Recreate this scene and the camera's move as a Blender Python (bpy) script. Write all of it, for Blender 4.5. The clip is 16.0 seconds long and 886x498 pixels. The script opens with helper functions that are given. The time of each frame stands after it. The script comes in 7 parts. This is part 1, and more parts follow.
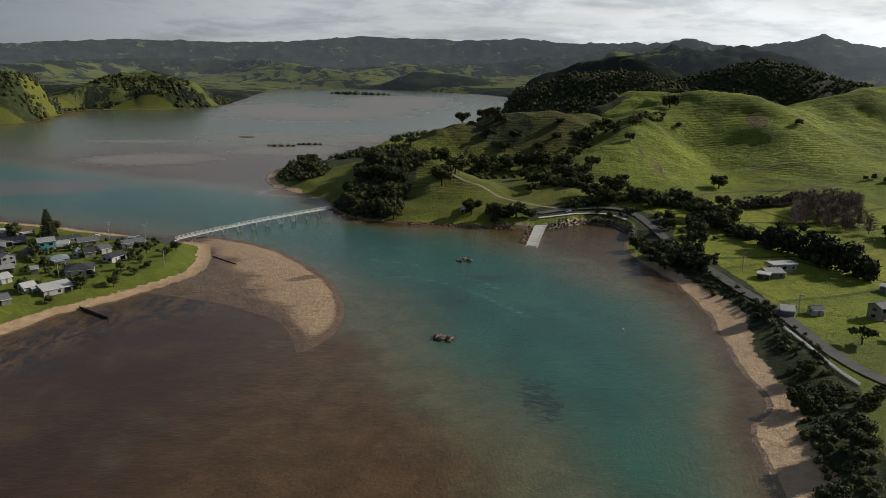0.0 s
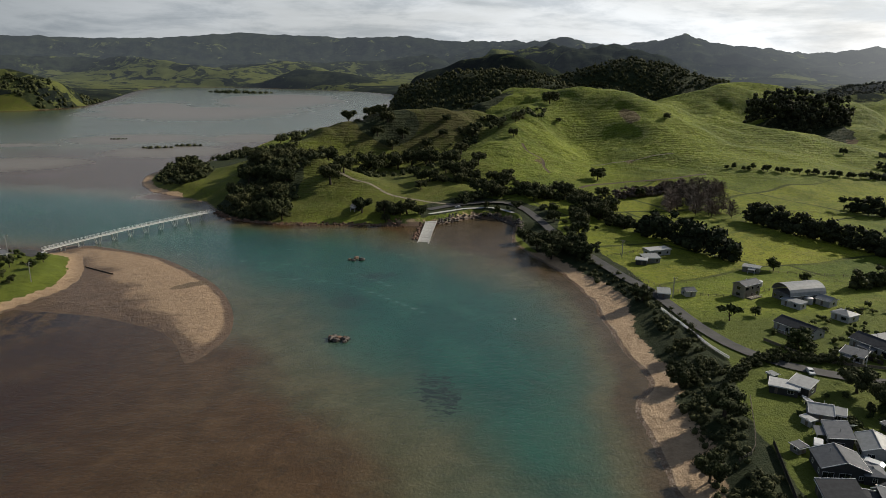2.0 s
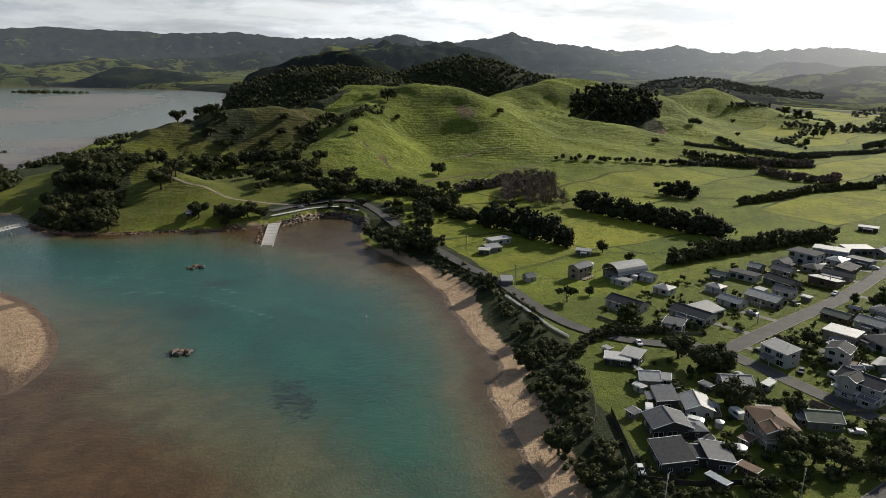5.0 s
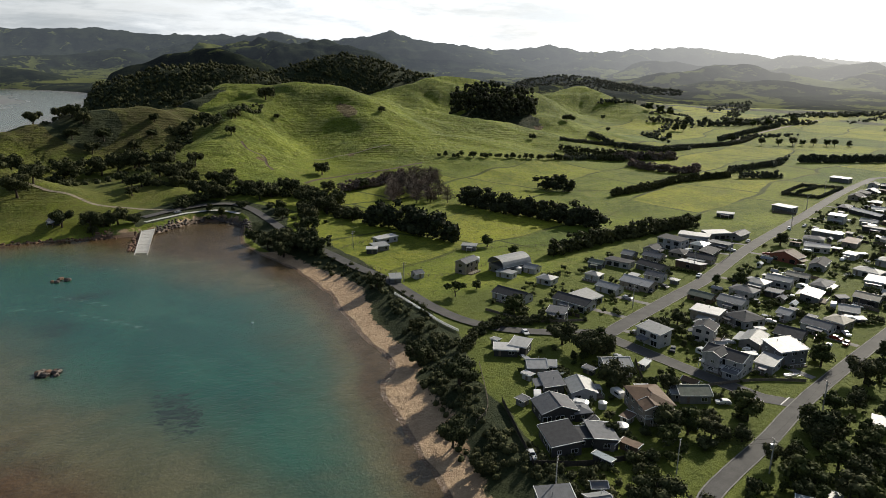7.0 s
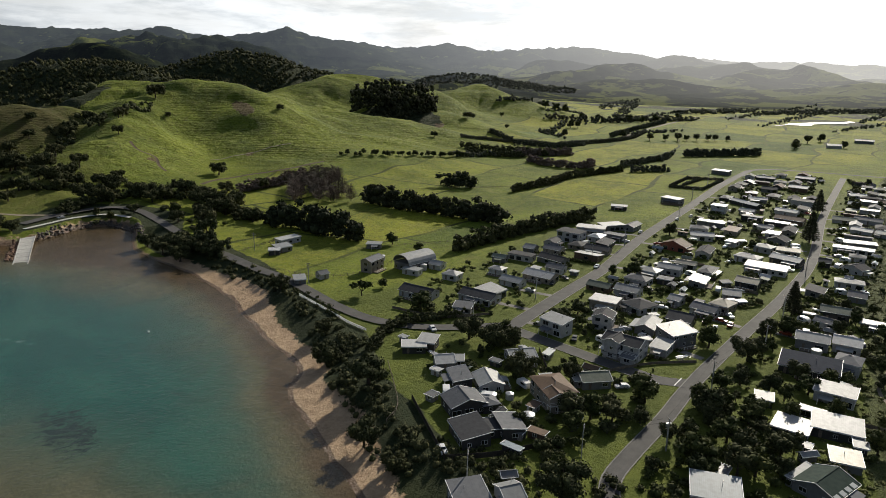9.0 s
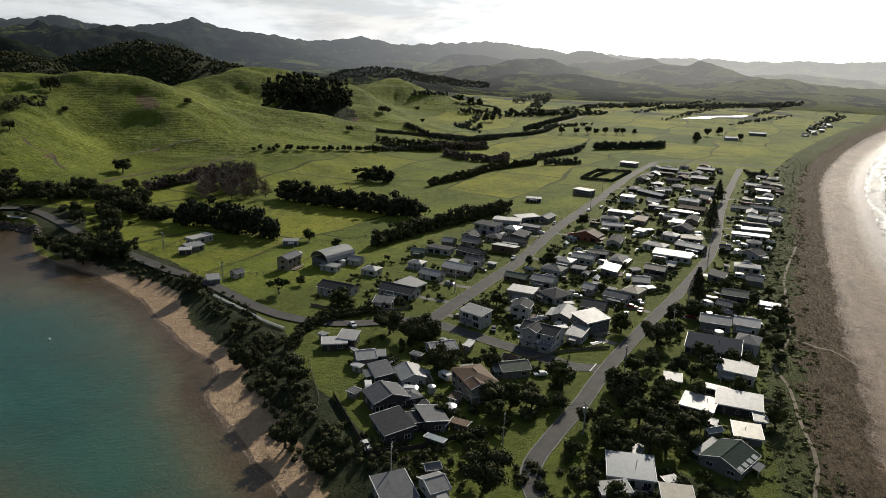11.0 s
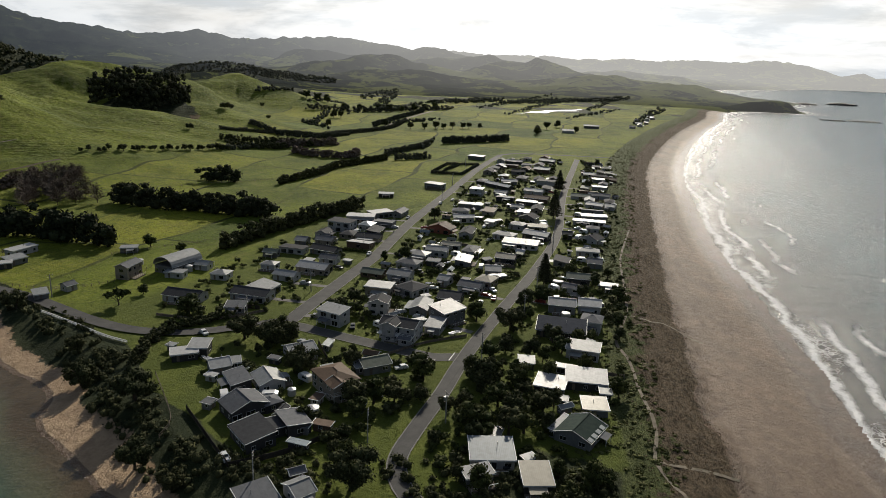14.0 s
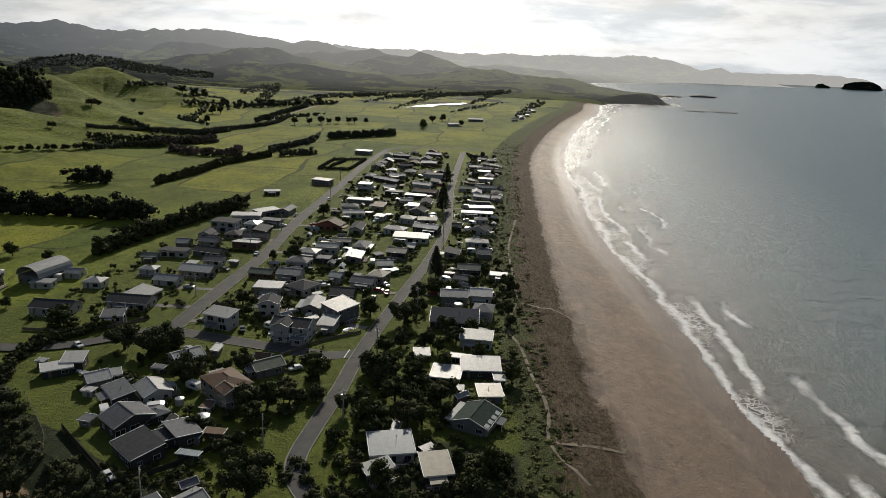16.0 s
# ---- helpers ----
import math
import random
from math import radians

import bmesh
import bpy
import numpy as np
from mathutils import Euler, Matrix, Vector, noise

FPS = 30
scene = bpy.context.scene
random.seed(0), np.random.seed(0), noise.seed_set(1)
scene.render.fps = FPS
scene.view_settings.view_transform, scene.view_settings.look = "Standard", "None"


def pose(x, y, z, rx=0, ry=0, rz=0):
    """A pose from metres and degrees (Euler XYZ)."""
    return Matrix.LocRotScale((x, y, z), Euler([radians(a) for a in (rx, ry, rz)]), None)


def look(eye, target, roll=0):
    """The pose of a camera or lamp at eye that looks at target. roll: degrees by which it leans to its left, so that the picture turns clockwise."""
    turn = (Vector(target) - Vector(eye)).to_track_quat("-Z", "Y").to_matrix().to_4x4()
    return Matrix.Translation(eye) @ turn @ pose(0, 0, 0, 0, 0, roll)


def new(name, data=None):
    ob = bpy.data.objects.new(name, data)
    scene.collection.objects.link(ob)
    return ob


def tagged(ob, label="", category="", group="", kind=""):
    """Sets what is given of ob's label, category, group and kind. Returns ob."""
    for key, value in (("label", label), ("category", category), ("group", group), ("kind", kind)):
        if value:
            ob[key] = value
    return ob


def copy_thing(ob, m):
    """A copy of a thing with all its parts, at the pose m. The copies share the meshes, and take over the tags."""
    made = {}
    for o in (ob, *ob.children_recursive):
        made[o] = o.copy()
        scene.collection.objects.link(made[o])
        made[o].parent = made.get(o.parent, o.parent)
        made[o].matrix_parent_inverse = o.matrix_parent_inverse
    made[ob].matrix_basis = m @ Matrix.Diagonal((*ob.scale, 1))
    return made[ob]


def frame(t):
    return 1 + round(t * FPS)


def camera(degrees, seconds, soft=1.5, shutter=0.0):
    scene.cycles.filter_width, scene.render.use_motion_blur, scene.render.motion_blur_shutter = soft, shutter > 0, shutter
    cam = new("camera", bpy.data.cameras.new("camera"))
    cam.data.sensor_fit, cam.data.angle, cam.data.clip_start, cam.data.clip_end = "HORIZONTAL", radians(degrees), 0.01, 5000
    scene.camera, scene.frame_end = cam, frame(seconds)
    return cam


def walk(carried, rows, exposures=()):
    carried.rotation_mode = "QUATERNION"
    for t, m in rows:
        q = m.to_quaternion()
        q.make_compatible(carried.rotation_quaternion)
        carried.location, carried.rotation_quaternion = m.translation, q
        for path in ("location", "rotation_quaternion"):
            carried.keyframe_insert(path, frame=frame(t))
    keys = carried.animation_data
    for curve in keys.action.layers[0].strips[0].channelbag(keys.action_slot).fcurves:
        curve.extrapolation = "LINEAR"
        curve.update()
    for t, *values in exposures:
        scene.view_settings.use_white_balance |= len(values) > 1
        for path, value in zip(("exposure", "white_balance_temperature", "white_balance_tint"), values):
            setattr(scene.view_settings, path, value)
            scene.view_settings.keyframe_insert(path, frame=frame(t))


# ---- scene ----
# camera: a drone hovering and turning to its right
EYE = (0.0, 0.0, 100.0)
cam = camera(65.4, 16.0, soft=0.6)
PATH = [
    (0, (1.19, 96.54, 73.93), 0.37),
    (0.5, (4.73, 96.40, 73.85), 0.40),
    (1, (8.82, 96.11, 73.81), 0.43),
    (1.5, (12.68, 95.66, 73.75), 0.41),
    (2, (16.71, 95.02, 73.70), 0.40),
    (2.5, (20.06, 94.35, 73.64), 0.45),
    (3, (23.16, 93.63, 73.61), 0.44),
    (3.5, (27.04, 92.56, 73.52), 0.46),
    (4, (30.96, 91.32, 73.50), 0.43),
    (6.3, (46.68, 84.35, 73.44), 0.57),
    (6.5, (48.23, 83.47, 73.43), 0.59),
    (7, (52.14, 81.08, 73.40), 0.62),
    (7.5, (56.31, 78.23, 73.36), 0.69),
    (8, (60.12, 75.33, 73.34), 0.67),
    (8.2, (61.19, 74.48, 73.39), 0.73),
    (10.3, (66.55, 69.47, 72.72), 1.48),
    (10.5, (67.99, 68.09, 72.79), 1.46),
    (11, (71.40, 64.50, 72.76), 1.59),
    (11.5, (73.82, 61.73, 72.78), 1.67),
    (12, (75.36, 59.83, 72.78), 1.84),
    (12.5, (76.86, 57.89, 72.77), 1.99),
    (13, (79.30, 54.51, 72.80), 2.06),
    (13.5, (81.46, 51.24, 72.83), 2.11),
    (14, (83.65, 47.60, 72.84), 2.17),
    (14.5, (85.74, 43.70, 72.82), 2.26),
    (15, (87.52, 40.01, 72.81), 2.35),
    (15.5, (89.07, 36.40, 72.76), 2.37),
    (16, (90.24, 33.31, 72.67), 2.41),
]
walk(cam, [(t, look(EYE, aim, roll)) for t, aim, roll in PATH],
     exposures=((0.0, -0.06), (3.5, 0.10), (7.0, 0.28), (8.2, 0.24), (10.3, -0.08), (12.5, -0.14), (16.0, -0.38)))

# ---- world, sun ----
SUN_AZ, SUN_EL = 69.0, 28.0   # degrees clockwise from +y, above the horizon
to_sun = Vector((math.sin(radians(SUN_AZ)) * math.cos(radians(SUN_EL)), math.cos(radians(SUN_AZ)) * math.cos(radians(SUN_EL)), math.sin(radians(SUN_EL))))


class Nodes:
    """Small helper round a node tree."""

    def __init__(self, tree):
        self.tree = tree

    def add(self, kind, ins=None):
        n = self.tree.nodes.new(kind)
        for k, v in (ins or {}).items():
            self.put(n.inputs[k], v)
        return n

    def put(self, socket, v):
        if hasattr(v, "is_linked"):
            self.tree.links.new(v, socket)
        elif hasattr(socket.default_value, "__len__") and not hasattr(v, "__len__"):
            socket.default_value = (v, v, v, 1)[: len(socket.default_value)]
        elif hasattr(v, "__len__") and len(v) == 3 and len(socket.default_value) == 4:
            socket.default_value = (*v, 1)
        else:
            socket.default_value = v

    def noise(self, vec, scale, detail=4, rough=0.55, distort=0.0):
        return self.add("ShaderNodeTexNoise", {"Vector": vec, "Scale": scale, "Detail": detail, "Roughness": rough, "Distortion": distort}).outputs[0]

    def maths(self, op, a, b=0.0, c=0.0):
        n = self.tree.nodes.new("ShaderNodeMath")
        n.operation = op
        for s, v in zip(n.inputs, (a, b, c)):
            self.put(s, v)
        return n.outputs[0]

    def ramp(self, v, lo, hi, out0=0.0, out1=1.0):
        n = self.add("ShaderNodeMapRange", {"Value": v, "From Min": lo, "From Max": hi, "To Min": out0, "To Max": out1})
        n.interpolation_type = "SMOOTHSTEP"
        return n.outputs[0]

    def mix(self, f, a, b, blend="MIX"):
        n = self.tree.nodes.new("ShaderNodeMix")
        n.data_type, n.blend_type = "RGBA", blend
        self.put(n.inputs[0], f), self.put(n.inputs[6], a), self.put(n.inputs[7], b)
        return n.outputs[2]

    def attr(self, name):
        n = self.add("ShaderNodeAttribute")
        n.attribute_name = name
        return n.outputs["Fac"]

    def vector(self, op, a, b, out="Vector"):
        n = self.add("ShaderNodeVectorMath")
        n.operation = op
        self.put(n.inputs[0], a), self.put(n.inputs[1], b)
        return n.outputs[out]

    def bump(self, height, strength, distance):
        return self.add("ShaderNodeBump", {"Height": height, "Strength": strength, "Distance": distance}).outputs[0]


world = bpy.data.worlds.new("sky")
scene.world = world
world.use_nodes = True
wn = Nodes(world.node_tree)
sky = wn.add("ShaderNodeTexSky")
sky.sky_type, sky.sun_disc, sky.sun_elevation, sky.sun_rotation, sky.dust_density = "NISHITA", False, radians(SUN_EL), radians(SUN_AZ), 2.5
direction = wn.add("ShaderNodeTexCoord").outputs["Generated"]
flat = wn.vector("MULTIPLY", direction, (1.0, 1.0, 5.0))
cloud = wn.ramp(wn.noise(flat, 2.6, 7, 0.6, 0.4), 0.30, 0.62)
toward = wn.vector("DOT_PRODUCT", direction, tuple(to_sun), "Value")
glare = wn.maths("POWER", wn.maths("MAXIMUM", toward, 0.0), 7.0)
up = wn.add("ShaderNodeSeparateXYZ", {0: direction}).outputs[2]
low = wn.mix(glare, wn.mix(wn.ramp(toward, -0.35, 0.75), (2.2, 2.55, 2.85), (10.0, 10.4, 10.7)), (26.5, 26.5, 26.2))
high = wn.mix(glare, (1.7, 2.2, 3.1), (6.5, 6.6, 6.9))
veil = wn.mix(wn.ramp(up, 0.06, 0.30), low, high)
shade = wn.mix(wn.ramp(wn.noise(flat, 5.0, 7, 0.62, 0.3), 0.42, 0.66), veil, wn.mix(1.0, veil, (0.64, 0.67, 0.70), "MULTIPLY"))
heaven = wn.mix(wn.maths("MULTIPLY_ADD", cloud, 0.25, 0.70), wn.mix(1.0, sky.outputs[0], (0.5, 0.5, 0.5), "MULTIPLY"), shade)
back = next(n for n in world.node_tree.nodes if n.type == "BACKGROUND")
wn.put(back.inputs[0], heaven)
back.inputs[1].default_value = 0.092

sun = new("sun", bpy.data.lights.new("sun", "SUN"))
sun.data.energy, sun.data.angle, sun.data.color = 5.0, radians(0.6), (1.0, 0.92, 0.78)
sun.matrix_world = look((200, 200, 400), Vector((200, 200, 400)) - to_sun)

# ---- plan: shores, ridges, roads (metres) ----


def curve_through(pts, step=8.0, closed=False):
    """A smooth line through the points (Catmull-Rom)."""
    pts = np.array(pts, float)
    out, n = [], len(pts)
    for i in range(n if closed else n - 1):
        if closed:
            p0, p1, p2, p3 = (pts[(i + k) % n] for k in (-1, 0, 1, 2))
        else:
            p0, p1, p2, p3 = pts[max(i - 1, 0)], pts[i], pts[i + 1], pts[min(i + 2, n - 1)]
        m = int(np.clip(np.linalg.norm(p2 - p1) / step, 2, 10))
        for k in range(m):
            u = k / m
            out.append(0.5 * (2 * p1 + (p2 - p0) * u + (2 * p0 - 5 * p1 + 4 * p2 - p3) * u * u + (3 * p1 - p0 - 3 * p2 + p3) * u ** 3))
    if not closed:
        out.append(pts[-1])
    return np.array(out)


def line_distance(X, Y, line, values=None, closed=False):
    """Distance to a polyline, and a value carried along it."""
    best, val = np.full(X.shape, 1e18), np.zeros(X.shape)
    n = len(line)
    for i in range(n if closed else n - 1):
        a, b = line[i], line[(i + 1) % n]
        d = b - a
        u = np.clip(((X - a[0]) * d[0] + (Y - a[1]) * d[1]) / max(d @ d, 1e-9), 0, 1)
        q = (X - a[0] - u * d[0]) ** 2 + (Y - a[1] - u * d[1]) ** 2
        near = q < best
        best = np.where(near, q, best)
        if values is not None:
            val = np.where(near, values[i] + u * (values[(i + 1) % n] - values[i]), val)
    return np.sqrt(best), val


def inside(X, Y, poly):
    odd = np.zeros(X.shape, bool)
    n = len(poly)
    for i in range(n):
        (x0, y0), (x1, y1) = poly[i], poly[(i + 1) % n]
        if y0 != y1:
            odd ^= ((Y < y0) != (Y < y1)) & (X < (x1 - x0) * (Y - y0) / (y1 - y0) + x0)
    return odd


def signed(X, Y, poly):
    """Distance to a closed outline, positive inside."""
    d, _ = line_distance(X, Y, poly, closed=True)
    return np.where(inside(X, Y, poly), d, -d)


def smooth(lo, hi, v):
    u = np.clip((v - lo) / (hi - lo), 0, 1)
    return u * u * (3 - 2 * u)


def ripple(X, Y, size, seed=0):
    """Cheap smooth noise, about -1 to 1, from a few turned waves."""
    r = np.random.RandomState(seed)
    out = np.zeros(X.shape)
    for k in range(7):
        a, f, p = r.uniform(0, 6.28), (0.6 + 0.35 * k) * 6.28 / size, r.uniform(0, 6.28)
        out += np.sin((X * math.cos(a) + Y * math.sin(a)) * f + p + 1.3 * np.sin((Y * math.cos(a) - X * math.sin(a)) * f * 0.6 + p * 2)) / (1 + 0.5 * k)
    return out / 2.6


ESTUARY = curve_through([
    (67, 70), (77, 119), (84, 149), (90, 176), (101, 190), (103, 210), (106, 232), (112, 272), (112, 312), (107, 341), (106, 373), (118, 420),
    (100, 435), (69, 418), (46, 419), (11, 428), (-26, 434), (-56, 450), (-71, 474), (-89, 515), (-140, 574), (-152, 661), (-103, 745),
    (-54, 949), (17, 1057), (122, 1376), (214, 2147), (-147, 2623), (-573, 2666), (-508, 1626), (-729, 1471), (-705, 1313), (-699, 1131),
    (-1052, 1051), (-945, 708), (-469, 497), (-279, 435), (-237, 422), (-197, 406), (-150, 388), (-128, 380), (-117, 358),
    (-111, 327), (-121, 300)])
ESTUARY = np.concatenate([ESTUARY, np.array([(-137, 279), (-152, 264), (-161, 241), (-206, 164), (-261, 47), (-264, -180), (23, -178), (53, -24)], float)])
OCEAN_SHORE = [(71, -178), (140, -65), (168, -38), (185, -33), (220, -17), (247, -10), (338, 25), (412, 53), (533, 88), (675, 125), (870, 157),
               (1118, 183), (1381, 199), (1585, 228), (1700, 210), (1742, 150), (1758, 100), (1800, 84), (1850, 105), (1930, 160), (2277, 128), (2383, 275), (2869, 533), (3347, 335), (3899, 150), (4080, -450)]
OCEAN = np.concatenate([curve_through(OCEAN_SHORE, 12), np.array([(4292, -150), (4642, -78), (4755, -953), (4136, -2532), (0, -4850), (-497, -870), (23, -190)], float)])
TONGUE = curve_through([(-140, 398), (-93, 373), (-66, 340), (-49, 311), (-39, 279), (-37, 252), (-43, 234), (-49, 228), (-54, 243), (-62, 258), (-74, 268), (-92, 280), (-112, 288), (-134, 300), (-142, 345)], 6, closed=True)
CHANNEL = curve_through([(40, 130), (34, 165), (8, 215), (-12, 262), (-34, 311), (-64, 340), (-96, 377), (-131, 400), (-210, 436), (-491, 561), (-488, 719),
                         (-290, 602), (-151, 542), (-99, 499), (-72, 445), (-47, 427), (5, 398), (46, 360), (71, 319), (92, 275), (90, 232), (83, 191), (69, 160), (62, 116), (48, 90)], 10, closed=True)

# crest lines of the hills (x, y, z), and how wide each slopes down
RIDGES = [
    (52, [(-17, 611, 27), (7, 635, 34), (59, 656, 49), (107, 662, 52), (146, 667, 46)]),
    (98, [(95, 700, 27), (163, 747, 43), (221, 769, 63), (250, 760, 65), (284, 722, 61), (309, 687, 52), (351, 639, 38), (382, 593, 25)]),
    (80, [(284, 722, 57), (388, 694, 43), (475, 614, 27), (513, 551, 15), (529, 517, 8)]),
    (88, [(309, 687, 52), (315, 619, 35), (330, 556, 20)]),
    (66, [(213, 697, 53), (160, 590, 31), (117, 540, 20), (86, 510, 14)]),
    (40, [(-79, 558, 7), (-53, 550, 19), (-4, 529, 24), (26, 493, 15)]),
    (108, [(109, 1171, 13), (133, 1169, 45), (193, 1136, 68), (274, 1083, 79), (319, 1047, 71), (356, 998, 57)]),
    (129, [(376, 1237, 46), (473, 1205, 81), (528, 1181, 95), (597, 1121, 83), (639, 1056, 61)]),
    (89, [(400, 852, 37), (455, 863, 47), (549, 878, 68), (613, 863, 62), (661, 827, 47)]),
    (64, [(480, 726, 28), (534, 716, 37), (579, 681, 33), (587, 610, 19)]),
    (89, [(760, 899, 37), (850, 896, 49), (857, 806, 29)]),
    (120, [(1309, 1512, 34), (1367, 1460, 38), (1419, 1409, 30), (1472, 1354, 20), (1507, 1314, 10)]),
    (85, [(1157, 1313, 30), (1216, 1259, 24), (1280, 1193, 12)]),
    (75, [(690, 1105, 44), (723, 1080, 50), (783, 1038, 46), (831, 1000, 36), (958, 1020, 29), (1010, 960, 16)]),
    (60, [(1040, 1180, 26), (1090, 1120, 24), (1150, 1040, 14)]),
    (130, [(1860, 1560, 42), (2000, 1500, 52), (2106, 1525, 56), (2153, 1456, 56), (2224, 1347, 42), (2280, 1260, 24)]),
    (110, [(1750, 1300, 26), (1840, 1190, 34), (1930, 1080, 20)]),
    (120, [(2350, 1180, 44), (2450, 1135, 58), (2540, 1010, 40), (2600, 900, 24)]),
    (100, [(2180, 820, 16), (2210, 735, 32), (2300, 680, 40), (2380, 600, 22)]),
    (40, [(1780, 200, 18), (1790, 160, 24), (1797, 122, 22), (1802, 92, 12)]),
    (90, [(2140, 560, 12), (2200, 500, 26), (2260, 420, 30), (2330, 360, 14)]),
    (133, [(336, 1972, 74), (489, 1939, 107), (547, 1801, 80), (553, 1675, 49)]),
    (164, [(703, 2613, 121), (846, 2571, 153), (906, 2425, 123), (1063, 2489, 150), (1127, 2330, 103)]),
    (158, [(-187, 2876, 0), (-76, 2763, 60), (63, 2705, 49), (209, 2521, 12)]),
    (266, [(790, 3599, 135), (1070, 3527, 173), (1233, 3473, 208), (1391, 3329, 157), (1534, 3181, 172), (1638, 3041, 207), (1752, 2977, 164), (1943, 2856, 147)]),
    (266, [(1951, 3127, 153), (2187, 2870, 120), (2427, 2670, 129), (2460, 2425, 93), (2626, 2360, 108), (2890, 2161, 124), (2883, 1902, 88)]),
    (208, [(2108, 2736, 93), (2320, 2662, 141), (2425, 2460, 107), (2798, 2278, 135), (2874, 2052, 107), (2823, 1698, 77), (2840, 1422, 54)]),
    (202, [(3892, 2745, 100), (4087, 2446, 97), (4327, 1990, 81), (4471, 1643, 79), (4586, 1286, 76), (4672, 928, 91), (4752, 328, 99), (4762, 84, 47)]),
    (139, [(2282, 2037, 64), (2446, 1837, 51), (2476, 1587, 51), (2612, 1352, 61), (2566, 1179, 62), (2517, 992, 61), (2450, 833, 32)]),
    (148, [(3237, 960, 29), (3292, 755, 26), (3126, 563, 13), (3035, 380, 1)]),
    (148, [(4223, 103, 36), (4224, -26, 76), (4220, -192, 30), (4199, -423, 5)]),
    (138, [(4769, -83, 49), (4751, -430, 59), (4723, -665, 76), (4682, -910, 83)]),
    (304, [(-2295, 3819, 175), (-1812, 4070, 199), (-1220, 4205, 190), (-892, 4208, 199), (-445, 4356, 232), (101, 4377, 216), (500, 4272, 226), (750, 4157, 196), (1129, 3991, 195)]),
    (164, [(-1581, 2619, 70), (-1378, 3083, 84), (-1011, 3303, 92), (-660, 3107, 74), (-346, 2921, 50), (-27, 3294, 70), (342, 3360, 84), (497, 3340, 110)]),
    (119, [(-763, 1257, 75), (-747, 1334, 71), (-709, 1355, 48)]),
    (119, [(-752, 1531, 45), (-725, 1609, 66), (-648, 1641, 72), (-561, 1610, 56), (-443, 1587, 23)]),
    (158, [(-595, 3120, 27), (-390, 3270, 50), (-177, 3172, 64), (-25, 3059, 55)]),
]


def land_height(X, Y, detail=True):
    """Height of the ground and what lies on it."""
    est, sea = -signed(X, Y, ESTUARY), -signed(X, Y, OCEAN)
    shore = np.minimum(est, sea)
    jag = np.where((X > 38) & (Y > 385) & (Y < 470), 0.1, 1.0) * ripple(X, Y, 23, 3) * 1.2 * np.minimum(1, np.hypot(X, Y) / 300 + 0.3) if detail else 0
    est, sea = est + jag, sea + jag
    wall = (X > 38) & (Y > 392) & (Y < 470)
    h_est = np.where(wall, 4.9 * smooth(0.5, 4.0, est), 1.3 * smooth(0, 11, est) + 3.6 * smooth(8, 22, est))
    h_sea = 3.0 * smooth(0, 50, sea) + 3.4 * smooth(40, 60, sea) - 1.5 * smooth(74, 100, sea)
    base = np.minimum(h_est, h_sea)
    total = np.zeros(X.shape)
    for width, crest in RIDGES:
        crest = np.array(crest, float)
        x0, y0 = crest[:, :2].min(0) - 3 * width
        x1, y1 = crest[:, :2].max(0) + 3 * width
        m = (X > x0) & (X < x1) & (Y > y0) & (Y < y1)
        if m.any():
            d, z = line_distance(X[m], Y[m], crest[:, :2], crest[:, 2])
            wob = 1 + 0.22 * ripple(X[m], Y[m], width * 1.3, 5) + 0.10 * ripple(X[m], Y[m], width * 0.5, 15) if detail else 1
            total[m] += (np.maximum(z - 4.5, 0) * np.exp(-(np.sqrt((d * wob) ** 2 + (0.22 * width) ** 2) - 0.22 * width) / width * 0.55 - 0.62 * (d / width) ** 2)) ** 5
    hills = total ** 0.2
    rise = smooth(1500, 3600, np.hypot(X, Y)) * 14 * smooth(0, 600, shore)
    rough = ripple(X, Y, 130, 7) * np.minimum(hills, 30) * 0.07 + ripple(X, Y, 420, 8) * rise * 0.6 if detail else 0
    far, az = np.hypot(X, Y), np.degrees(np.arctan2(X, Y))
    plain_side = smooth(47, 57, az) * (1 - smooth(1750, 2150, far))
    fold = 1 - np.abs(ripple(X, Y, 620, 31)) - 0.45 * np.abs(ripple(X, Y, 260, 32))
    fold2 = 1 - np.abs(ripple(X, Y, 330, 33)) - 0.4 * np.abs(ripple(X, Y, 140, 34))
    fold3 = 1 - np.abs(ripple(X, Y, 170, 35))
    folds = smooth(1250, 2100, far) * (1 - plain_side) * (23 * np.maximum(fold, -0.2) + 17 * fold2 + 8 * fold3) * (0.45 + 0.55 * smooth(20, 90, hills)) * (1 - 0.7 * smooth(70, 130, hills)) * smooth(30, 300, shore)
    folds = folds * np.where(far > 3300, 0.55, 1.0) * np.where((az < 12) & (far > 2500), 0.42, 1.0)
    spurs = (1 - np.abs(ripple(X * 0.8 + Y * 0.6, (Y * 0.8 - X * 0.6) * 0.45, 96, 36))) * np.minimum(hills, 40) * 0.24 * (far < 1300)
    hummock = (0.45 * ripple(X * 0.8 + Y * 0.6, (Y * 0.8 - X * 0.6) * 2.2, 14, 41) + 0.55 * ripple(X, Y, 21, 42)) * smooth(36, 46, sea) * (1 - smooth(68, 84, sea)) * (X > 40) * (far < 900)
    crags = (14 * (0.12 - np.abs(ripple(X, Y, 150, 37))) + 6 * ripple(X, Y, 60, 38)) * smooth(40, 120, hills) * smooth(1900, 2300, far) * np.where(az < 12, 0.5, 1.0)
    folds = (folds + crags) * (1 - 0.8 * (1 - smooth(0.8, 1.3, np.hypot((X - 1800) / 160, (Y - 170) / 130))))
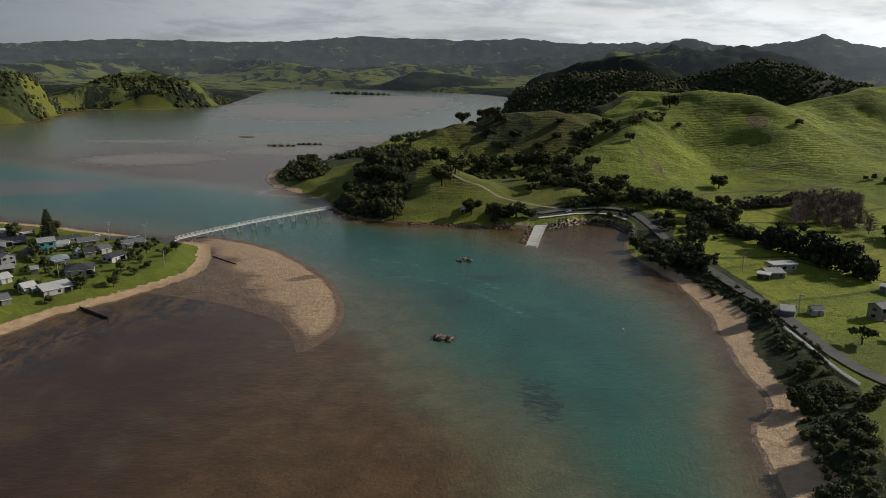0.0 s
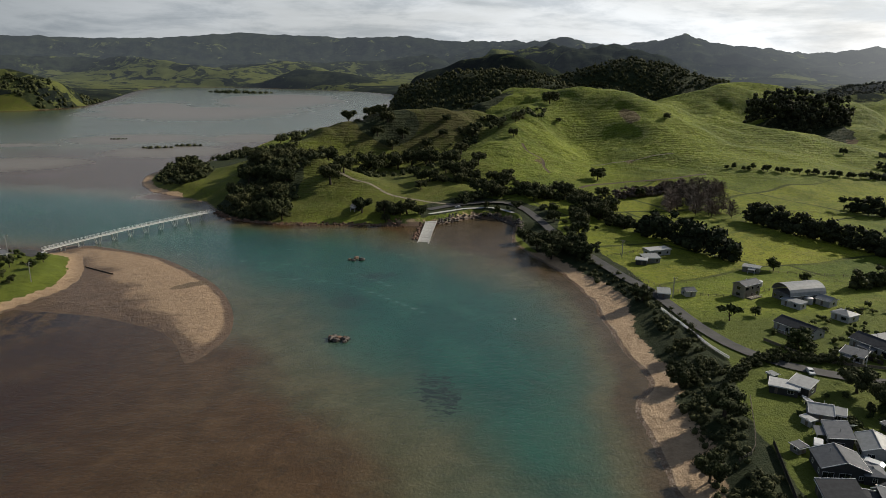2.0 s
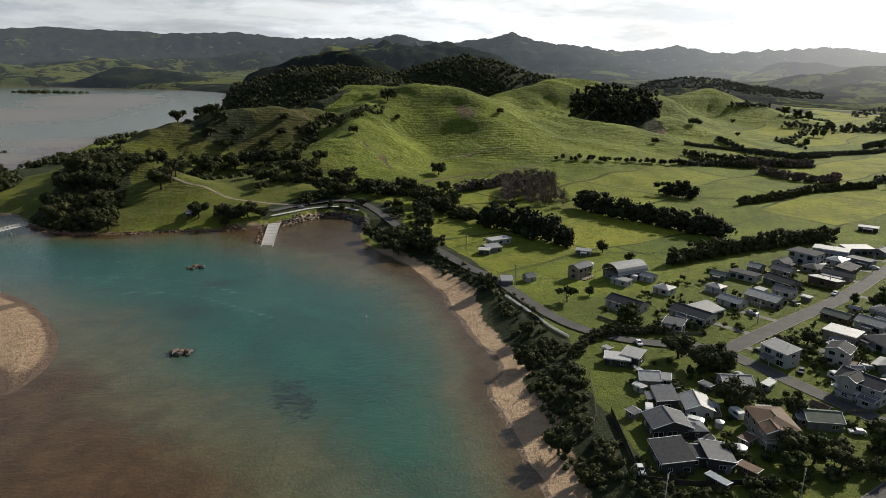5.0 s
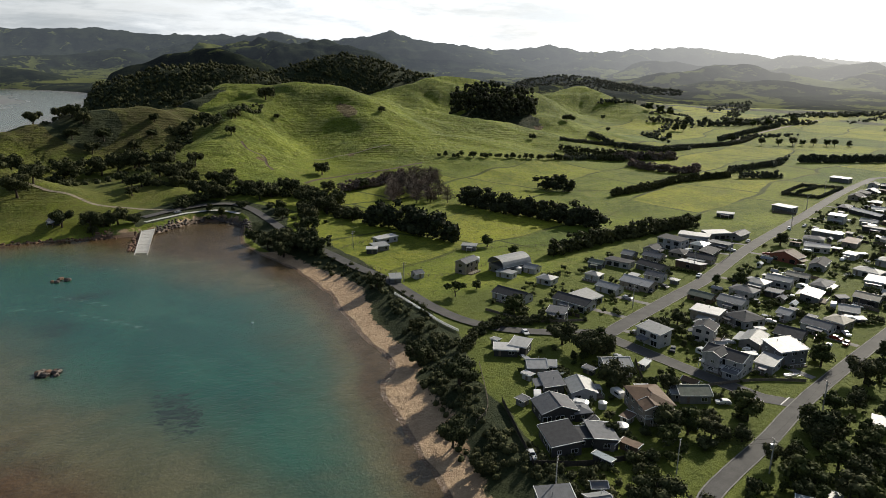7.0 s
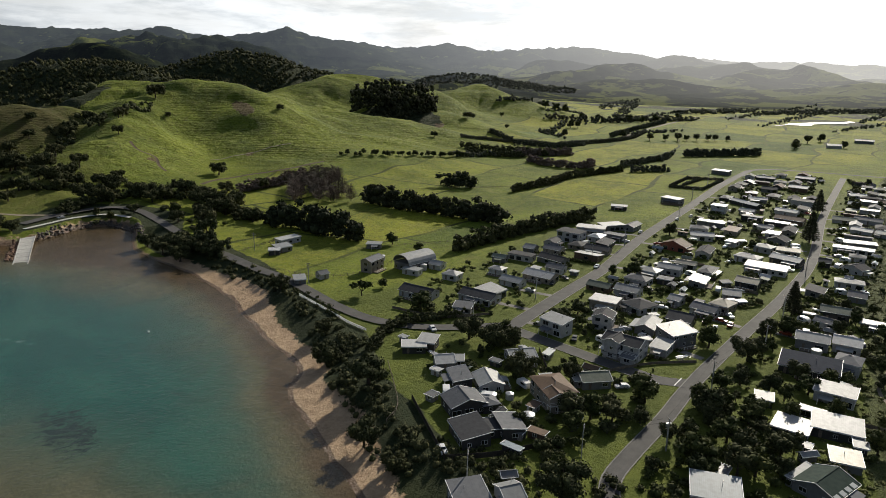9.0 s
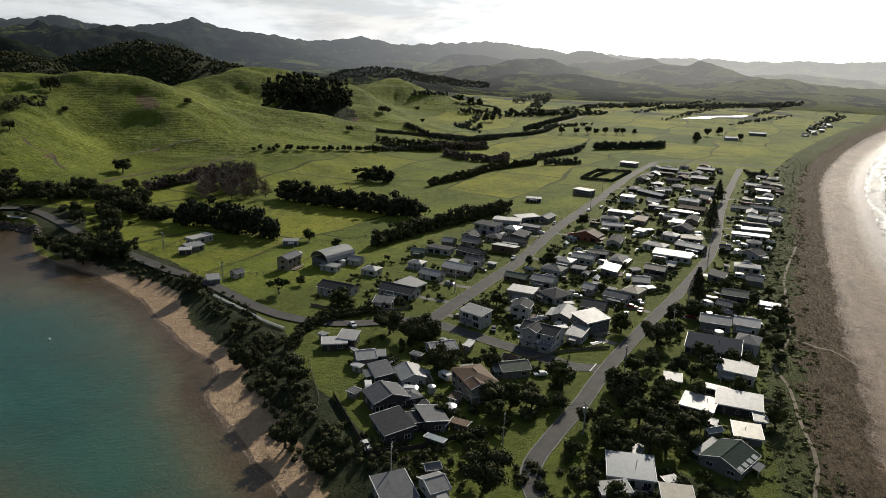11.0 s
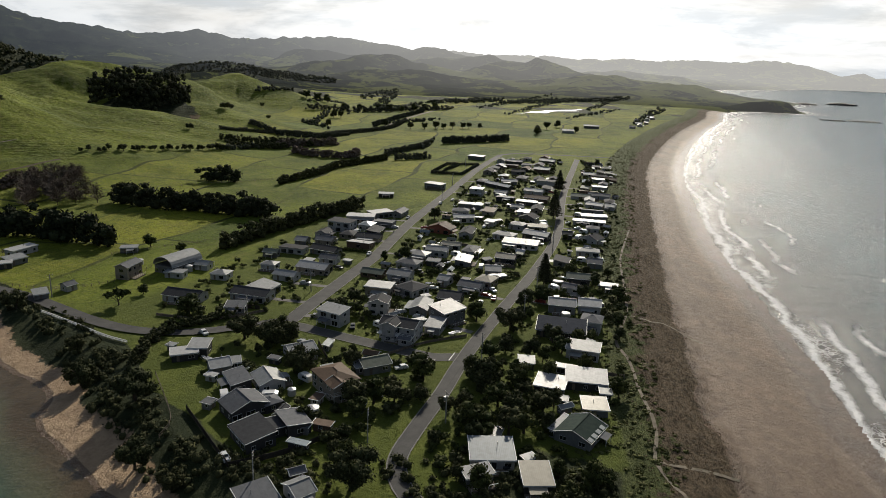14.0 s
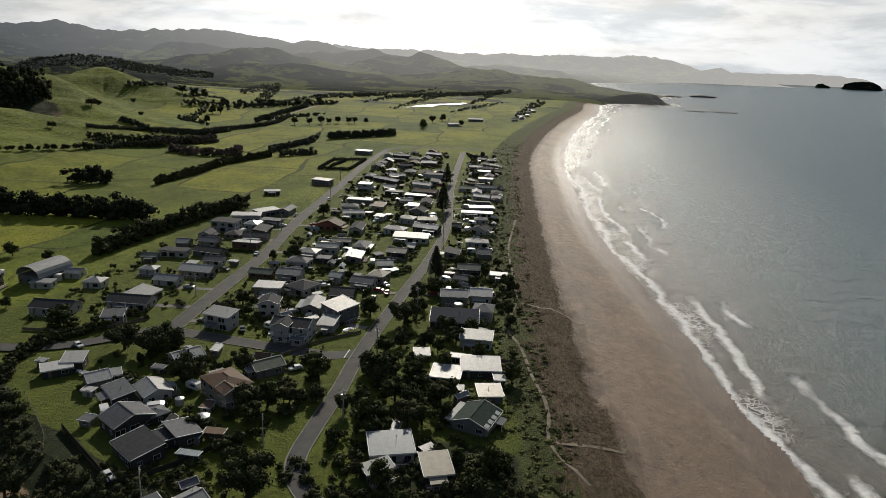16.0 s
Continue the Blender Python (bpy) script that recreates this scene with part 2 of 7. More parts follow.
    z = base + hummock + (hills + rise + rough + folds + spurs) * smooth(2, 45, shore)
    wet = -0.12 - np.minimum(3.0, 0.03 * np.maximum(-shore, 0))
    return np.where(shore + jag > 0, z, wet), est, sea

# ---- materials ----


def material(name, rough=0.8, spec=0.3):
    m = bpy.data.materials.new(name)
    m.use_nodes = True
    n = Nodes(m.node_tree)
    b = next(x for x in m.node_tree.nodes if x.type == "BSDF_PRINCIPLED")
    b.inputs["Roughness"].default_value, b.inputs["Specular IOR Level"].default_value = rough, spec
    return m, n, b


def position(n):
    return n.add("ShaderNodeNewGeometry").outputs["Position"]


def ground_material():
    m, n, b = material("grassland and sand", 0.9, 0.15)
    p = position(n)
    fine, mid, broad = n.noise(p, 0.9, 6, 0.7), n.noise(p, 0.11, 6, 0.65), n.noise(p, 0.018, 5, 0.6)
    grass = n.mix(n.ramp(broad, 0.35, 0.65), (0.080, 0.110, 0.010), (0.170, 0.205, 0.017))
    grass = n.mix(n.maths("MULTIPLY", n.ramp(mid, 0.40, 0.70), 0.8), grass, (0.180, 0.196, 0.030))
    # paddocks: each fenced field grazed to a tone of its own, with a rank line along the fence
    turned = n.add("ShaderNodeVectorRotate", {"Vector": p, "Angle": radians(-16)})
    turned.rotation_type = "Z_AXIS"
    wavy = n.vector("ADD", turned.outputs[0], n.vector("MULTIPLY", n.add("ShaderNodeTexNoise", {"Vector": p, "Scale": 0.006}).outputs["Color"], (90.0, 90.0, 0.0)))
    bricks = n.add("ShaderNodeTexBrick", {"Vector": wavy, "Color1": (0, 0, 0), "Color2": (1, 1, 1), "Mortar": (0.5, 0.5, 0.5), "Scale": 1.0, "Mortar Size": 2.0, "Mortar Smooth": 0.6, "Bias": 0.0, "Brick Width": 118.0, "Row Height": 66.0})
    bricks.offset, bricks.squash, bricks.squash_frequency = 0.37, 0.7, 3
    level = n.maths("MULTIPLY", n.attr("field"), 1.0)
    tone = n.mix(bricks.outputs["Color"], (0.52, 0.66, 0.62), (1.55, 1.34, 1.0))
    grass = n.mix(level, grass, n.mix(1.0, grass, tone, "MULTIPLY"))
    grass = n.mix(n.maths("MULTIPLY", n.ramp(n.noise(p, 0.3, 8, 0.8), 0.46, 0.66), 0.62), grass, (0.042, 0.060, 0.008))
    grass = n.mix(n.maths("MULTIPLY", n.ramp(n.noise(p, 0.75, 5, 0.8), 0.50, 0.62), 0.5), grass, (0.022, 0.032, 0.006))
    grass = n.mix(n.maths("MULTIPLY", n.ramp(n.noise(p, 0.55, 6, 0.8, 0.5), 0.54, 0.64), 0.45), grass, (0.200, 0.225, 0.036))
    grass = n.mix(n.maths("MULTIPLY", n.ramp(n.noise(p, 0.045, 7, 0.75, 0.6), 0.56, 0.68), 0.4), grass, (0.175, 0.165, 0.045))
    grass = n.mix(n.maths("MULTIPLY", n.maths("MULTIPLY", bricks.outputs["Fac"], level), n.ramp(broad, 0.35, 0.6, 0.1, 0.8)), grass, (0.020, 0.028, 0.008))
    grass = n.mix(n.maths("MULTIPLY", n.attr("rank"), n.ramp(mid, 0.25, 0.6, 0.5, 0.95)), grass, n.mix(mid, (0.034, 0.032, 0.010), (0.088, 0.078, 0.026)))
    # mown lawn tone, made darker to stand in for shade in the yards
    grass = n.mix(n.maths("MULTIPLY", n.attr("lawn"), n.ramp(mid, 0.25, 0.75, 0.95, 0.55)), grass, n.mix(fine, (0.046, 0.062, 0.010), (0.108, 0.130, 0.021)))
    tussock = n.noise(p, 0.22, 7, 0.82, 0.8)
    grass = n.mix(n.maths("MULTIPLY", n.maths("MULTIPLY", n.ramp(tussock, 0.52, 0.62), n.attr("steep")), 0.55), grass, (0.040, 0.044, 0.010))
    scrub = n.mix(n.ramp(mid, 0.35, 0.7), (0.016, 0.024, 0.008), (0.038, 0.046, 0.017))
    c = n.mix(n.ramp(n.maths("ADD", n.attr("wood"), n.maths("MULTIPLY_ADD", mid, 0.9, -0.45)), 0.42, 0.58), grass, scrub)
    patch = n.noise(p, 0.16, 7, 0.72, 0.5)
    marram = n.mix(n.ramp(n.noise(p, 0.6, 6, 0.78), 0.35, 0.65), (0.058, 0.044, 0.026), (0.150, 0.110, 0.068))
    green = n.mix(n.ramp(n.noise(p, 0.8, 5, 0.7), 0.3, 0.7), (0.044, 0.056, 0.016), (0.100, 0.116, 0.034))
    marram = n.mix(n.ramp(n.maths("ADD", patch, n.maths("MULTIPLY_ADD", n.attr("lee"), 0.42, -0.21)), 0.46, 0.54), marram, green)
    c = n.mix(n.ramp(n.maths("ADD", n.attr("dune"), n.maths("MULTIPLY_ADD", mid, 0.8, -0.4)), 0.4, 0.6), c, marram)
    dry = n.mix(n.ramp(n.noise(p, 0.25, 7, 0.7), 0.3, 0.7), (0.168, 0.112, 0.072), (0.258, 0.180, 0.120))
    dry = n.mix(n.maths("MULTIPLY", n.ramp(n.noise(p, 0.05, 7, 0.75, 0.8), 0.48, 0.62), 0.55), dry, (0.160, 0.116, 0.078))
    dry = n.mix(n.maths("MULTIPLY", n.ramp(n.noise(p, 0.9, 8, 0.85), 0.50, 0.66), 0.55), dry, (0.105, 0.074, 0.050))
    dry = n.mix(n.maths("MULTIPLY", n.ramp(n.noise(p, 0.018, 5, 0.6, 0.5), 0.42, 0.60), 0.4), dry, (0.135, 0.098, 0.068))
    drift = n.noise(n.vector("MULTIPLY", turned.outputs[0], (0.35, 1.0, 1.0)), 0.10, 7, 0.72, 0.8)
    dry = n.mix(n.maths("MULTIPLY", n.ramp(drift, 0.50, 0.64), 0.5), dry, (0.098, 0.064, 0.042))
    golden = n.mix(n.ramp(n.noise(p, 0.3, 6, 0.7), 0.3, 0.7), (0.300, 0.200, 0.115), (0.430, 0.300, 0.180))
    dry = n.mix(n.attr("bay"), dry, golden)
    wetsand = n.mix(n.ramp(mid, 0.3, 0.7), (0.092, 0.058, 0.034), (0.150, 0.098, 0.060))
    sand = n.mix(n.ramp(n.maths("ADD", n.attr("wet"), n.maths("MULTIPLY_ADD", n.noise(p, 0.05, 5, 0.6), 0.7, -0.35)), 0.40, 0.60), dry, wetsand)
    ragged = n.maths("ADD", n.attr("sand"), n.maths("MULTIPLY_ADD", n.noise(p, 0.22, 8, 0.75), 11.0, -5.5))
    c = n.mix(n.ramp(ragged, -0.5, 0.5), c, sand)
    bare = n.ramp(n.maths("ADD", n.attr("scar"), n.maths("MULTIPLY_ADD", n.noise(p, 0.15, 7, 0.75), 1.4, -0.7)), 0.40, 0.52)
    c = n.mix(n.maths("MULTIPLY", bare, 0.85), c, n.mix(mid, (0.075, 0.052, 0.028), (0.150, 0.105, 0.060)))
    slips = n.ramp(n.noise(p, 0.012, 6, 0.7, 1.5), 0.66, 0.70)
    b_in = n.mix(n.maths("MULTIPLY", slips, n.attr("steep")), c, (0.14, 0.10, 0.05))
    n.put(b.inputs["Base Color"], b_in)
    n.put(b.inputs["Roughness"], n.maths("MULTIPLY_ADD", n.maths("MULTIPLY", n.attr("wet"), n.ramp(n.attr("sand"), -1, 1)), -0.36, n.ramp(n.attr("sand"), -1, 1, 0.92, 0.66)))
    n.put(b.inputs["Specular IOR Level"], n.ramp(n.attr("sand"), -1, 1, 0.15, 0.28))
    # sheep tracks follow the contours of the slopes
    tread = n.add("ShaderNodeTexWave", {"Vector": n.vector("MULTIPLY", p, (0.05, 0.05, 1.0)), "Scale": 0.24, "Distortion": 11.0, "Detail": 6.0, "Detail Scale": 2.0, "Detail Roughness": 0.7})
    tread.bands_direction = "Z"
    relief = n.maths("ADD", n.maths("MULTIPLY", fine, 0.45), n.maths("MULTIPLY", tread.outputs["Fac"], n.maths("MULTIPLY", n.attr("steep"), n.ramp(n.noise(p, 0.02, 5, 0.6), 0.35, 0.65, 0.1, 0.75))))
    relief = n.maths("ADD", relief, n.maths("MULTIPLY", n.noise(p, 0.3, 6, 0.75), 1.1))
    relief = n.maths("ADD", relief, n.maths("MULTIPLY", n.noise(p, 0.045, 6, 0.65), n.maths("MULTIPLY", n.attr("steep"), 7.0)))
    relief = n.maths("ADD", relief, n.maths("MULTIPLY", n.noise(n.vector("MULTIPLY", turned.outputs[0], (0.35, 1.0, 1.0)), 0.55, 6, 0.7), n.maths("MULTIPLY", n.attr("dune"), 3.0)))
    n.put(b.inputs["Normal"], n.bump(relief, 1.0, 0.85))
    return m


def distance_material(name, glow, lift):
    """Far hills whose haze is put on as emission over the colour."""
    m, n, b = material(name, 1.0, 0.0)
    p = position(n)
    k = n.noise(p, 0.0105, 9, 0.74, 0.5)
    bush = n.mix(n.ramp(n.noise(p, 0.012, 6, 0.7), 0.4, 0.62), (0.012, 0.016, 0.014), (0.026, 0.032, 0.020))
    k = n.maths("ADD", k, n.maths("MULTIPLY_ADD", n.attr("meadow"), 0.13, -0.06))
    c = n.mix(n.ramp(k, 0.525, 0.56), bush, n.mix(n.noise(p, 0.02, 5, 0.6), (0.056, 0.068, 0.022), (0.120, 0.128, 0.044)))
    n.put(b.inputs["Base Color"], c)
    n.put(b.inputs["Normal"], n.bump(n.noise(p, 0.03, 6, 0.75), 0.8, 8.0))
    # haze as emission, paler and stronger on the sunward side
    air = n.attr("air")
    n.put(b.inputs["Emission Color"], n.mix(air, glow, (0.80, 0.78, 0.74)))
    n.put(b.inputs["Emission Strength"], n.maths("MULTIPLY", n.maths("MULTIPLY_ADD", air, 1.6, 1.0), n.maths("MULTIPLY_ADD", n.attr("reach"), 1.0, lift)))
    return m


def estuary_material():
    m, n, b = material("estuary water", 0.09, 0.5)
    p = position(n)
    far = n.attr("far")
    big, mid = n.noise(p, 0.02, 6, 0.6, 0.6), n.noise(p, 0.09, 6, 0.65, 0.4)
    streaks = n.noise(n.vector("MULTIPLY", p, (0.25, 1.0, 1.0)), 0.006, 4, 0.55, 0.5)
    deep = n.maths("ADD", n.attr("deep"), n.maths("MULTIPLY_ADD", big, 0.7, -0.35))
    silt = n.noise(n.vector("MULTIPLY", p, (1.0, 0.45, 1.0)), 0.22, 8, 0.75, 1.4)
    flats = n.mix(n.attr("brown"), n.mix(n.ramp(mid, 0.3, 0.7), (0.074, 0.054, 0.028), (0.110, 0.080, 0.045)), n.mix(n.ramp(mid, 0.3, 0.7), (0.066, 0.038, 0.015), (0.110, 0.066, 0.030)))
    flats = n.mix(n.maths("MULTIPLY", n.ramp(silt, 0.46, 0.62), 0.14), flats, (0.045, 0.028, 0.014))
    flats = n.mix(n.maths("MULTIPLY", n.attr("rusty"), n.ramp(n.noise(p, 0.03, 6, 0.65, 0.5), 0.30, 0.60, 0.45, 0.95)), flats, (0.038, 0.018, 0.009))
    grain = n.noise(n.vector("MULTIPLY", p, (1.0, 0.6, 1.0)), 1.3, 6, 0.8, 0.4)
    flats = n.mix(n.ramp(grain, 0.30, 0.70, 0.45, 0.0), flats, (0.026, 0.015, 0.008))
    flats = n.mix(n.maths("MULTIPLY", n.attr("mud"), n.ramp(n.noise(n.vector("MULTIPLY", p, (1.0, 0.5, 1.0)), 0.16, 8, 0.8, 0.4), 0.46, 0.54)), flats, (0.020, 0.012, 0.012))
    shallow = n.mix(n.ramp(mid, 0.3, 0.75), (0.084, 0.082, 0.038), (0.124, 0.114, 0.058))
    shallow = n.mix(n.ramp(grain, 0.32, 0.68, 0.40, 0.0), shallow, (0.026, 0.030, 0.014))
    teal = n.mix(n.ramp(big, 0.35, 0.65), (0.006, 0.062, 0.046), (0.022, 0.088, 0.060))
    c = n.mix(n.ramp(deep, 0.05, 0.35), flats, shallow)
    c = n.mix(n.ramp(deep, 0.30, 1.05), c, teal)
    lines = n.noise(n.vector("MULTIPLY", p, (0.45, 1.0, 1.0)), 0.30, 8, 0.75, 2.2)
    weed = n.ramp(n.maths("ADD", n.attr("weed"), n.maths("MULTIPLY_ADD", lines, 3.0, -2.05)), 0.30, 0.60)
    c = n.mix(n.maths("MULTIPLY", weed, 0.85), c, (0.014, 0.022, 0.018))
    rip = n.ramp(n.maths("ADD", n.attr("rip"), n.maths("MULTIPLY_ADD", n.noise(p, 0.35, 8, 0.8, 1.0), 1.8, -1.25)), 0.35, 0.60)
    c = n.mix(n.maths("MULTIPLY", rip, 0.2), c, (0.34, 0.37, 0.36))
    # ripple glints and dark flecks painted into the colour, fading with distance
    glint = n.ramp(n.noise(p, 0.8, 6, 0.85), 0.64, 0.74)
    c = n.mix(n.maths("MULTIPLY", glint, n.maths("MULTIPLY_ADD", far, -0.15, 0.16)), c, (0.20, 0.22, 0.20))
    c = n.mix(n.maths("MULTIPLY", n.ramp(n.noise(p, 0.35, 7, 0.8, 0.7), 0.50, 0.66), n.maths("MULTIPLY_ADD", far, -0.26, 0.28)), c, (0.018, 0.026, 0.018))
    # sand bars, plus pale sky sheen painted over the far lagoon
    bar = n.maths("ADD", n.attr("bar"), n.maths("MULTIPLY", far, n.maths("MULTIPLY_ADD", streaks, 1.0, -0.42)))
    bar_sheen = n.ramp(n.maths("ADD", bar, n.maths("MULTIPLY_ADD", mid, 0.35, -0.17)), 0.10, 0.75)
    c = n.mix(bar_sheen, c, n.mix(mid, (0.150, 0.132, 0.108), (0.205, 0.182, 0.152)))
    reds = n.ramp(n.maths("ADD", n.attr("red"), n.maths("MULTIPLY_ADD", n.noise(p, 0.05, 7, 0.7, 0.6), 0.9, -0.45)), 0.38, 0.55)
    c = n.mix(n.maths("MULTIPLY", reds, 0.8), c, n.mix(mid, (0.085, 0.052, 0.036), (0.120, 0.080, 0.058)))
    n.put(b.inputs["Base Color"], c)
    n.put(b.inputs["Roughness"], n.maths("MULTIPLY_ADD", bar_sheen, 0.12, n.maths("MULTIPLY_ADD", far, 0.10, 0.14)))
    n.put(b.inputs["Specular IOR Level"], n.ramp(deep, 0.0, 0.45, 0.22, 0.5))
    waves = n.maths("ADD", n.noise(p, 1.1, 4, 0.6), n.noise(p, 0.3, 3, 0.5))
    n.put(b.inputs["Normal"], n.bump(n.maths("MULTIPLY", waves, n.maths("SUBTRACT", 1.0, n.maths("MULTIPLY", far, 0.93))), 0.6, 0.32))
    return m


def sea_material():
    m, n, b = material("sea water", 0.16, 0.4)
    p = position(n)
    off = n.attr("off")
    depth = n.maths("ADD", off, n.maths("MULTIPLY_ADD", n.noise(p, 0.012, 5, 0.6), 60.0, -30.0))
    c = n.mix(n.ramp(depth, 0.0, 80.0), (0.080, 0.068, 0.052), (0.040, 0.084, 0.088))
    c = n.mix(n.ramp(depth, 60.0, 260.0), c, (0.024, 0.078, 0.096))
    # lines of breaking wash that wander along the shore, and lace between them
    bend = n.maths("ADD", n.maths("MULTIPLY_ADD", n.noise(p, 0.014, 4, 0.55), 26.0, -13.0), n.maths("MULTIPLY_ADD", n.noise(p, 0.09, 7, 0.7), 9.0, -4.5))
    d = n.maths("ADD", off, bend)
    tear = n.noise(p, 0.45, 8, 0.8)
    wash = None
    for at, wide, gap, seed in ((3.0, 3.2, 0.26, 0.0), (15.0, 2.8, 0.40, 300.0), (28.0, 2.6, 0.45, 700.0), (44.0, 1.8, 0.56, 1100.0)):
        near = n.ramp(n.maths("ABSOLUTE", n.maths("SUBTRACT", d, at)), 0.0, wide, 1.0, 0.0)
        on = n.ramp(n.noise(n.vector("ADD", p, (seed, seed, 0.0)), 0.011, 3, 0.5), gap, gap + 0.10)
        line = n.maths("MULTIPLY", n.maths("MULTIPLY", near, on), n.ramp(tear, 0.30, 0.55, 0.35, 1.3))
        wash = line if wash is None else n.maths("MAXIMUM", wash, line)
    lace = n.add("ShaderNodeTexVoronoi", {"Vector": n.vector("ADD", p, n.vector("MULTIPLY", n.add("ShaderNodeTexNoise", {"Vector": p, "Scale": 0.25}).outputs["Color"], (6.0, 6.0, 0.0))), "Scale": 0.42})
    lace.feature = "DISTANCE_TO_EDGE"
    web = n.ramp(lace.outputs[0], 0.0, 0.16, 1.0, 0.0)
    zone = n.maths("MULTIPLY", n.ramp(d, -2.0, 2.0), n.ramp(d, 6.0, 17.0, 1.0, 0.0))
    web = n.maths("MULTIPLY", n.maths("MULTIPLY", web, zone), n.ramp(n.noise(p, 0.02, 5, 0.65), 0.46, 0.60))
    wash = n.maths("MINIMUM", n.maths("MAXIMUM", wash, n.maths("MULTIPLY", web, 0.8)), 1.0)
    c = n.mix(n.maths("MULTIPLY", wash, 0.95), c, (0.80, 0.80, 0.79))
    n.put(b.inputs["Base Color"], c)
    n.put(b.inputs["Roughness"], n.maths("MULTIPLY_ADD", wash, 0.4, 0.26))
    swell = n.add("ShaderNodeTexWave", {"Vector": p, "Scale": 0.016, "Distortion": 12.0, "Detail": 5.0, "Detail Scale": 1.6})
    chop = n.maths("ADD", n.noise(p, 0.7, 5, 0.7), n.maths("MULTIPLY", n.noise(p, 0.14, 4, 0.6), 1.5))
    n.put(b.inputs["Normal"], n.bump(n.maths("ADD", n.maths("MULTIPLY", swell.outputs["Fac"], 0.5), chop), 0.7, 1.3))
    return m


def plain(name, colour, rough=0.8, spec=0.3, vary=0.25, scale=1.5, bump=0.0, metal=0.0):
    """A surface of one colour with grain, stains and a slight difference from thing to thing."""
    m, n, b = material(name, rough, spec)
    p = n.add("ShaderNodeTexCoord").outputs["Object"]
    dark, light = tuple(c * (1 - vary) for c in colour), tuple(min(1, c * (1 + vary * 0.6)) for c in colour)
    rnd = n.add("ShaderNodeObjectInfo").outputs["Random"]
    c = n.mix(n.ramp(n.noise(p, scale, 6, 0.7), 0.3, 0.7), dark, light)
    c = n.mix(n.maths("MULTIPLY", n.ramp(n.noise(p, scale * 0.17, 4, 0.6), 0.45, 0.7), 0.4), c, tuple(v * (1 - vary) for v in dark))
    c = n.mix(1.0, c, n.mix(rnd, (0.82, 0.82, 0.82), (1.0, 1.0, 1.0)), "MULTIPLY")
    n.put(b.inputs["Base Color"], c)
    b.inputs["Metallic"].default_value = metal
    if bump:
        n.put(b.inputs["Normal"], n.bump(n.noise(p, scale * 4, 5, 0.7), 0.6, bump))
    return m


def road_material():
    m, n, b = material("worn chip seal", 0.85, 0.3)
    p = position(n)
    c = n.mix(n.ramp(n.noise(p, 0.2, 6, 0.65), 0.3, 0.7), (0.046, 0.045, 0.044), (0.076, 0.074, 0.070))
    c = n.mix(n.maths("MULTIPLY", n.ramp(n.noise(p, 2.5, 5, 0.8), 0.4, 0.7), 0.4), c, (0.034, 0.033, 0.032))
    n.put(b.inputs["Base Color"], c)
    n.put(b.inputs["Normal"], n.bump(n.noise(p, 12, 3, 0.7), 0.5, 0.02))
    return m


MAT_GROUND = ground_material()
MAT_NEAR_HAZE = distance_material("bush hills with haze glow", (0.36, 0.42, 0.50), 0.0)
MAT_FAR_HAZE = distance_material("ranges with haze glow", (0.42, 0.48, 0.55), 0.0)
MAT_ESTUARY, MAT_SEA, MAT_ROAD = estuary_material(), sea_material(), road_material()

# ---- ground, water ----


def sheet(name, verts, faces, mat, attributes=()):
    """A smooth mesh from arrays, with named values on its points."""
    me = bpy.data.meshes.new(name)
    me.vertices.add(len(verts)), me.loops.add(faces.size), me.polygons.add(len(faces))
    me.vertices.foreach_set("co", verts.astype(np.float32).ravel())
    me.loops.foreach_set("vertex_index", faces.astype(np.int32).ravel())
    me.polygons.foreach_set("loop_start", np.arange(0, faces.size, faces.shape[1], dtype=np.int32))
    me.polygons.foreach_set("use_smooth", np.ones(len(faces), bool))
    me.update()
    me.validate()
    for key, values in attributes:
        me.attributes.new(key, "FLOAT", "POINT").data.foreach_set("value", values.astype(np.float32))
    me.materials.append(mat)
    return new(name, me)


def rings(angles, radii):
    """Points and quads of a fan of rings round the plan's origin; angles in degrees clockwise from +y."""
    A, R = np.meshgrid(np.radians(angles), radii)
    X, Y = R * np.sin(A), R * np.cos(A)
    n, m = R.shape
    i = (np.arange(n - 1)[:, None] * m + np.arange(m - 1)[None]).ravel()
    return X.ravel(), Y.ravel(), np.stack([i, i + 1, i + m + 1, i + m], 1)


fan = np.concatenate([np.arange(-180, -46, 6.0), np.arange(-46, -34, 0.5), np.arange(-34, 106, 0.18), np.arange(106, 112, 0.5), np.arange(112, 181, 4.0)])
fan[-1] = 180.0
NEAR = np.concatenate([[0.5, 30.0], 70 * (1650 / 70) ** np.linspace(0, 1, 350)])
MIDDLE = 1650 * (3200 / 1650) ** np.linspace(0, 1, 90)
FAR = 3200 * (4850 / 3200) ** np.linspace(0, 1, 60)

# woods, dunes and fields: centre, half length, half width, turn in degrees
WOODS = [(217, 1046, 222, 111, -25), (483, 1099, 187, 129, -30), (509, 672, 56, 49, 0), (-45, 495, 30, 70, -12), (-118, 625, 26, 62, 12), (60, 640, 30, 26, 0),
         (730, 1982, 491, 351, 30), (-798, 1401, 70, 35, 0), (-469, 1563, 176, 47, 0), (-317, 2637, 351, 70, 0),
         (-746, 1204, 105, 47, 0), (96, 726, 129, 33, 20), (-69, 686, 58, 70, 0), (67, 1009, 105, 70, 60)]


def dune_edge(X):
    """How far from the sea the grass of the dunes begins."""
    return 43 - 12 * smooth(240, 420, X)


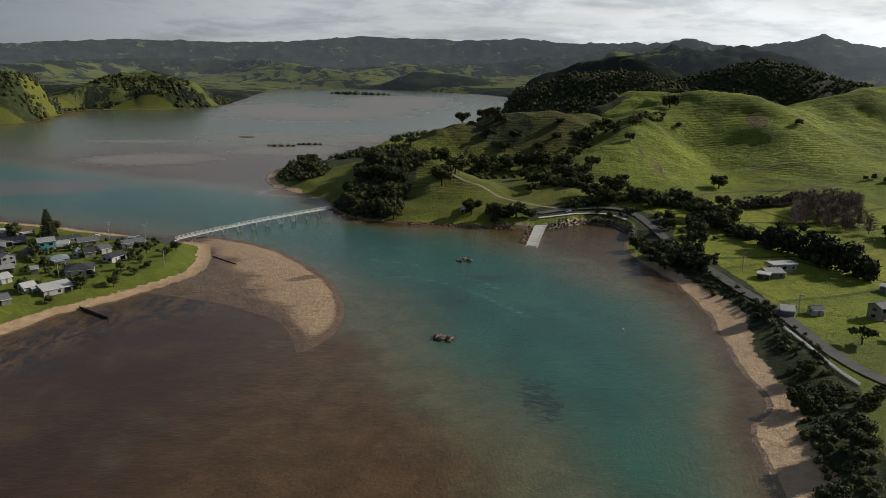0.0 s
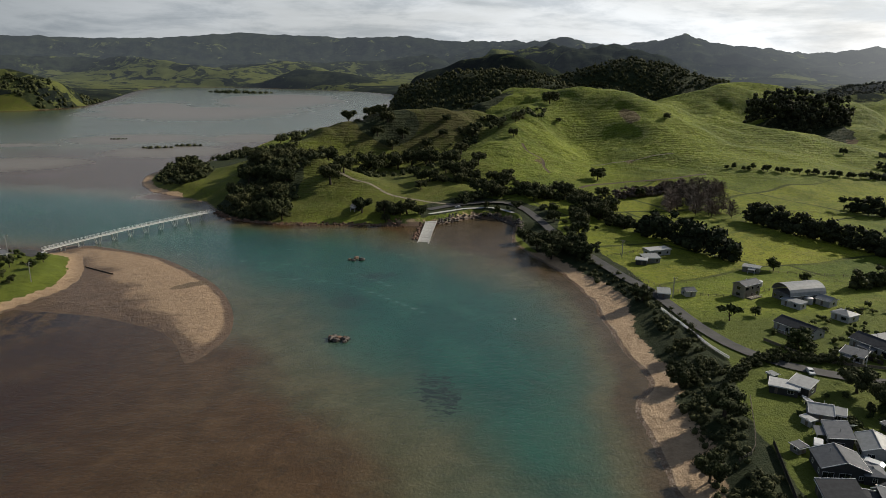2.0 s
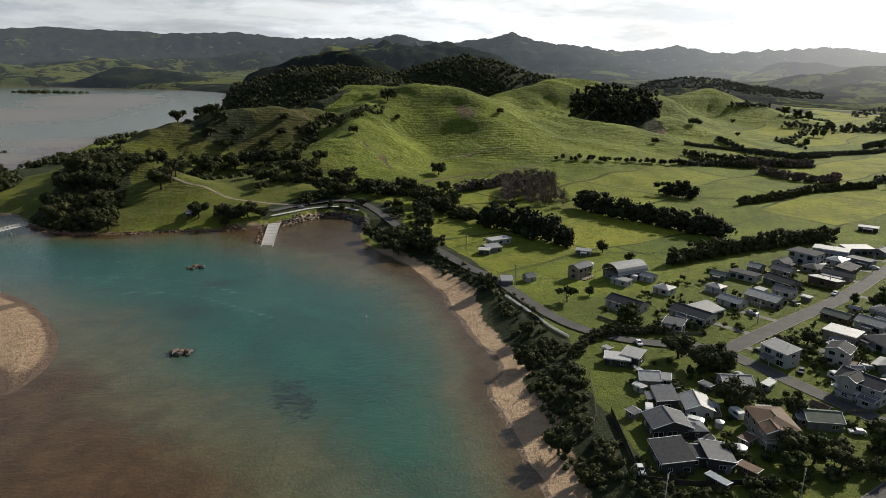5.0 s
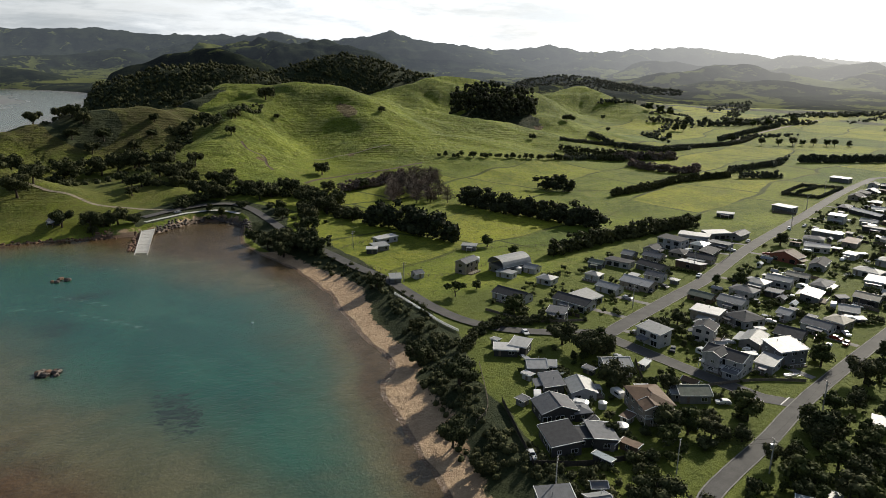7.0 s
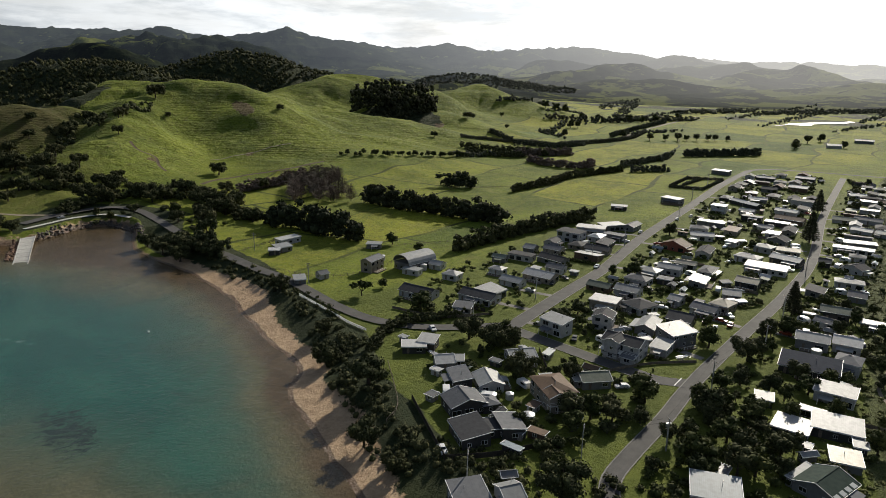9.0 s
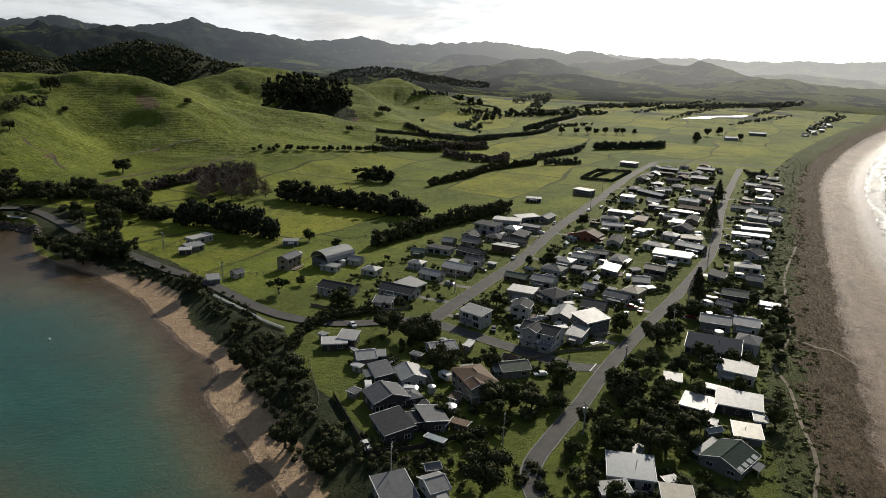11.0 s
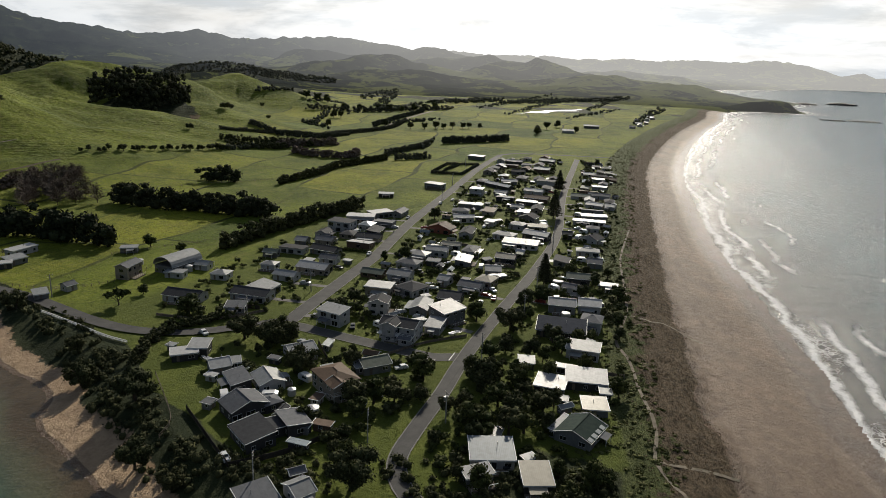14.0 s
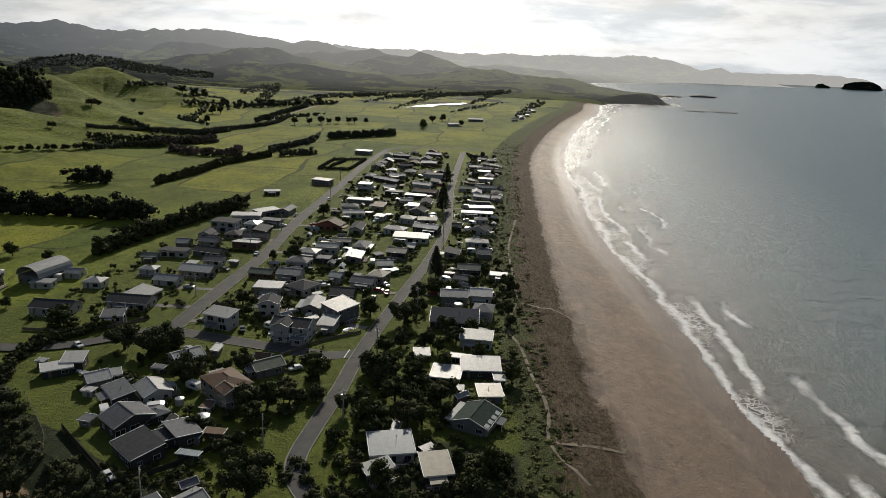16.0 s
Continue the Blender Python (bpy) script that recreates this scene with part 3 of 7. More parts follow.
def cover(X, Y, Z, est, sea):
    wood = np.zeros(X.shape)
    for cx, cy, a, b, turn in WOODS:
        c, s = math.cos(radians(turn)), math.sin(radians(turn))
        u, v = ((X - cx) * c + (Y - cy) * s) / a, ((Y - cy) * c - (X - cx) * s) / b
        wood = np.maximum(wood, 1 - smooth(0.75, 1.15, np.hypot(u, v)))
    r = np.hypot(X, Y)
    patches = smooth(0.0, 0.45, ripple(X, Y, 190, 11)) * smooth(1100, 1500, r) * np.where(X < -300, 0.35, 1.0)
    wood = np.maximum(wood, patches)
    bank = smooth(4, 7, est) * (1 - smooth(24, 32, est)) * (r < 1000) * (X > 60)
    wood = np.maximum(wood, bank * 0.95)
    point = (1 - smooth(0.7, 1.1, np.hypot((X - 128) / 26, (Y - 40) / 30)))
    wood = np.maximum(wood, 0.6 * point)
    edge = dune_edge(X)
    dune = smooth(edge - 3, edge + 4, sea) * (1 - smooth(66, 80, sea)) * (X > 40)
    lee = smooth(edge + 9, edge + 30, sea)
    beach = np.where(X > 60, np.clip(10.5 + 4 * np.sin(Y / 19.0), 9, 14), 3.0)
    beach = np.where((Y > 345) & (r < 820), 2.5, beach)
    beach = np.where(X < -105, 9.0, beach)
    beach = np.where(r > 900, 1.5, beach)
    sand = np.maximum(beach - np.maximum(est, 0), np.where(X > 40, dune_edge(X) + 3 - sea, -9))
    sand = np.where((est > 60) & (sea > 80), -9, np.clip(sand, -9, 9))
    wet = np.maximum(1 - smooth(0.5, 4, est), 1 - smooth(4, 18, sea))
    steep = smooth(7, 22, Z) * (r < 1300)
    field = (1 - smooth(10, 16, Z)) * smooth(160, 200, X + 0.15 * Y) * smooth(250, 275, Y - 0.0 * X + 0.0) * (r > 200)
    field = np.maximum(field, (1 - smooth(10, 18, Z)) * smooth(560, 620, X) * smooth(90, 130, sea))
    rank = np.maximum(1 - smooth(0.6, 1.15, np.hypot((X - 62) / 120, (Y - 655) / 62)), 0.7 * (X < -450))
    rank = np.maximum(rank, 0.7 * (1 - smooth(0.6, 1.1, np.hypot((X - 20) / 70, (Y - 540) / 40))))
    rank = np.maximum(rank, 0.55 * (1 - smooth(90, 150, X)) * (X > -160) * smooth(425, 445, Y) * (1 - smooth(620, 700, Y)))
    # yards and spit grass, where the shade is put into the colour
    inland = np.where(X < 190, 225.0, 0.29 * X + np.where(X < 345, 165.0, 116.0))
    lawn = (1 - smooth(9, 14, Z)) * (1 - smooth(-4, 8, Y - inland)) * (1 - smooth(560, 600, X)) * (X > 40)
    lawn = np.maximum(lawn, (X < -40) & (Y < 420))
    scar = 1 - smooth(0.2, 1.0, np.hypot((X - 296) / 13, (Y - 640) / 28))
    for cx, cy, a in ((176, 545, 9), (262, 560, 8), (190, 655, 10), (545, 640, 12)):
        scar = np.maximum(scar, 0.75 * (1 - smooth(0.2, 1.0, np.hypot((X - cx) / a, (Y - cy) / a))))
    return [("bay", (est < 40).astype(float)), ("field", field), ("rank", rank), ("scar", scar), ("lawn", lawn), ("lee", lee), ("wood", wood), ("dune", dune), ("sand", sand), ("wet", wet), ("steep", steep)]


GRIDS = []
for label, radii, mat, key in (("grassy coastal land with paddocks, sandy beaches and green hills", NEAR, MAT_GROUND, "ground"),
                               ("bush-covered hills with haze painted on as a glow", MIDDLE, MAT_NEAR_HAZE, "backdrop_hills"),
                               ("blue-grey skyline ranges with haze painted on as a glow", FAR, MAT_FAR_HAZE, "backdrop_ranges")):
    X, Y, F = rings(fan, radii)
    Z, est, sea = land_height(X, Y)
    tongue = signed(X, Y, TONGUE) if key == "ground" else np.full(X.shape, -99.0)
    Z = np.maximum(Z, np.minimum(0.6, 0.06 * tongue))
    extra = cover(X, Y, Z, est, sea) if key == "ground" else []
    if key == "ground":
        on = tongue > -1.5
        named = dict(extra)
        on &= est < 9
        named["sand"][on], named["wood"][on] = 9, 0
        seaward = smooth(-34, 16, (X[on] + 72) * 0.86 + (Y[on] - 300) * 0.5)
        named["wet"][on] = np.where(est[on] > 3, named["wet"][on], 0.85 - (0.02 + 0.56 * seaward) * smooth(-1, 7, tongue[on]))
        named["bay"][on] = 0.7
        named["scar"][on] = np.maximum(named["scar"][on], 0.9 * (1 - smooth(0.5, 1.1, np.hypot((X[on] + 60) * 0.8 + (Y[on] - 316) * 0.55, ((Y[on] - 316) * 0.8 - (X[on] + 60) * 0.55) * 3.2) / 14)))
    GRIDS.append(Z.reshape(len(radii), len(fan)))
    if not extra:
        # painted haze: the emission grows with distance, and more towards the sun
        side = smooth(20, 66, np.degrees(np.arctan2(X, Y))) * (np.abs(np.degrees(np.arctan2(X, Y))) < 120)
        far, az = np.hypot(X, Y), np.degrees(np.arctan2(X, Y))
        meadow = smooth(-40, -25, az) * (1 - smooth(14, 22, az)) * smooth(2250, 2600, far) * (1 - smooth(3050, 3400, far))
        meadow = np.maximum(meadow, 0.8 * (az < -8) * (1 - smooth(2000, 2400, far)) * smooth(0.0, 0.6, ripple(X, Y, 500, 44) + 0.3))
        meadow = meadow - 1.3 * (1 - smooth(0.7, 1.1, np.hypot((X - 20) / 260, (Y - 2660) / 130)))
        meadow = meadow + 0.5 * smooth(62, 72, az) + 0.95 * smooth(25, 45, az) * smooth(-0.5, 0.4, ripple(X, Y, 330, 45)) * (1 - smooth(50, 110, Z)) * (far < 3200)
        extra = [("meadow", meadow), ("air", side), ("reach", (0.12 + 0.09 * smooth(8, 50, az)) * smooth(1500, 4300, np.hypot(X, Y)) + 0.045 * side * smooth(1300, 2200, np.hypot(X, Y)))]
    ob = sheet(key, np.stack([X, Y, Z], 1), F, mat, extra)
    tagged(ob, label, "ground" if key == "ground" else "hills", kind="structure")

wfan = np.concatenate([np.arange(-180, -46, 6.0), np.arange(-46, -34, 0.5), np.arange(-34, 106, 0.36), np.arange(106, 112, 0.5), np.arange(112, 181, 4.0)])
wfan[-1] = 180.0
X, Y, F = rings(wfan, np.concatenate([[0.5, 30.0], 60 * (4850 / 60) ** np.linspace(0, 1, 280)]))
est, sea = signed(X, Y, ESTUARY), signed(X, Y, OCEAN)
quad_sea = (sea > est)[F].sum(1) >= 2
chan = signed(X, Y, CHANNEL)
deep = smooth(-48, 36, chan) * smooth(-2, 18, est)
deep = np.maximum(deep, 0.55 * smooth(700, 1100, np.hypot(X, Y)) * smooth(0, 60, est))
mud = (1 - smooth(18, 62, est)) * smooth(3, 9, est) * (1 - smooth(-96, -80, X)) * (1 - smooth(300, 345, Y))
rusty = smooth(20, 45, est) * (1 - smooth(-100, -35, X)) * (1 - smooth(250, 320, Y))
weed = np.zeros(X.shape)
for cx, cy, a, b in ((33, 193, 14, 30), (9, 284, 19, 18), (3, 241, 11, 9), (23, 318, 26, 11), (14, 341, 7, 6), (-35, 430, 26, 9)):
    weed = np.maximum(weed, 1 - smooth(0.3, 1.1, np.hypot((X - cx) / a, (Y - cy) / b)))
# sand bars and the patches of painted pale sheen on the lagoon
bar = np.zeros(X.shape)
for cx, cy, a, b in ((-228, 955, 95, 60), (-170, 820, 70, 50), (-100, 944, 60, 60), (-240, 1420, 210, 170), (-105, 1859, 150, 300), (-371, 1596, 90, 160), (-300, 735, 70, 45), (-112, 541, 34, 20), (-378, 896, 70, 14)):
    bar = np.maximum(bar, 1 - smooth(0.1, 1.5, np.hypot((X - cx) / a, (Y - cy) / b)))
red = np.zeros(X.shape)
for cx, cy, a, b in ((-400, 800, 72, 24), (-244, 657, 22, 26), (-112, 541, 30, 16), (-330, 560, 120, 60)):
    red = np.maximum(red, (1 - smooth(0.35, 1.15, np.hypot((X - cx) / a, (Y - cy) / b))) * (0.55 if a > 100 else 1.0))
rip = np.zeros(X.shape)
for line in ([(-120, 352), (-85, 372), (-40, 352), (5, 330), (30, 300)], [(-140, 396), (-100, 412), (-60, 395), (-20, 372)], [(-30, 400), (20, 372), (50, 340)], [(-20, 320), (10, 305), (40, 262)]):
    rip = np.maximum(rip, 0.9 * (1 - smooth(0, 5.0, line_distance(X, Y, curve_through(line, 8))[0])))
used = np.unique(F[~quad_sea])
remap = np.zeros(len(X), int)
remap[used] = np.arange(len(used))
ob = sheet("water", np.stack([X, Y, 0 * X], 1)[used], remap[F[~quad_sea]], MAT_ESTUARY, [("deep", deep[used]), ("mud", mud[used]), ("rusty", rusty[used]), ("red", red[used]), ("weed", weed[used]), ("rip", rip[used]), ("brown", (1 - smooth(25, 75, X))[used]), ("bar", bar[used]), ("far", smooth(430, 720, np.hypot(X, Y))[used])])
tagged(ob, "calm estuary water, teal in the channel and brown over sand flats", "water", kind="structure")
used = np.unique(F[quad_sea])
remap[used] = np.arange(len(used))
s = sea[used]
ob = sheet("water_sea", np.stack([X, Y, 0 * X], 1)[used], remap[F[quad_sea]], MAT_SEA, [("off", s)])
tagged(ob, "grey-green open sea with low breaking surf", "sea", kind="structure")


RINGS = np.concatenate([NEAR, MIDDLE[1:]])
ground_grid = np.concatenate([GRIDS[0], GRIDS[1][1:]])


def height(x, y):
    """Ground height at one place."""
    a, r = math.degrees(math.atan2(x, y)), min(max(math.hypot(x, y), 1.0), 3190.0)
    i = min(max(int(np.searchsorted(fan, a)) - 1, 0), len(fan) - 2)
    j = min(max(int(np.searchsorted(RINGS, r)) - 1, 0), len(RINGS) - 2)
    u, v = (a - fan[i]) / (fan[i + 1] - fan[i]), (r - RINGS[j]) / (RINGS[j + 1] - RINGS[j])
    g = ground_grid
    return float((g[j, i] * (1 - u) + g[j, i + 1] * u) * (1 - v) + (g[j + 1, i] * (1 - u) + g[j + 1, i + 1] * u) * v)


def ribbon(name, line, width, mat, lift=0.06, step=4.0, label="", category="road"):
    line = curve_through(line, step)
    t = np.gradient(line, axis=0)
    t /= np.linalg.norm(t, axis=1)[:, None]
    side = np.stack([-t[:, 1], t[:, 0]], 1)
    cols = [line + side * width * k for k in (-0.5, -0.25, 0, 0.25, 0.5)]
    P = np.stack(cols, 1).reshape(-1, 2)
    Z = np.array([height(*q) for q in P]).reshape(-1, 5)
    Z = np.maximum(Z, Z.max(1, keepdims=True) - 0.25).ravel() + lift
    n = len(line)
    i = (np.arange(n - 1)[:, None] * 5 + np.arange(4)[None]).ravel()
    ob = sheet(name, np.column_stack([P, Z]), np.stack([i, i + 5, i + 6, i + 1], 1)[:, ::-1], mat)
    return tagged(ob, label, category, kind="structure")


ROAD_BEACH = [(108, 56), (113, 71), (122, 80), (135, 84), (159, 89), (187, 96), (230, 104), (293, 115), (360, 131), (476, 171), (654, 224)]
ROAD_INLAND = [(173, 162), (194, 168), (231, 178), (264, 187), (329, 210), (430, 240), (518, 267), (570, 281), (625, 294)]
ROAD_END = [(625, 295), (650, 286), (668, 255), (680, 227), (690, 200)]
ROAD_CROSS = [(173, 163), (175, 140), (177, 118), (179, 103), (185, 96)]
ROAD_COAST = [(67, 437), (93, 450), (120, 450), (130, 435), (131, 401), (129, 347), (132, 314), (134, 283), (137, 260), (136, 218), (140, 196), (151, 180), (173, 165)]
for line, width, lift, label in ((ROAD_BEACH, 4.5, 0.06, "narrow grey sealed beach road with grass verges"), (ROAD_INLAND, 6.0, 0.09, "straight grey sealed road through the settlement"),
                           (ROAD_END, 5.0, 0.12, "short sealed street at the end of the settlement"), (ROAD_CROSS, 5.5, 0.12, "short sealed side street"), (ROAD_COAST, 5.4, 0.40, "curving sealed road along the bay")):
    ribbon("road", line, width, MAT_ROAD, lift, label=label)
MAT_KERB = plain("pale kerb concrete", (0.19, 0.185, 0.17), 0.85, 0.25, 0.3, 0.6, 0.01)
for line, width in ((ROAD_BEACH, 4.5), (ROAD_CROSS, 5.5), (ROAD_INLAND[:8], 6.0)):
    mid = curve_through(line, 5.0)
    t = np.gradient(mid, axis=0)
    t /= np.linalg.norm(t, axis=1)[:, None]
    for side in (-1, 1):
        edge_line = mid + np.stack([-t[:, 1], t[:, 0]], 1) * side * (width / 2 + 0.1)
        keep = [tuple(q) for q in edge_line if all(o is line or np.hypot(*(curve_through(o, 5.0) - q).T).min() > 3.6 for o in (ROAD_BEACH, ROAD_CROSS, ROAD_INLAND, ROAD_COAST) if o[0] != line[0] or o is ROAD_CROSS and line is not ROAD_CROSS)]
        if len(keep) > 3:
            ribbon("kerb", keep, 0.34, MAT_KERB, 0.16, 4.0, "low pale concrete kerb along the street", "kerb")
ribbon("pavement", [(-186, 372), (-168, 374), (-152, 370), (-141, 362)], 9.0, MAT_ROAD, 0.10, 3.0, "grey sealed car park beside the footbridge", "car park")
MAT_TRACK = plain("pale gravel", (0.24, 0.205, 0.15), 0.9, 0.2, 0.4, 0.5, 0.02)
MAT_EARTH = plain("trodden earth", (0.105, 0.080, 0.050), 0.9, 0.2, 0.4, 0.5, 0.02)
for line, width, mat, label in (([(6, 512), (12, 506), (23, 492), (36, 479), (48, 465), (70, 453), (94, 449)], 2.6, MAT_TRACK, "pale gravel farm track down to the ramp"),
                                ([(170, 576), (170, 561), (180, 552), (176, 532), (176, 518)], 2.2, MAT_EARTH, "eroded earth track up the hillside"),
                                ([(228, 562), (245, 562), (261, 561), (280, 559), (300, 556)], 1.2, MAT_TRACK, "worn stock track across the hillside"),
                                ([(190, 488), (208, 500), (236, 505), (262, 497), (300, 500)], 3.4, MAT_EARTH, "farm lane along the foot of the hill"),
                                ([(760, 530), (872, 570), (1005, 612), (1184, 661)], 5.0, MAT_TRACK, "pale road across the far flats"),
                                ([(395, 100), (333, 87), (285, 71), (255, 62), (228, 58), (213, 49), (195, 41), (174, 31), (158, 27), (149, 20), (143, 14)], 1.0, MAT_TRACK, "narrow sandy footpath winding through the dunes"),
                                ([(255, 60), (254, 50), (252, 42), (249, 32)], 1.1, MAT_TRACK, "narrow sandy footpath winding through the dunes"),
                                ([(158, 27), (160, 18), (163, 8)], 1.2, MAT_TRACK, "narrow sandy footpath winding through the dunes")):
    ribbon("path", line, width, mat, 0.10, 2.0, label, "path")

# ---- builders ----


def thing(name, x, y, z=None, turn=0.0, label="", category="", group="", kind=""):
    root = new(name)
    root.matrix_world = pose(x, y, height(x, y) if z is None else z, 0, 0, turn)
    return tagged(root, label, category, group, kind)


def as_mesh(name, bm, mats):
    me = bpy.data.meshes.new(name)
    bm.to_mesh(me)
    bm.free()
    for m in mats if isinstance(mats, (list, tuple)) else [mats]:
        me.materials.append(m)
    return me


def part(name, bm, mat, parent, label="", at=None):
    """One mesh under a thing or a part; bm may be a bmesh or mesh data that is shared."""
    ob = new(name, bm if isinstance(bm, bpy.types.Mesh) else as_mesh(name, bm, mat))
    ob.parent = parent
    if at is not None:
        ob.matrix_basis = at
    if label:
        ob["label"] = label
    return ob


def box(bm, x0, x1, y0, y1, z0, z1, taper=0.0):
    c = [(x0, y0, z0), (x1, y0, z0), (x1, y1, z0), (x0, y1, z0), (x0 + taper, y0 + taper, z1), (x1 - taper, y0 + taper, z1), (x1 - taper, y1 - taper, z1), (x0 + taper, y1 - taper, z1)]
    v = [bm.verts.new(p) for p in c]
    for f in ((3, 2, 1, 0), (4, 5, 6, 7), (0, 1, 5, 4), (1, 2, 6, 5), (2, 3, 7, 6), (3, 0, 4, 7)):
        bm.faces.new([v[i] for i in f])
    return v


def beam(bm, a, b, w, sides=4):
    """A bar from a to b, w wide."""
    a, b = Vector(a), Vector(b)
    d = (b - a).normalized()
    u = d.orthogonal().normalized() if abs(d.z) > 0.9 else d.cross(Vector((0, 0, 1))).normalized()
    v = d.cross(u)
    loops = []
    for p in (a, b):
        loops.append([bm.verts.new(p + (u * math.cos(k) + v * math.sin(k)) * w * (0.5 if sides > 4 else 0.707)) for k in (math.pi / sides + 6.2832 * i / sides for i in range(sides))])
    for i in range(sides):
        bm.faces.new((loops[0][i], loops[0][(i + 1) % sides], loops[1][(i + 1) % sides], loops[1][i]))
    bm.faces.new(loops[0][::-1]), bm.faces.new(loops[1])


def slab(bm, corners, thick):
    """A thick sheet on four or three top corners."""
    n = (Vector(corners[1]) - Vector(corners[0])).cross(Vector(corners[-1]) - Vector(corners[0])).normalized()
    if n.z < 0:
        corners = corners[::-1]
    top = [bm.verts.new(c) for c in corners]
    low = [bm.verts.new((c[0], c[1], c[2] - thick)) for c in corners]
    bm.faces.new(top), bm.faces.new(low[::-1])
    k = len(top)
    for i in range(k):
        bm.faces.new((top[(i + 1) % k], top[i], low[i], low[(i + 1) % k]))


def boulder(seed, flat=0.7):
    r = np.random.RandomState(seed)
    bm = bmesh.new()
    bmesh.ops.create_icosphere(bm, subdivisions=2, radius=1.0)
    off = Vector(r.uniform(-50, 50, 3))
    for v in bm.verts:
        v.co *= 1 + 0.45 * noise.noise(v.co * 1.3 + off) + 0.15 * noise.noise(v.co * 3.5 + off)
        v.co.z *= flat
    return bm


# ---- materials of things ----


def striped(name, colour, axis, pitch, rough, spec, depth, vary=0.12, metal=0.0):
    """Boards or roofing sheets: lines at an even pitch along one axis of the thing."""
    m, n, b = material(name, rough, spec)
    p = n.add("ShaderNodeTexCoord").outputs["Object"]
    w = n.add("ShaderNodeTexWave", {"Vector": p, "Scale": 6.2832 / (20 * pitch), "Distortion": 0.0})
    w.bands_direction = axis
    rnd = n.add("ShaderNodeObjectInfo").outputs["Random"]
    dark = tuple(c * (1 - vary * 2) for c in colour)
    c = n.mix(n.ramp(n.noise(p, 0.6, 6, 0.7), 0.35, 0.7), colour, dark)
    c = n.mix(n.maths("MULTIPLY", n.ramp(w.outputs["Fac"], 0.0, 0.25, 1.0, 0.0), 0.18), c, dark)
    streak = n.noise(n.vector("MULTIPLY", p, (2.5, 0.25, 0.25)), 1.0, 4, 0.6)
    c = n.mix(n.maths("MULTIPLY", n.ramp(streak, 0.5, 0.75), 0.3), c, tuple(v * 0.6 for v in colour))
    c = n.mix(1.0, c, n.mix(rnd, (0.78, 0.78, 0.78), (1.0, 1.0, 1.0)), "MULTIPLY")
    n.put(b.inputs["Base Color"], c)
    n.put(b.inputs["Roughness"], n.maths("MULTIPLY_ADD", n.noise(p, 1.2, 4, 0.6), 0.25, rough - 0.1))
    n.put(b.inputs["Normal"], n.bump(w.outputs["Fac"], 0.5, depth))
    b.inputs["Metallic"].default_value = metal
    return m


ROOFS = {k: striped("roofing " + k, c, "X", 0.45, r, 0.30 if k == "white" else 0.25 if k in ("light", "cream", "steel") else 0.05, 0.012) for k, c, r in (
    ("white", (0.44, 0.44, 0.43), 0.48), ("light", (0.27, 0.28, 0.28), 0.5), ("grey", (0.15, 0.155, 0.165), 0.6), ("slate", (0.065, 0.067, 0.072), 0.7),
    ("brown", (0.15, 0.105, 0.075), 0.6), ("cream", (0.32, 0.29, 0.22), 0.45), ("moss", (0.18, 0.20, 0.16), 0.6), ("navy", (0.022, 0.030, 0.048), 0.8),
    ("fern", (0.036, 0.056, 0.047), 0.75), ("steel", (0.21, 0.26, 0.29), 0.4))}
WALLS = {k: striped("weatherboard " + k, c, "Z", 0.2, 0.65, 0.3, 0.03) for k, c in (
    ("white", (0.47, 0.46, 0.445)), ("cream", (0.31, 0.27, 0.215)), ("grey", (0.20, 0.20, 0.195)), ("dark", (0.060, 0.058, 0.056)), ("brown", (0.14, 0.09, 0.06)),
    ("rust", (0.24, 0.08, 0.05)), ("teal", (0.10, 0.34, 0.34)))}
MAT_TRIM = plain("white painted timber", (0.72, 0.72, 0.70), 0.5, 0.4, 0.1)
MAT_TIMBER = plain("weathered timber", (0.20, 0.165, 0.13), 0.85, 0.2, 0.35, 2.0, 0.02)
MAT_DARKWOOD = plain("dark stained fence boards", (0.055, 0.047, 0.040), 0.85, 0.2, 0.3, 2.0, 0.02)
MAT_CONCRETE = plain("pale concrete", (0.42, 0.41, 0.38), 0.8, 0.3, 0.2, 0.8, 0.01)
MAT_ROCK = plain("dark wet reef rock", (0.095, 0.075, 0.06), 0.7, 0.4, 0.5, 1.2, 0.15)
MAT_RED_ROCK = plain("reddish shore rock", (0.20, 0.12, 0.08), 0.85, 0.2, 0.4, 0.8, 0.15)
MAT_STEEL = plain("galvanised steel", (0.45, 0.46, 0.47), 0.45, 0.5, 0.15, 2.0, 0.0, 0.6)
MAT_RUBBER = plain("black rubber", (0.02, 0.02, 0.02), 0.8, 0.3, 0.2)
MAT_PORCELAIN = plain("white porcelain", (0.75, 0.75, 0.73), 0.3, 0.5, 0.05)
MAT_LINE = plain("white road paint", (0.62, 0.62, 0.60), 0.7, 0.3, 0.2, 1.0)
MAT_GLASS, _n, _b = material("window glass", 0.08, 0.6)
_b.inputs["Base Color"].default_value = (0.015, 0.018, 0.02, 1)


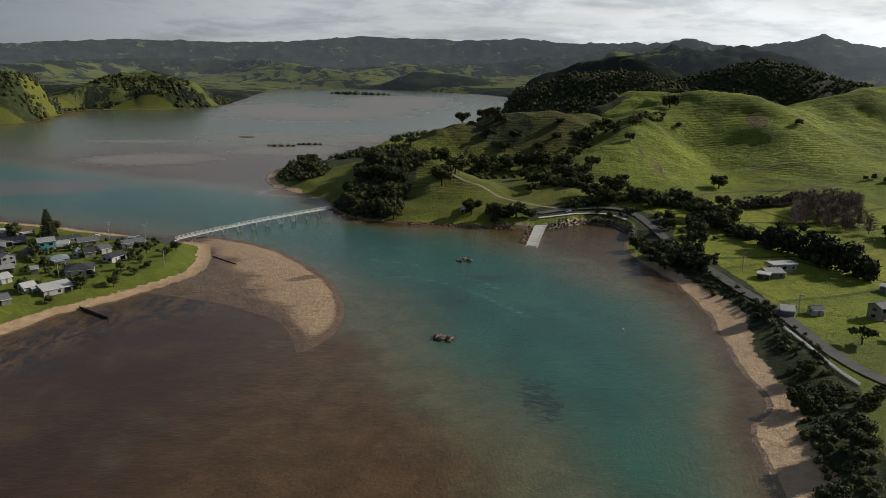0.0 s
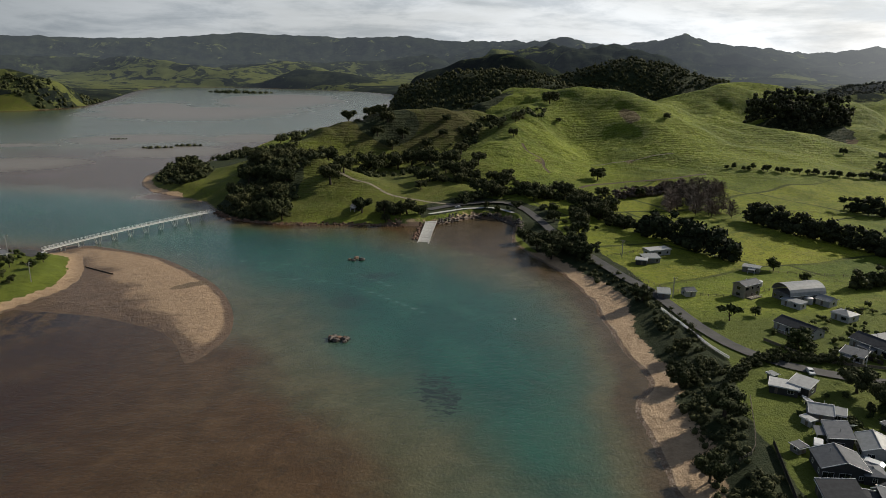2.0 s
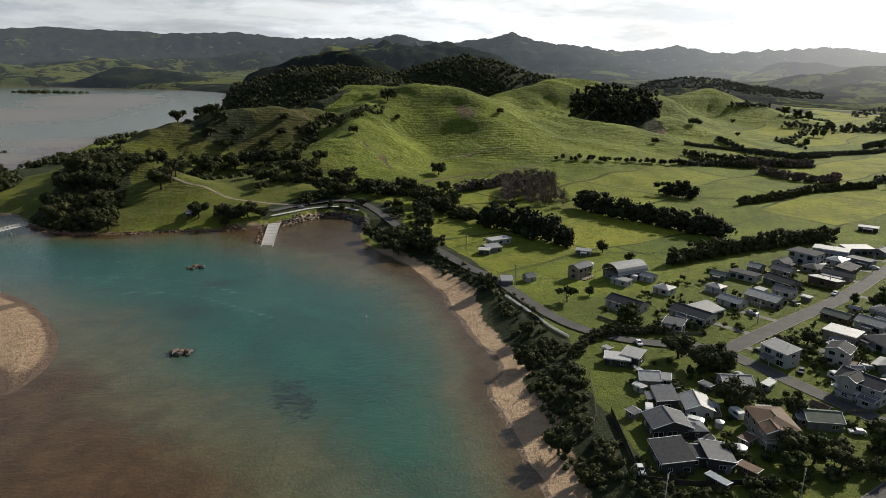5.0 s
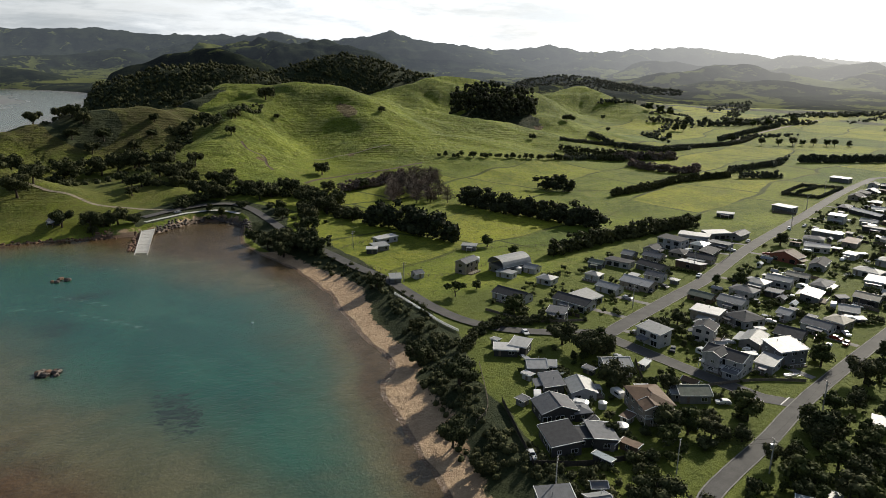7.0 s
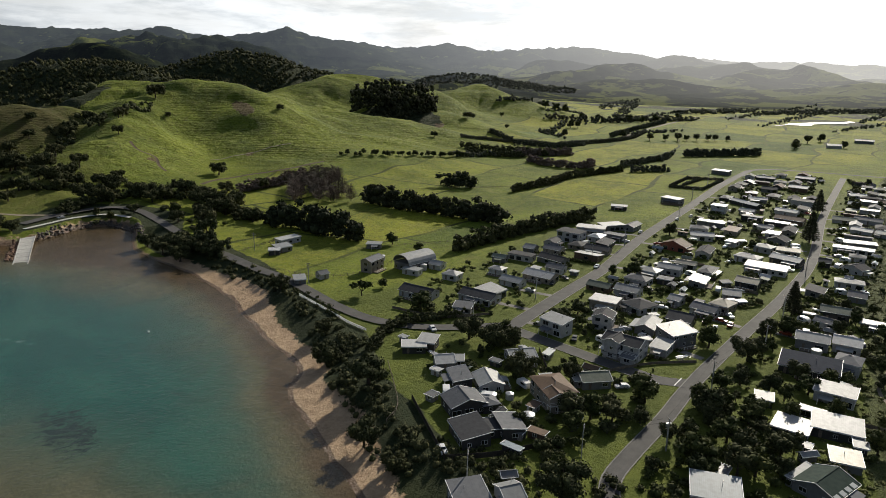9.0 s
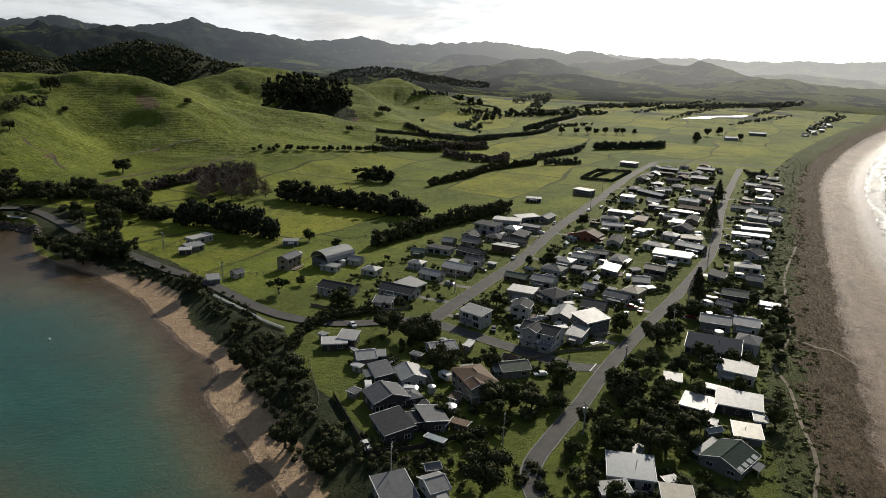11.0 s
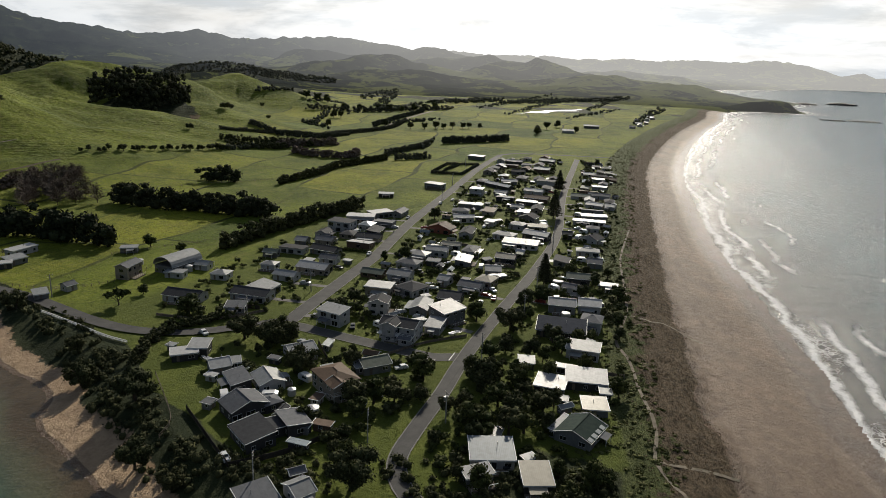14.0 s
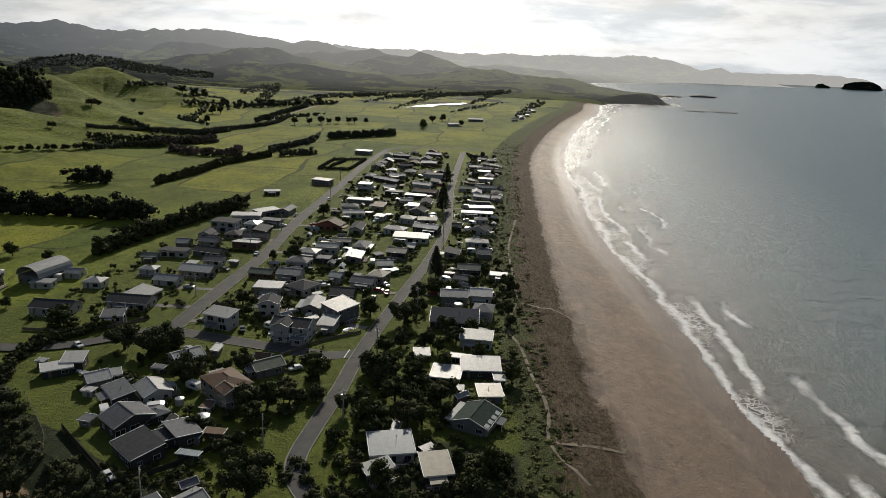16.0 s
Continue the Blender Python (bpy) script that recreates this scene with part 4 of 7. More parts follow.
def leaf_material(name, dark, light):
    m, n, b = material(name, 0.85, 0.12)
    isl = n.add("ShaderNodeNewGeometry").outputs["Random Per Island"]
    rnd = n.add("ShaderNodeObjectInfo").outputs["Random"]
    p = position(n)
    c = n.mix(isl, dark, light)
    c = n.mix(n.maths("MULTIPLY", n.ramp(n.noise(p, 0.5, 4, 0.6), 0.4, 0.7), 0.5), c, tuple(v * 0.6 for v in dark))
    c = n.mix(1.0, c, n.mix(rnd, (0.75, 0.80, 0.72), (1.15, 1.05, 1.0)), "MULTIPLY")
    n.put(b.inputs["Base Color"], c)
    return m


LEAF_DARK = leaf_material("dark coastal foliage", (0.030, 0.038, 0.016), (0.094, 0.102, 0.042))
LEAF_GREEN = leaf_material("garden foliage", (0.027, 0.040, 0.012), (0.098, 0.112, 0.034))
LEAF_PINE = leaf_material("conifer foliage", (0.024, 0.030, 0.016), (0.066, 0.074, 0.036))
# paler copy of the foliage, with distance haze put into its colour
LEAF_HAZED = leaf_material("far foliage paled for haze", (0.055, 0.064, 0.046), (0.115, 0.122, 0.082))
LEAF_BARE = leaf_material("bare grey-brown twigs", (0.105, 0.086, 0.072), (0.190, 0.160, 0.138))
LEAF_DUNE = leaf_material("wind-clipped dune scrub", (0.060, 0.070, 0.022), (0.135, 0.145, 0.050))
LEAF_DRY = leaf_material("dry dune grass", (0.105, 0.074, 0.046), (0.225, 0.160, 0.104))
MAT_BARK = plain("grey-brown bark", (0.085, 0.068, 0.052), 0.9, 0.15, 0.4, 2.0, 0.05)

ICO = {}
for _k in (1, 2):
    _bm = bmesh.new()
    bmesh.ops.create_icosphere(_bm, subdivisions=_k, radius=1.0)
    ICO[_k] = (np.array([v.co for v in _bm.verts]), np.array([[v.index for v in f.verts] for f in _bm.faces]))
    _bm.free()


def foliage(name, lobes, leaves, size, mat, seed, core=1, squash=0.8):
    """Leaf clumps: for each lobe (x, y, z, radius) an uneven dark heart and many small turned leaves about it."""
    r = np.random.RandomState(seed)
    V, T, Q, base = [], [], [], 0
    for x, y, z, rad in lobes:
        iv, it = ICO[core]
        k = 0.58 + 0.34 * r.rand(len(iv), 1)
        V.append(iv * k * rad * np.array([1, 1, squash]) + (x, y, z))
        T.append(it + base)
        base += len(iv)
    for x, y, z, rad in lobes:
        d = r.normal(size=(leaves, 3))
        d[:, 2] = d[:, 2] * 0.9 + 0.25
        d /= np.linalg.norm(d, axis=1)[:, None]
        c = d * rad * (0.62 + 0.62 * r.rand(leaves, 1) ** 1.4) * np.array([1, 1, squash]) + (x, y, z)
        nrm = d + r.normal(size=(leaves, 3)) * 0.55
        nrm /= np.linalg.norm(nrm, axis=1)[:, None]
        u = np.cross(nrm, r.normal(size=(leaves, 3)))
        u /= np.linalg.norm(u, axis=1)[:, None]
        w = np.cross(nrm, u)
        s = size * (0.55 + 0.9 * r.rand(leaves, 1))
        V.append(np.stack([c - u * s, c - w * s * 0.6, c + u * s, c + w * s * 0.6], 1).reshape(-1, 3))
        Q.append(np.arange(leaves * 4).reshape(-1, 4) + base)
        base += leaves * 4
    V, T, Q = np.concatenate(V), np.concatenate(T), np.concatenate(Q)
    me = bpy.data.meshes.new(name)
    me.vertices.add(len(V)), me.loops.add(T.size + Q.size), me.polygons.add(len(T) + len(Q))
    me.vertices.foreach_set("co", V.astype(np.float32).ravel())
    me.loops.foreach_set("vertex_index", np.concatenate([T.ravel(), Q.ravel()]).astype(np.int32))
    me.polygons.foreach_set("loop_start", np.concatenate([np.arange(len(T)) * 3, T.size + np.arange(len(Q)) * 4]).astype(np.int32))
    me.update()
    me.materials.append(mat)
    return me


def trunk_mesh(top, width, limbs, seed, lean=0.06):
    r = np.random.RandomState(seed)
    bm = bmesh.new()
    rings_ = []
    for k in range(6):
        u = k / 5
        w = width * (1.25 - 0.75 * u) * (1.35 if k == 0 else 1)
        rings_.append([bm.verts.new((lean * u * u + math.cos(a) * w, lean * 0.5 * u + math.sin(a) * w, -0.04 + top * u)) for a in (6.2832 * i / 7 for i in range(7))])
    for a, b in zip(rings_, rings_[1:]):
        for i in range(7):
            bm.faces.new((a[i], a[(i + 1) % 7], b[(i + 1) % 7], b[i]))
    for k in range(limbs):
        a = 6.2832 * k / limbs + r.uniform(-0.4, 0.4)
        s, e = r.uniform(0.35, 0.8) * top, r.uniform(0.18, 0.36)
        mid = (math.cos(a) * e * 0.5, math.sin(a) * e * 0.5, s + 0.10)
        beam(bm, (lean * 0.3, 0, s), mid, width * 0.9, 5)
        beam(bm, mid, (math.cos(a) * e, math.sin(a) * e, s + 0.28), width * 0.55, 5)
    return as_mesh("trunk", bm, MAT_BARK)


def lobes_of(seed, count, spread, z0, z1, rad):
    r = np.random.RandomState(seed)
    out = []
    for k in range(count):
        a, d = r.uniform(0, 6.28), math.sqrt(r.rand()) * spread
        z = r.uniform(z0, z1) - 0.25 * d
        out.append((math.cos(a) * d, math.sin(a) * d, z, rad * r.uniform(0.65, 1.2)))
    return out


def tree_template(name, kind, seed, label):
    """Trees one metre high, to be copied at their true size."""
    root = thing(name, 0, 0, -900, 0, label, "tree")
    if kind == "broad":
        part("trunk", trunk_mesh(0.55, 0.045, 6, seed), None, root)
        part("crown", foliage("crown", lobes_of(seed, 20, 0.50, 0.40, 0.86, 0.20), 170, 0.038, LEAF_DARK, seed), None, root)
    elif kind == "round":
        part("trunk", trunk_mesh(0.5, 0.035, 5, seed), None, root)
        part("crown", foliage("crown", lobes_of(seed, 13, 0.30, 0.34, 0.86, 0.20), 90, 0.046, LEAF_GREEN if seed % 2 else LEAF_DARK, seed), None, root)
    elif kind == "shrub":
        part("stem", trunk_mesh(0.4, 0.05, 4, seed), None, root)
        part("leaves", foliage("leaves", lobes_of(seed, 6, 0.38, 0.34, 0.70, 0.32), 60, 0.085, LEAF_GREEN if seed % 2 else LEAF_DARK, seed), None, root)
    elif kind == "norfolk":
        part("trunk", trunk_mesh(0.98, 0.014, 0, seed, 0.0), None, root)
        whorls = []
        for k in range(15):
            z = 0.12 + 0.84 * k / 14
            reach = 0.21 * (1 - 0.9 * (k / 14) ** 1.2)
            for i in range(7):
                a = 6.2832 * i / 7 + k * 0.9
                for u in (0.35, 0.7, 1.0):
                    whorls.append((math.cos(a) * reach * u, math.sin(a) * reach * u, z + 0.02 * u, 0.030 * (1.15 - 0.4 * k / 14)))
        part("crown", foliage("crown", whorls, 12, 0.020, LEAF_PINE, seed, squash=0.45), None, root)
    elif kind == "bare":
        bm = bmesh.new()
        r = np.random.RandomState(seed)
        beam(bm, (0, 0, 0), (0, 0, 0.9), 0.022, 6)
        part("trunk", bm, MAT_BARK, root)
        bm = bmesh.new()
        for k in range(80):
            z, a = r.uniform(0.15, 0.85), r.uniform(0, 6.28)
            e = r.uniform(0.14, 0.34) * (1.15 - 0.7 * z)
            tip = (math.cos(a) * e, math.sin(a) * e, z + r.uniform(0.10, 0.22))
            beam(bm, (0, 0, z), tip, 0.008, 3)
            for j in range(3):
                beam(bm, Vector((0, 0, z)).lerp(Vector(tip), 0.3 + 0.3 * j), Vector(tip) + Vector(r.uniform(-0.09, 0.09, 3)), 0.006, 3)
        part("branch", bm, LEAF_BARE, root)
    elif kind == "cabbage":
        part("trunk", trunk_mesh(0.5, 0.03, 7, seed), None, root)
        part("leaves", foliage("leaves", lobes_of(seed, 8, 0.42, 0.6, 0.85, 0.15), 60, 0.09, LEAF_GREEN, seed, squash=0.9), None, root)
    return root


TEMPLATES, NORMAL = {}, {}
for kind, name, count, label in (("broad", "coastal_tree", 3, "spreading dark coastal tree above the beach"), ("round", "garden_tree", 4, "round dense evergreen tree among the lots"),
                                 ("shrub", "shrub", 4, "dark rounded shrub beside houses"), ("norfolk", "norfolk_pine", 1, "tall tiered conifer beside the street"),
                                 ("bare", "poplar", 2, "leafless grey poplar at the paddock edge"), ("cabbage", "cabbage_tree", 1, "branching palm-like tree by the road bank")):
    TEMPLATES[kind] = [tree_template(name, kind, 10 * len(kind) + k, label) for k in range(count)]
    NORMAL[kind] = label
grown = random.Random(4)


def plant(kind, x, y, h, wide=1.0, label="", group=""):
    pool = TEMPLATES[kind]
    t = pool[grown.randrange(len(pool))]
    m = pose(x, y, height(x, y) - 0.05, 0, 0, grown.uniform(0, 360)) @ Matrix.Diagonal((h * wide, h * wide, h, 1))
    return tagged(copy_thing(t, m), label or NORMAL[kind], "", group)


# ---- houses ----
ROAD_LINES = [curve_through(r, 6) for r in (ROAD_BEACH, ROAD_INLAND, ROAD_CROSS, ROAD_COAST)]


def window_mesh(w, h):
    bm = bmesh.new()
    for x0, x1, z0, z1 in ((-w / 2, w / 2, 0, 0.07), (-w / 2, w / 2, h - 0.07, h), (-w / 2, -w / 2 + 0.07, 0.07, h - 0.07), (w / 2 - 0.07, w / 2, 0.07, h - 0.07), (-0.03, 0.03, 0.07, h - 0.07)):
        box(bm, x0, x1, -0.06, 0.03, z0, z1)
    frame_ = as_mesh("window", bm, MAT_TRIM)
    bm = bmesh.new()
    box(bm, -w / 2 + 0.05, w / 2 - 0.05, -0.02, 0.0, 0.05, h - 0.05)
    pane = as_mesh("pane", bm, MAT_GLASS)
    # a plainer window in one piece for the farther houses
    whole = bmesh.new()
    box(whole, -w / 2, w / 2, -0.06, 0.03, 0, h)
    whole.faces.ensure_lookup_table()
    face = min(whole.faces, key=lambda f: f.calc_center_median().y)
    bmesh.ops.inset_individual(whole, faces=[face], thickness=0.08, depth=-0.03)
    face.material_index = 1
    return frame_, pane, as_mesh("window", whole, (MAT_TRIM, MAT_GLASS))


WINDOWS = [window_mesh(1.8, 1.2), window_mesh(1.1, 1.1), window_mesh(2.6, 1.9)]
_bm = bmesh.new()
box(_bm, -0.42, 0.42, -0.05, 0.02, 0, 2.0), box(_bm, 0.28, 0.34, -0.09, -0.05, 0.95, 1.05)
DOOR = as_mesh("door", _bm, MAT_TIMBER)
_bm = bmesh.new()
bmesh.ops.create_cone(_bm, segments=10, radius1=0.07, radius2=0.07, depth=1.0, cap_ends=True)
FLUE = as_mesh("flue", _bm, MAT_STEEL)
_bm = bmesh.new()
beam(_bm, (0, 0, 0), (0, 0, 0.95), 0.08)
RAILPOST = as_mesh("railing_post", _bm, MAT_TRIM)
_bm = bmesh.new()
beam(_bm, (0, 0, 0), (0, 0, 2.35), 0.12)
PORCHPOST = as_mesh("porch_post", _bm, MAT_TRIM)
dice = random.Random(11)
SITES = []
ROOF_WORDS = {"f": "low flat roof", "g": "gabled roof", "m": "single-slope roof", "h": "hipped roof", "x": "front-gabled roof", "a": "arched roof"}
COLOUR_WORDS = {"white": "white", "light": "pale grey", "grey": "grey", "slate": "dark grey", "brown": "brown", "cream": "cream", "moss": "weathered greenish", "navy": "blue-black", "fern": "dark green", "steel": "blue-grey", "dark": "dark", "rust": "rust-red", "teal": "teal"}


def house_body(root, m0, L, W, eave, form, rc, wc, far, word, first=True):
    """Walls, roof, gutter, windows and door of one wing of a house."""
    two = eave >= 5
    l, w, o = L / 2 - 0.35, W / 2 - 0.35, 0.4
    rise = {"g": 0.30 * W * 0.5 + 0.25, "h": 0.32 * W * 0.5, "m": 0.13 * W, "f": 0.03 * W, "a": 0.35 * W}[form]
    bm = bmesh.new()
    v = box(bm, -l, l, -w, w, -0.6, eave)
    if form == "g":
        for s in (-l, l):
            a, b, t = bm.verts.new((s, -w, eave)), bm.verts.new((s, w, eave)), bm.verts.new((s, 0, eave + rise * w / (w + o)))
            bm.faces.new((a, b, t) if s > 0 else (b, a, t))
    elif form in "mf":
        for i in (6, 7):
            v[i].co.z += rise * 2 * w / (2 * w + o)
    part("wall", bm, WALLS[wc], root, at=m0)
    bm = bmesh.new()
    X, Y, e, th = l + o, w + o, eave + 0.12, 0.16
    if form == "h":
        k = max(0.4, X - Y)
        top = [(-X, -Y, e), (X, -Y, e), (X, Y, e), (-X, Y, e), (-k, 0, e + rise), (k, 0, e + rise)]
        up_, dn = [bm.verts.new(c) for c in top], [bm.verts.new((c[0], c[1], c[2] - th)) for c in top]
        for q in ((0, 1, 5, 4), (2, 3, 4, 5), (1, 2, 5), (3, 0, 4)):
            bm.faces.new([up_[m] for m in q]), bm.faces.new([dn[m] for m in q[::-1]])
        for m in range(4):
            bm.faces.new((up_[(m + 1) % 4], up_[m], dn[m], dn[(m + 1) % 4]))
        ridge = (k, e + rise)
    else:
        if form == "g":
            prof, ridge = [(-Y, e - 0.12), (0, e + rise), (Y, e - 0.12)], (X, e + rise)
        elif form == "a":
            prof, ridge = [(-Y * math.cos(math.pi * m / 10), e + rise * math.sin(math.pi * m / 10)) for m in range(11)], None
        else:
            prof, ridge = [(-Y, e), (Y, e + rise)], None
        loop = prof + [(q, z - th) for q, z in prof[::-1]]
        ends = [[bm.verts.new((sx, q, z)) for q, z in loop] for sx in (-X, X)]
        for m in range(len(loop)):
            k = (m + 1) % len(loop)
            bm.faces.new((ends[0][m], ends[1][m], ends[1][k], ends[0][k]))
        bm.faces.new(ends[0]), bm.faces.new(ends[1][::-1])
        bmesh.ops.recalc_face_normals(bm, faces=bm.faces)
    cover_ = part("roof", bm, ROOFS[rc], root, at=m0)
    if ridge:
        bm = bmesh.new()
        beam(bm, (-ridge[0], 0, ridge[1] + 0.01), (ridge[0], 0, ridge[1] + 0.01), 0.2)
        part("ridge_cap", bm, ROOFS[rc], cover_)
    bm = bmesh.new()
    box(bm, -X, X, -Y - 0.10, -Y, e - 0.32, e - 0.14)
    part("gutter", bm, MAT_TRIM, root, at=m0)
    near = far < 330
    for side, (half, depth, rot) in enumerate(((l, w, 0), (w, l, 90), (l, w, 180), (w, l, -90))):
        n = max(1, int(2 * half / 3.4)) if far < 420 else 1
        if far > 700:
            break
        if side == 2 and not near:
            n = 1
        for floor_ in ((0.0, 2.6) if two else (0.0,)):
            for i in range(n):
                u = -half + 2 * half * (i + 0.5) / n + dice.uniform(-0.3, 0.3)
                which = 2 if (half > 4 and dice.random() < 0.35) else dice.randrange(2)
                if word == "shed":
                    which = 1
                sill = 0.35 if which == 2 else 0.95
                if first and floor_ == 0 and side == 0 and i == 0:
                    part("door", DOOR, None, root, at=m0 @ pose(0, 0, 0, 0, 0, rot) @ pose(u, -depth, 0.15))
                    continue
                if far > 240:
                    part("window", WINDOWS[which][2], None, root, at=m0 @ pose(0, 0, 0, 0, 0, rot) @ pose(u, -depth, floor_ + sill * 0.85))
                    continue
                fr = part("window", WINDOWS[which][0], None, root, at=m0 @ pose(0, 0, 0, 0, 0, rot) @ pose(u, -depth, floor_ + sill * 0.85))
                part("pane", WINDOWS[which][1], None, fr)
    if far < 260 and form in "gmf":
        for sx in (-X, X):
            bm = bmesh.new()
            ends = [(-Y, e - 0.10), (0, e + rise + 0.02), (Y, e - 0.10)] if form == "g" else [(-Y, e + 0.02), (Y, e + rise + 0.02)]
            for (q0, z0), (q1, z1) in zip(ends, ends[1:]):
                beam(bm, (sx, q0, z0), (sx, q1, z1), 0.16)
            part("bargeboard", bm, MAT_TRIM, root, at=m0)
    return l, w, rise


def build_house(x, y, turn, L, W, eave, roof, rc, wc, group, wings=(), balcony=0.0):
    SITES.append((x, y, 0.5 * math.hypot(L, W)))
    if roof == "x":
        L, W, turn, form = W, L, turn + 90, "g"
    else:
        form = roof
    two = eave >= 5
    eave *= 1.0 if two else 0.88
    word = "shed" if L * W < 32 else "house"
    label = "%s %s%s with %s %s" % (COLOUR_WORDS[wc], "two-storey " if two else "small timber ", word, COLOUR_WORDS[rc], ROOF_WORDS[roof])
    lo = min(height(x + dx, y + dy) for dx in (-3, 3) for dy in (-3, 3))
    root = thing("garden_shed" if word == "shed" else "house", x, y, lo, turn, label, word, group)
    far = math.hypot(x, y)
    near = far < 330
    l, w, rise = house_body(root, Matrix.Identity(4), L, W, eave, form, rc, wc, far, word)
    back = root.matrix_world.inverted()
    for wx, wy, wturn, wl, ww, we, wf, wr in wings:
        house_body(root, back @ pose(wx, wy, lo, 0, 0, wturn), wl, ww, we if we >= 5 else we * 0.88, wf, wr, wc, far, word, False)
    if word == "house" and dice.random() < 0.6:
        part("flue", FLUE, None, root, at=pose(dice.uniform(-0.5, 0.5) * l, dice.uniform(0.1, 0.5) * w, eave + rise * 0.75 + 0.45))
    if word == "house" and form != "a" and dice.random() < 0.55:
        pl, s = l * dice.uniform(0.35, 0.8), dice.choice((-1, 1))
        px = dice.uniform(-1, 1) * (l - pl)
        bm = bmesh.new()
        slab(bm, [(px - pl, s * (w + 0.02), min(eave, 2.75) - 0.25), (px + pl, s * (w + 0.02), min(eave, 2.75) - 0.25), (px + pl, s * (w + 2.6), min(eave, 2.75) - 0.6), (px - pl, s * (w + 2.6), min(eave, 2.75) - 0.6)], 0.10)
        porch = part("porch_roof", bm, ROOFS[dice.choice((rc, "light", "grey"))], root)
        for q in (-pl + 0.2, pl - 0.2):
            part("porch_post", PORCHPOST, None, porch, at=pose(px + q, s * (w + 2.4), -0.3))
    if near and word == "house" and dice.random() < 0.6:
        dl = min(l, 3.5)
        bm = bmesh.new()
        box(bm, -dl, dl, -w - 2.6, -w + 0.02, -0.4, 0.40, 0.02)
        deck = part("deck", bm, MAT_TIMBER, root)
        for k in range(int(dl * 2 / 1.4) + 1):
            part("railing_post", RAILPOST, None, deck, at=pose(-dl + 0.06 + k * 1.4, -w - 2.5, 0.4))
        bm = bmesh.new()
        beam(bm, (-dl, -w - 2.5, 1.35), (dl, -w - 2.5, 1.35), 0.09)
        part("handrail", bm, MAT_TRIM, deck)
    if balcony:
        side = min(((0, -1), (1, 0), (0, 1), (-1, 0)), key=lambda d: (root.matrix_world.to_3x3() @ Vector((*d, 0))).dot(Vector((x, y, 0))))
        rot = {(0, -1): 0, (1, 0): 90, (0, 1): 180, (-1, 0): -90}[side]
        half, depth = (l, w) if side[0] == 0 else (w, l)
        m0 = pose(0, 0, 0, 0, 0, rot)
        bm = bmesh.new()
        box(bm, -half, half, -depth - 2.2, -depth, balcony - 0.2, balcony)
        deck = part("balcony", bm, MAT_TRIM, root, at=m0)
        bm = bmesh.new()
        for h in (0.5, 1.0):
            beam(bm, (-half, -depth - 2.15, balcony + h), (half, -depth - 2.15, balcony + h), 0.07)
        part("handrail", bm, MAT_TRIM, deck)
        for k in range(5):
            part("porch_post", PORCHPOST, None, deck, at=pose(-half + 0.1 + k * (half - 0.1) / 2, -depth - 2.1, balcony - 2.4))
            part("railing_post", RAILPOST, None, deck, at=pose(-half + 0.1 + k * (half - 0.1) / 2, -depth - 2.15, balcony))
    return root


HOUSES_BAY = [
    (133.6, 168.2, -38, 8.4, 6, 2.9, "f", "white", "dark", ((139.0, 167.2, -58, 6.5, 6.5, 3.4, "m", "white"),)),
    (133.6, 152.8, -30, 6.5, 7.4, 3, "g", "white", "grey", ((137.6, 150.6, -40, 4.2, 4.2, 2.6, "m", "light"),)),
    (129.4, 140.6, 242, 9.8, 6.2, 3.2, "m", "grey", "dark"),
    (134.6, 133.6, 61, 9.4, 8, 3, "g", "light", "white"),
    (119.6, 128.0, 70, 9.0, 11, 3.6, "g", "grey", "dark", ((125.0, 123.6, 70, 5.4, 5.4, 2.8, "h", "grey"),)),
    (110.4, 115.6, 248, 11.2, 8.4, 3.4, "m", "slate", "dark", ((120.6, 111.2, 63, 9.1, 6.9, 3.3, "m", "grey"), (115.9, 114.2, 63, 6.4, 6.0, 3.0, "f", "slate"))),
    (143.4, 115.8, 65, 12.8, 9.8, 5.0, "h", "brown", "cream", ((139.4, 111.6, 65, 5.6, 6.0, 5.0, "g", "brown"),), 2.6),
    (160.6, 114.6, -32, 9.6, 7.4, 3.2, "g", "moss", "grey", ((156.8, 117.2, -32, 4.6, 5.0, 3.0, "m", "light"),)),
    (155.9, 140.4, -27, 9.2, 8, 3, "g", "light", "white"),
    (92.8, 96.6, -24, 8.4, 9.5, 3.2, "m", "grey", "grey"),
    (99.4, 90.6, -20, 5.2, 7.0, 3, "g", "light", "white"),
]
HOUSES_BLOCK_NEAR = [
    (183.8, 149.0, -88, 10.4, 7, 5, "m", "light", "white"),
    (219.0, 153.5, -72, 11.2, 8, 4.5, "f", "white", "cream"),
    (227.8, 143.6, -100, 10.4, 11, 3.2, "h", "slate", "white"),
    (201.8, 141.5, -66, 7.7, 8, 5, "x", "slate", "white"),
    (187.2, 122.0, -79, 13.6, 9, 5.3, "g", "slate", "white", ((183.6, 123.4, 11, 7.5, 5.4, 6.2, "g", "slate"), (182.6, 117.0, -79, 5.0, 4.6, 2.8, "m", "grey")), 2.7),
    (198.2, 114.8, -78, 6.1, 8, 3.2, "m", "light", "white"),
    (209.4, 116.4, -16, 11.5, 9, 5, "m", "light", "grey"),
    (228.0, 125.3, -74, 9.6, 10, 3.2, "g", "slate", "dark"),
    (245.0, 125.0, -84, 10.3, 8, 3, "g", "grey", "white"),
    (254.6, 122.8, -88, 7.9, 9, 3.5, "h", "cream", "cream"),
    (246.1, 138.3, -83, 5.6, 7, 3, "g", "light", "white"),
]
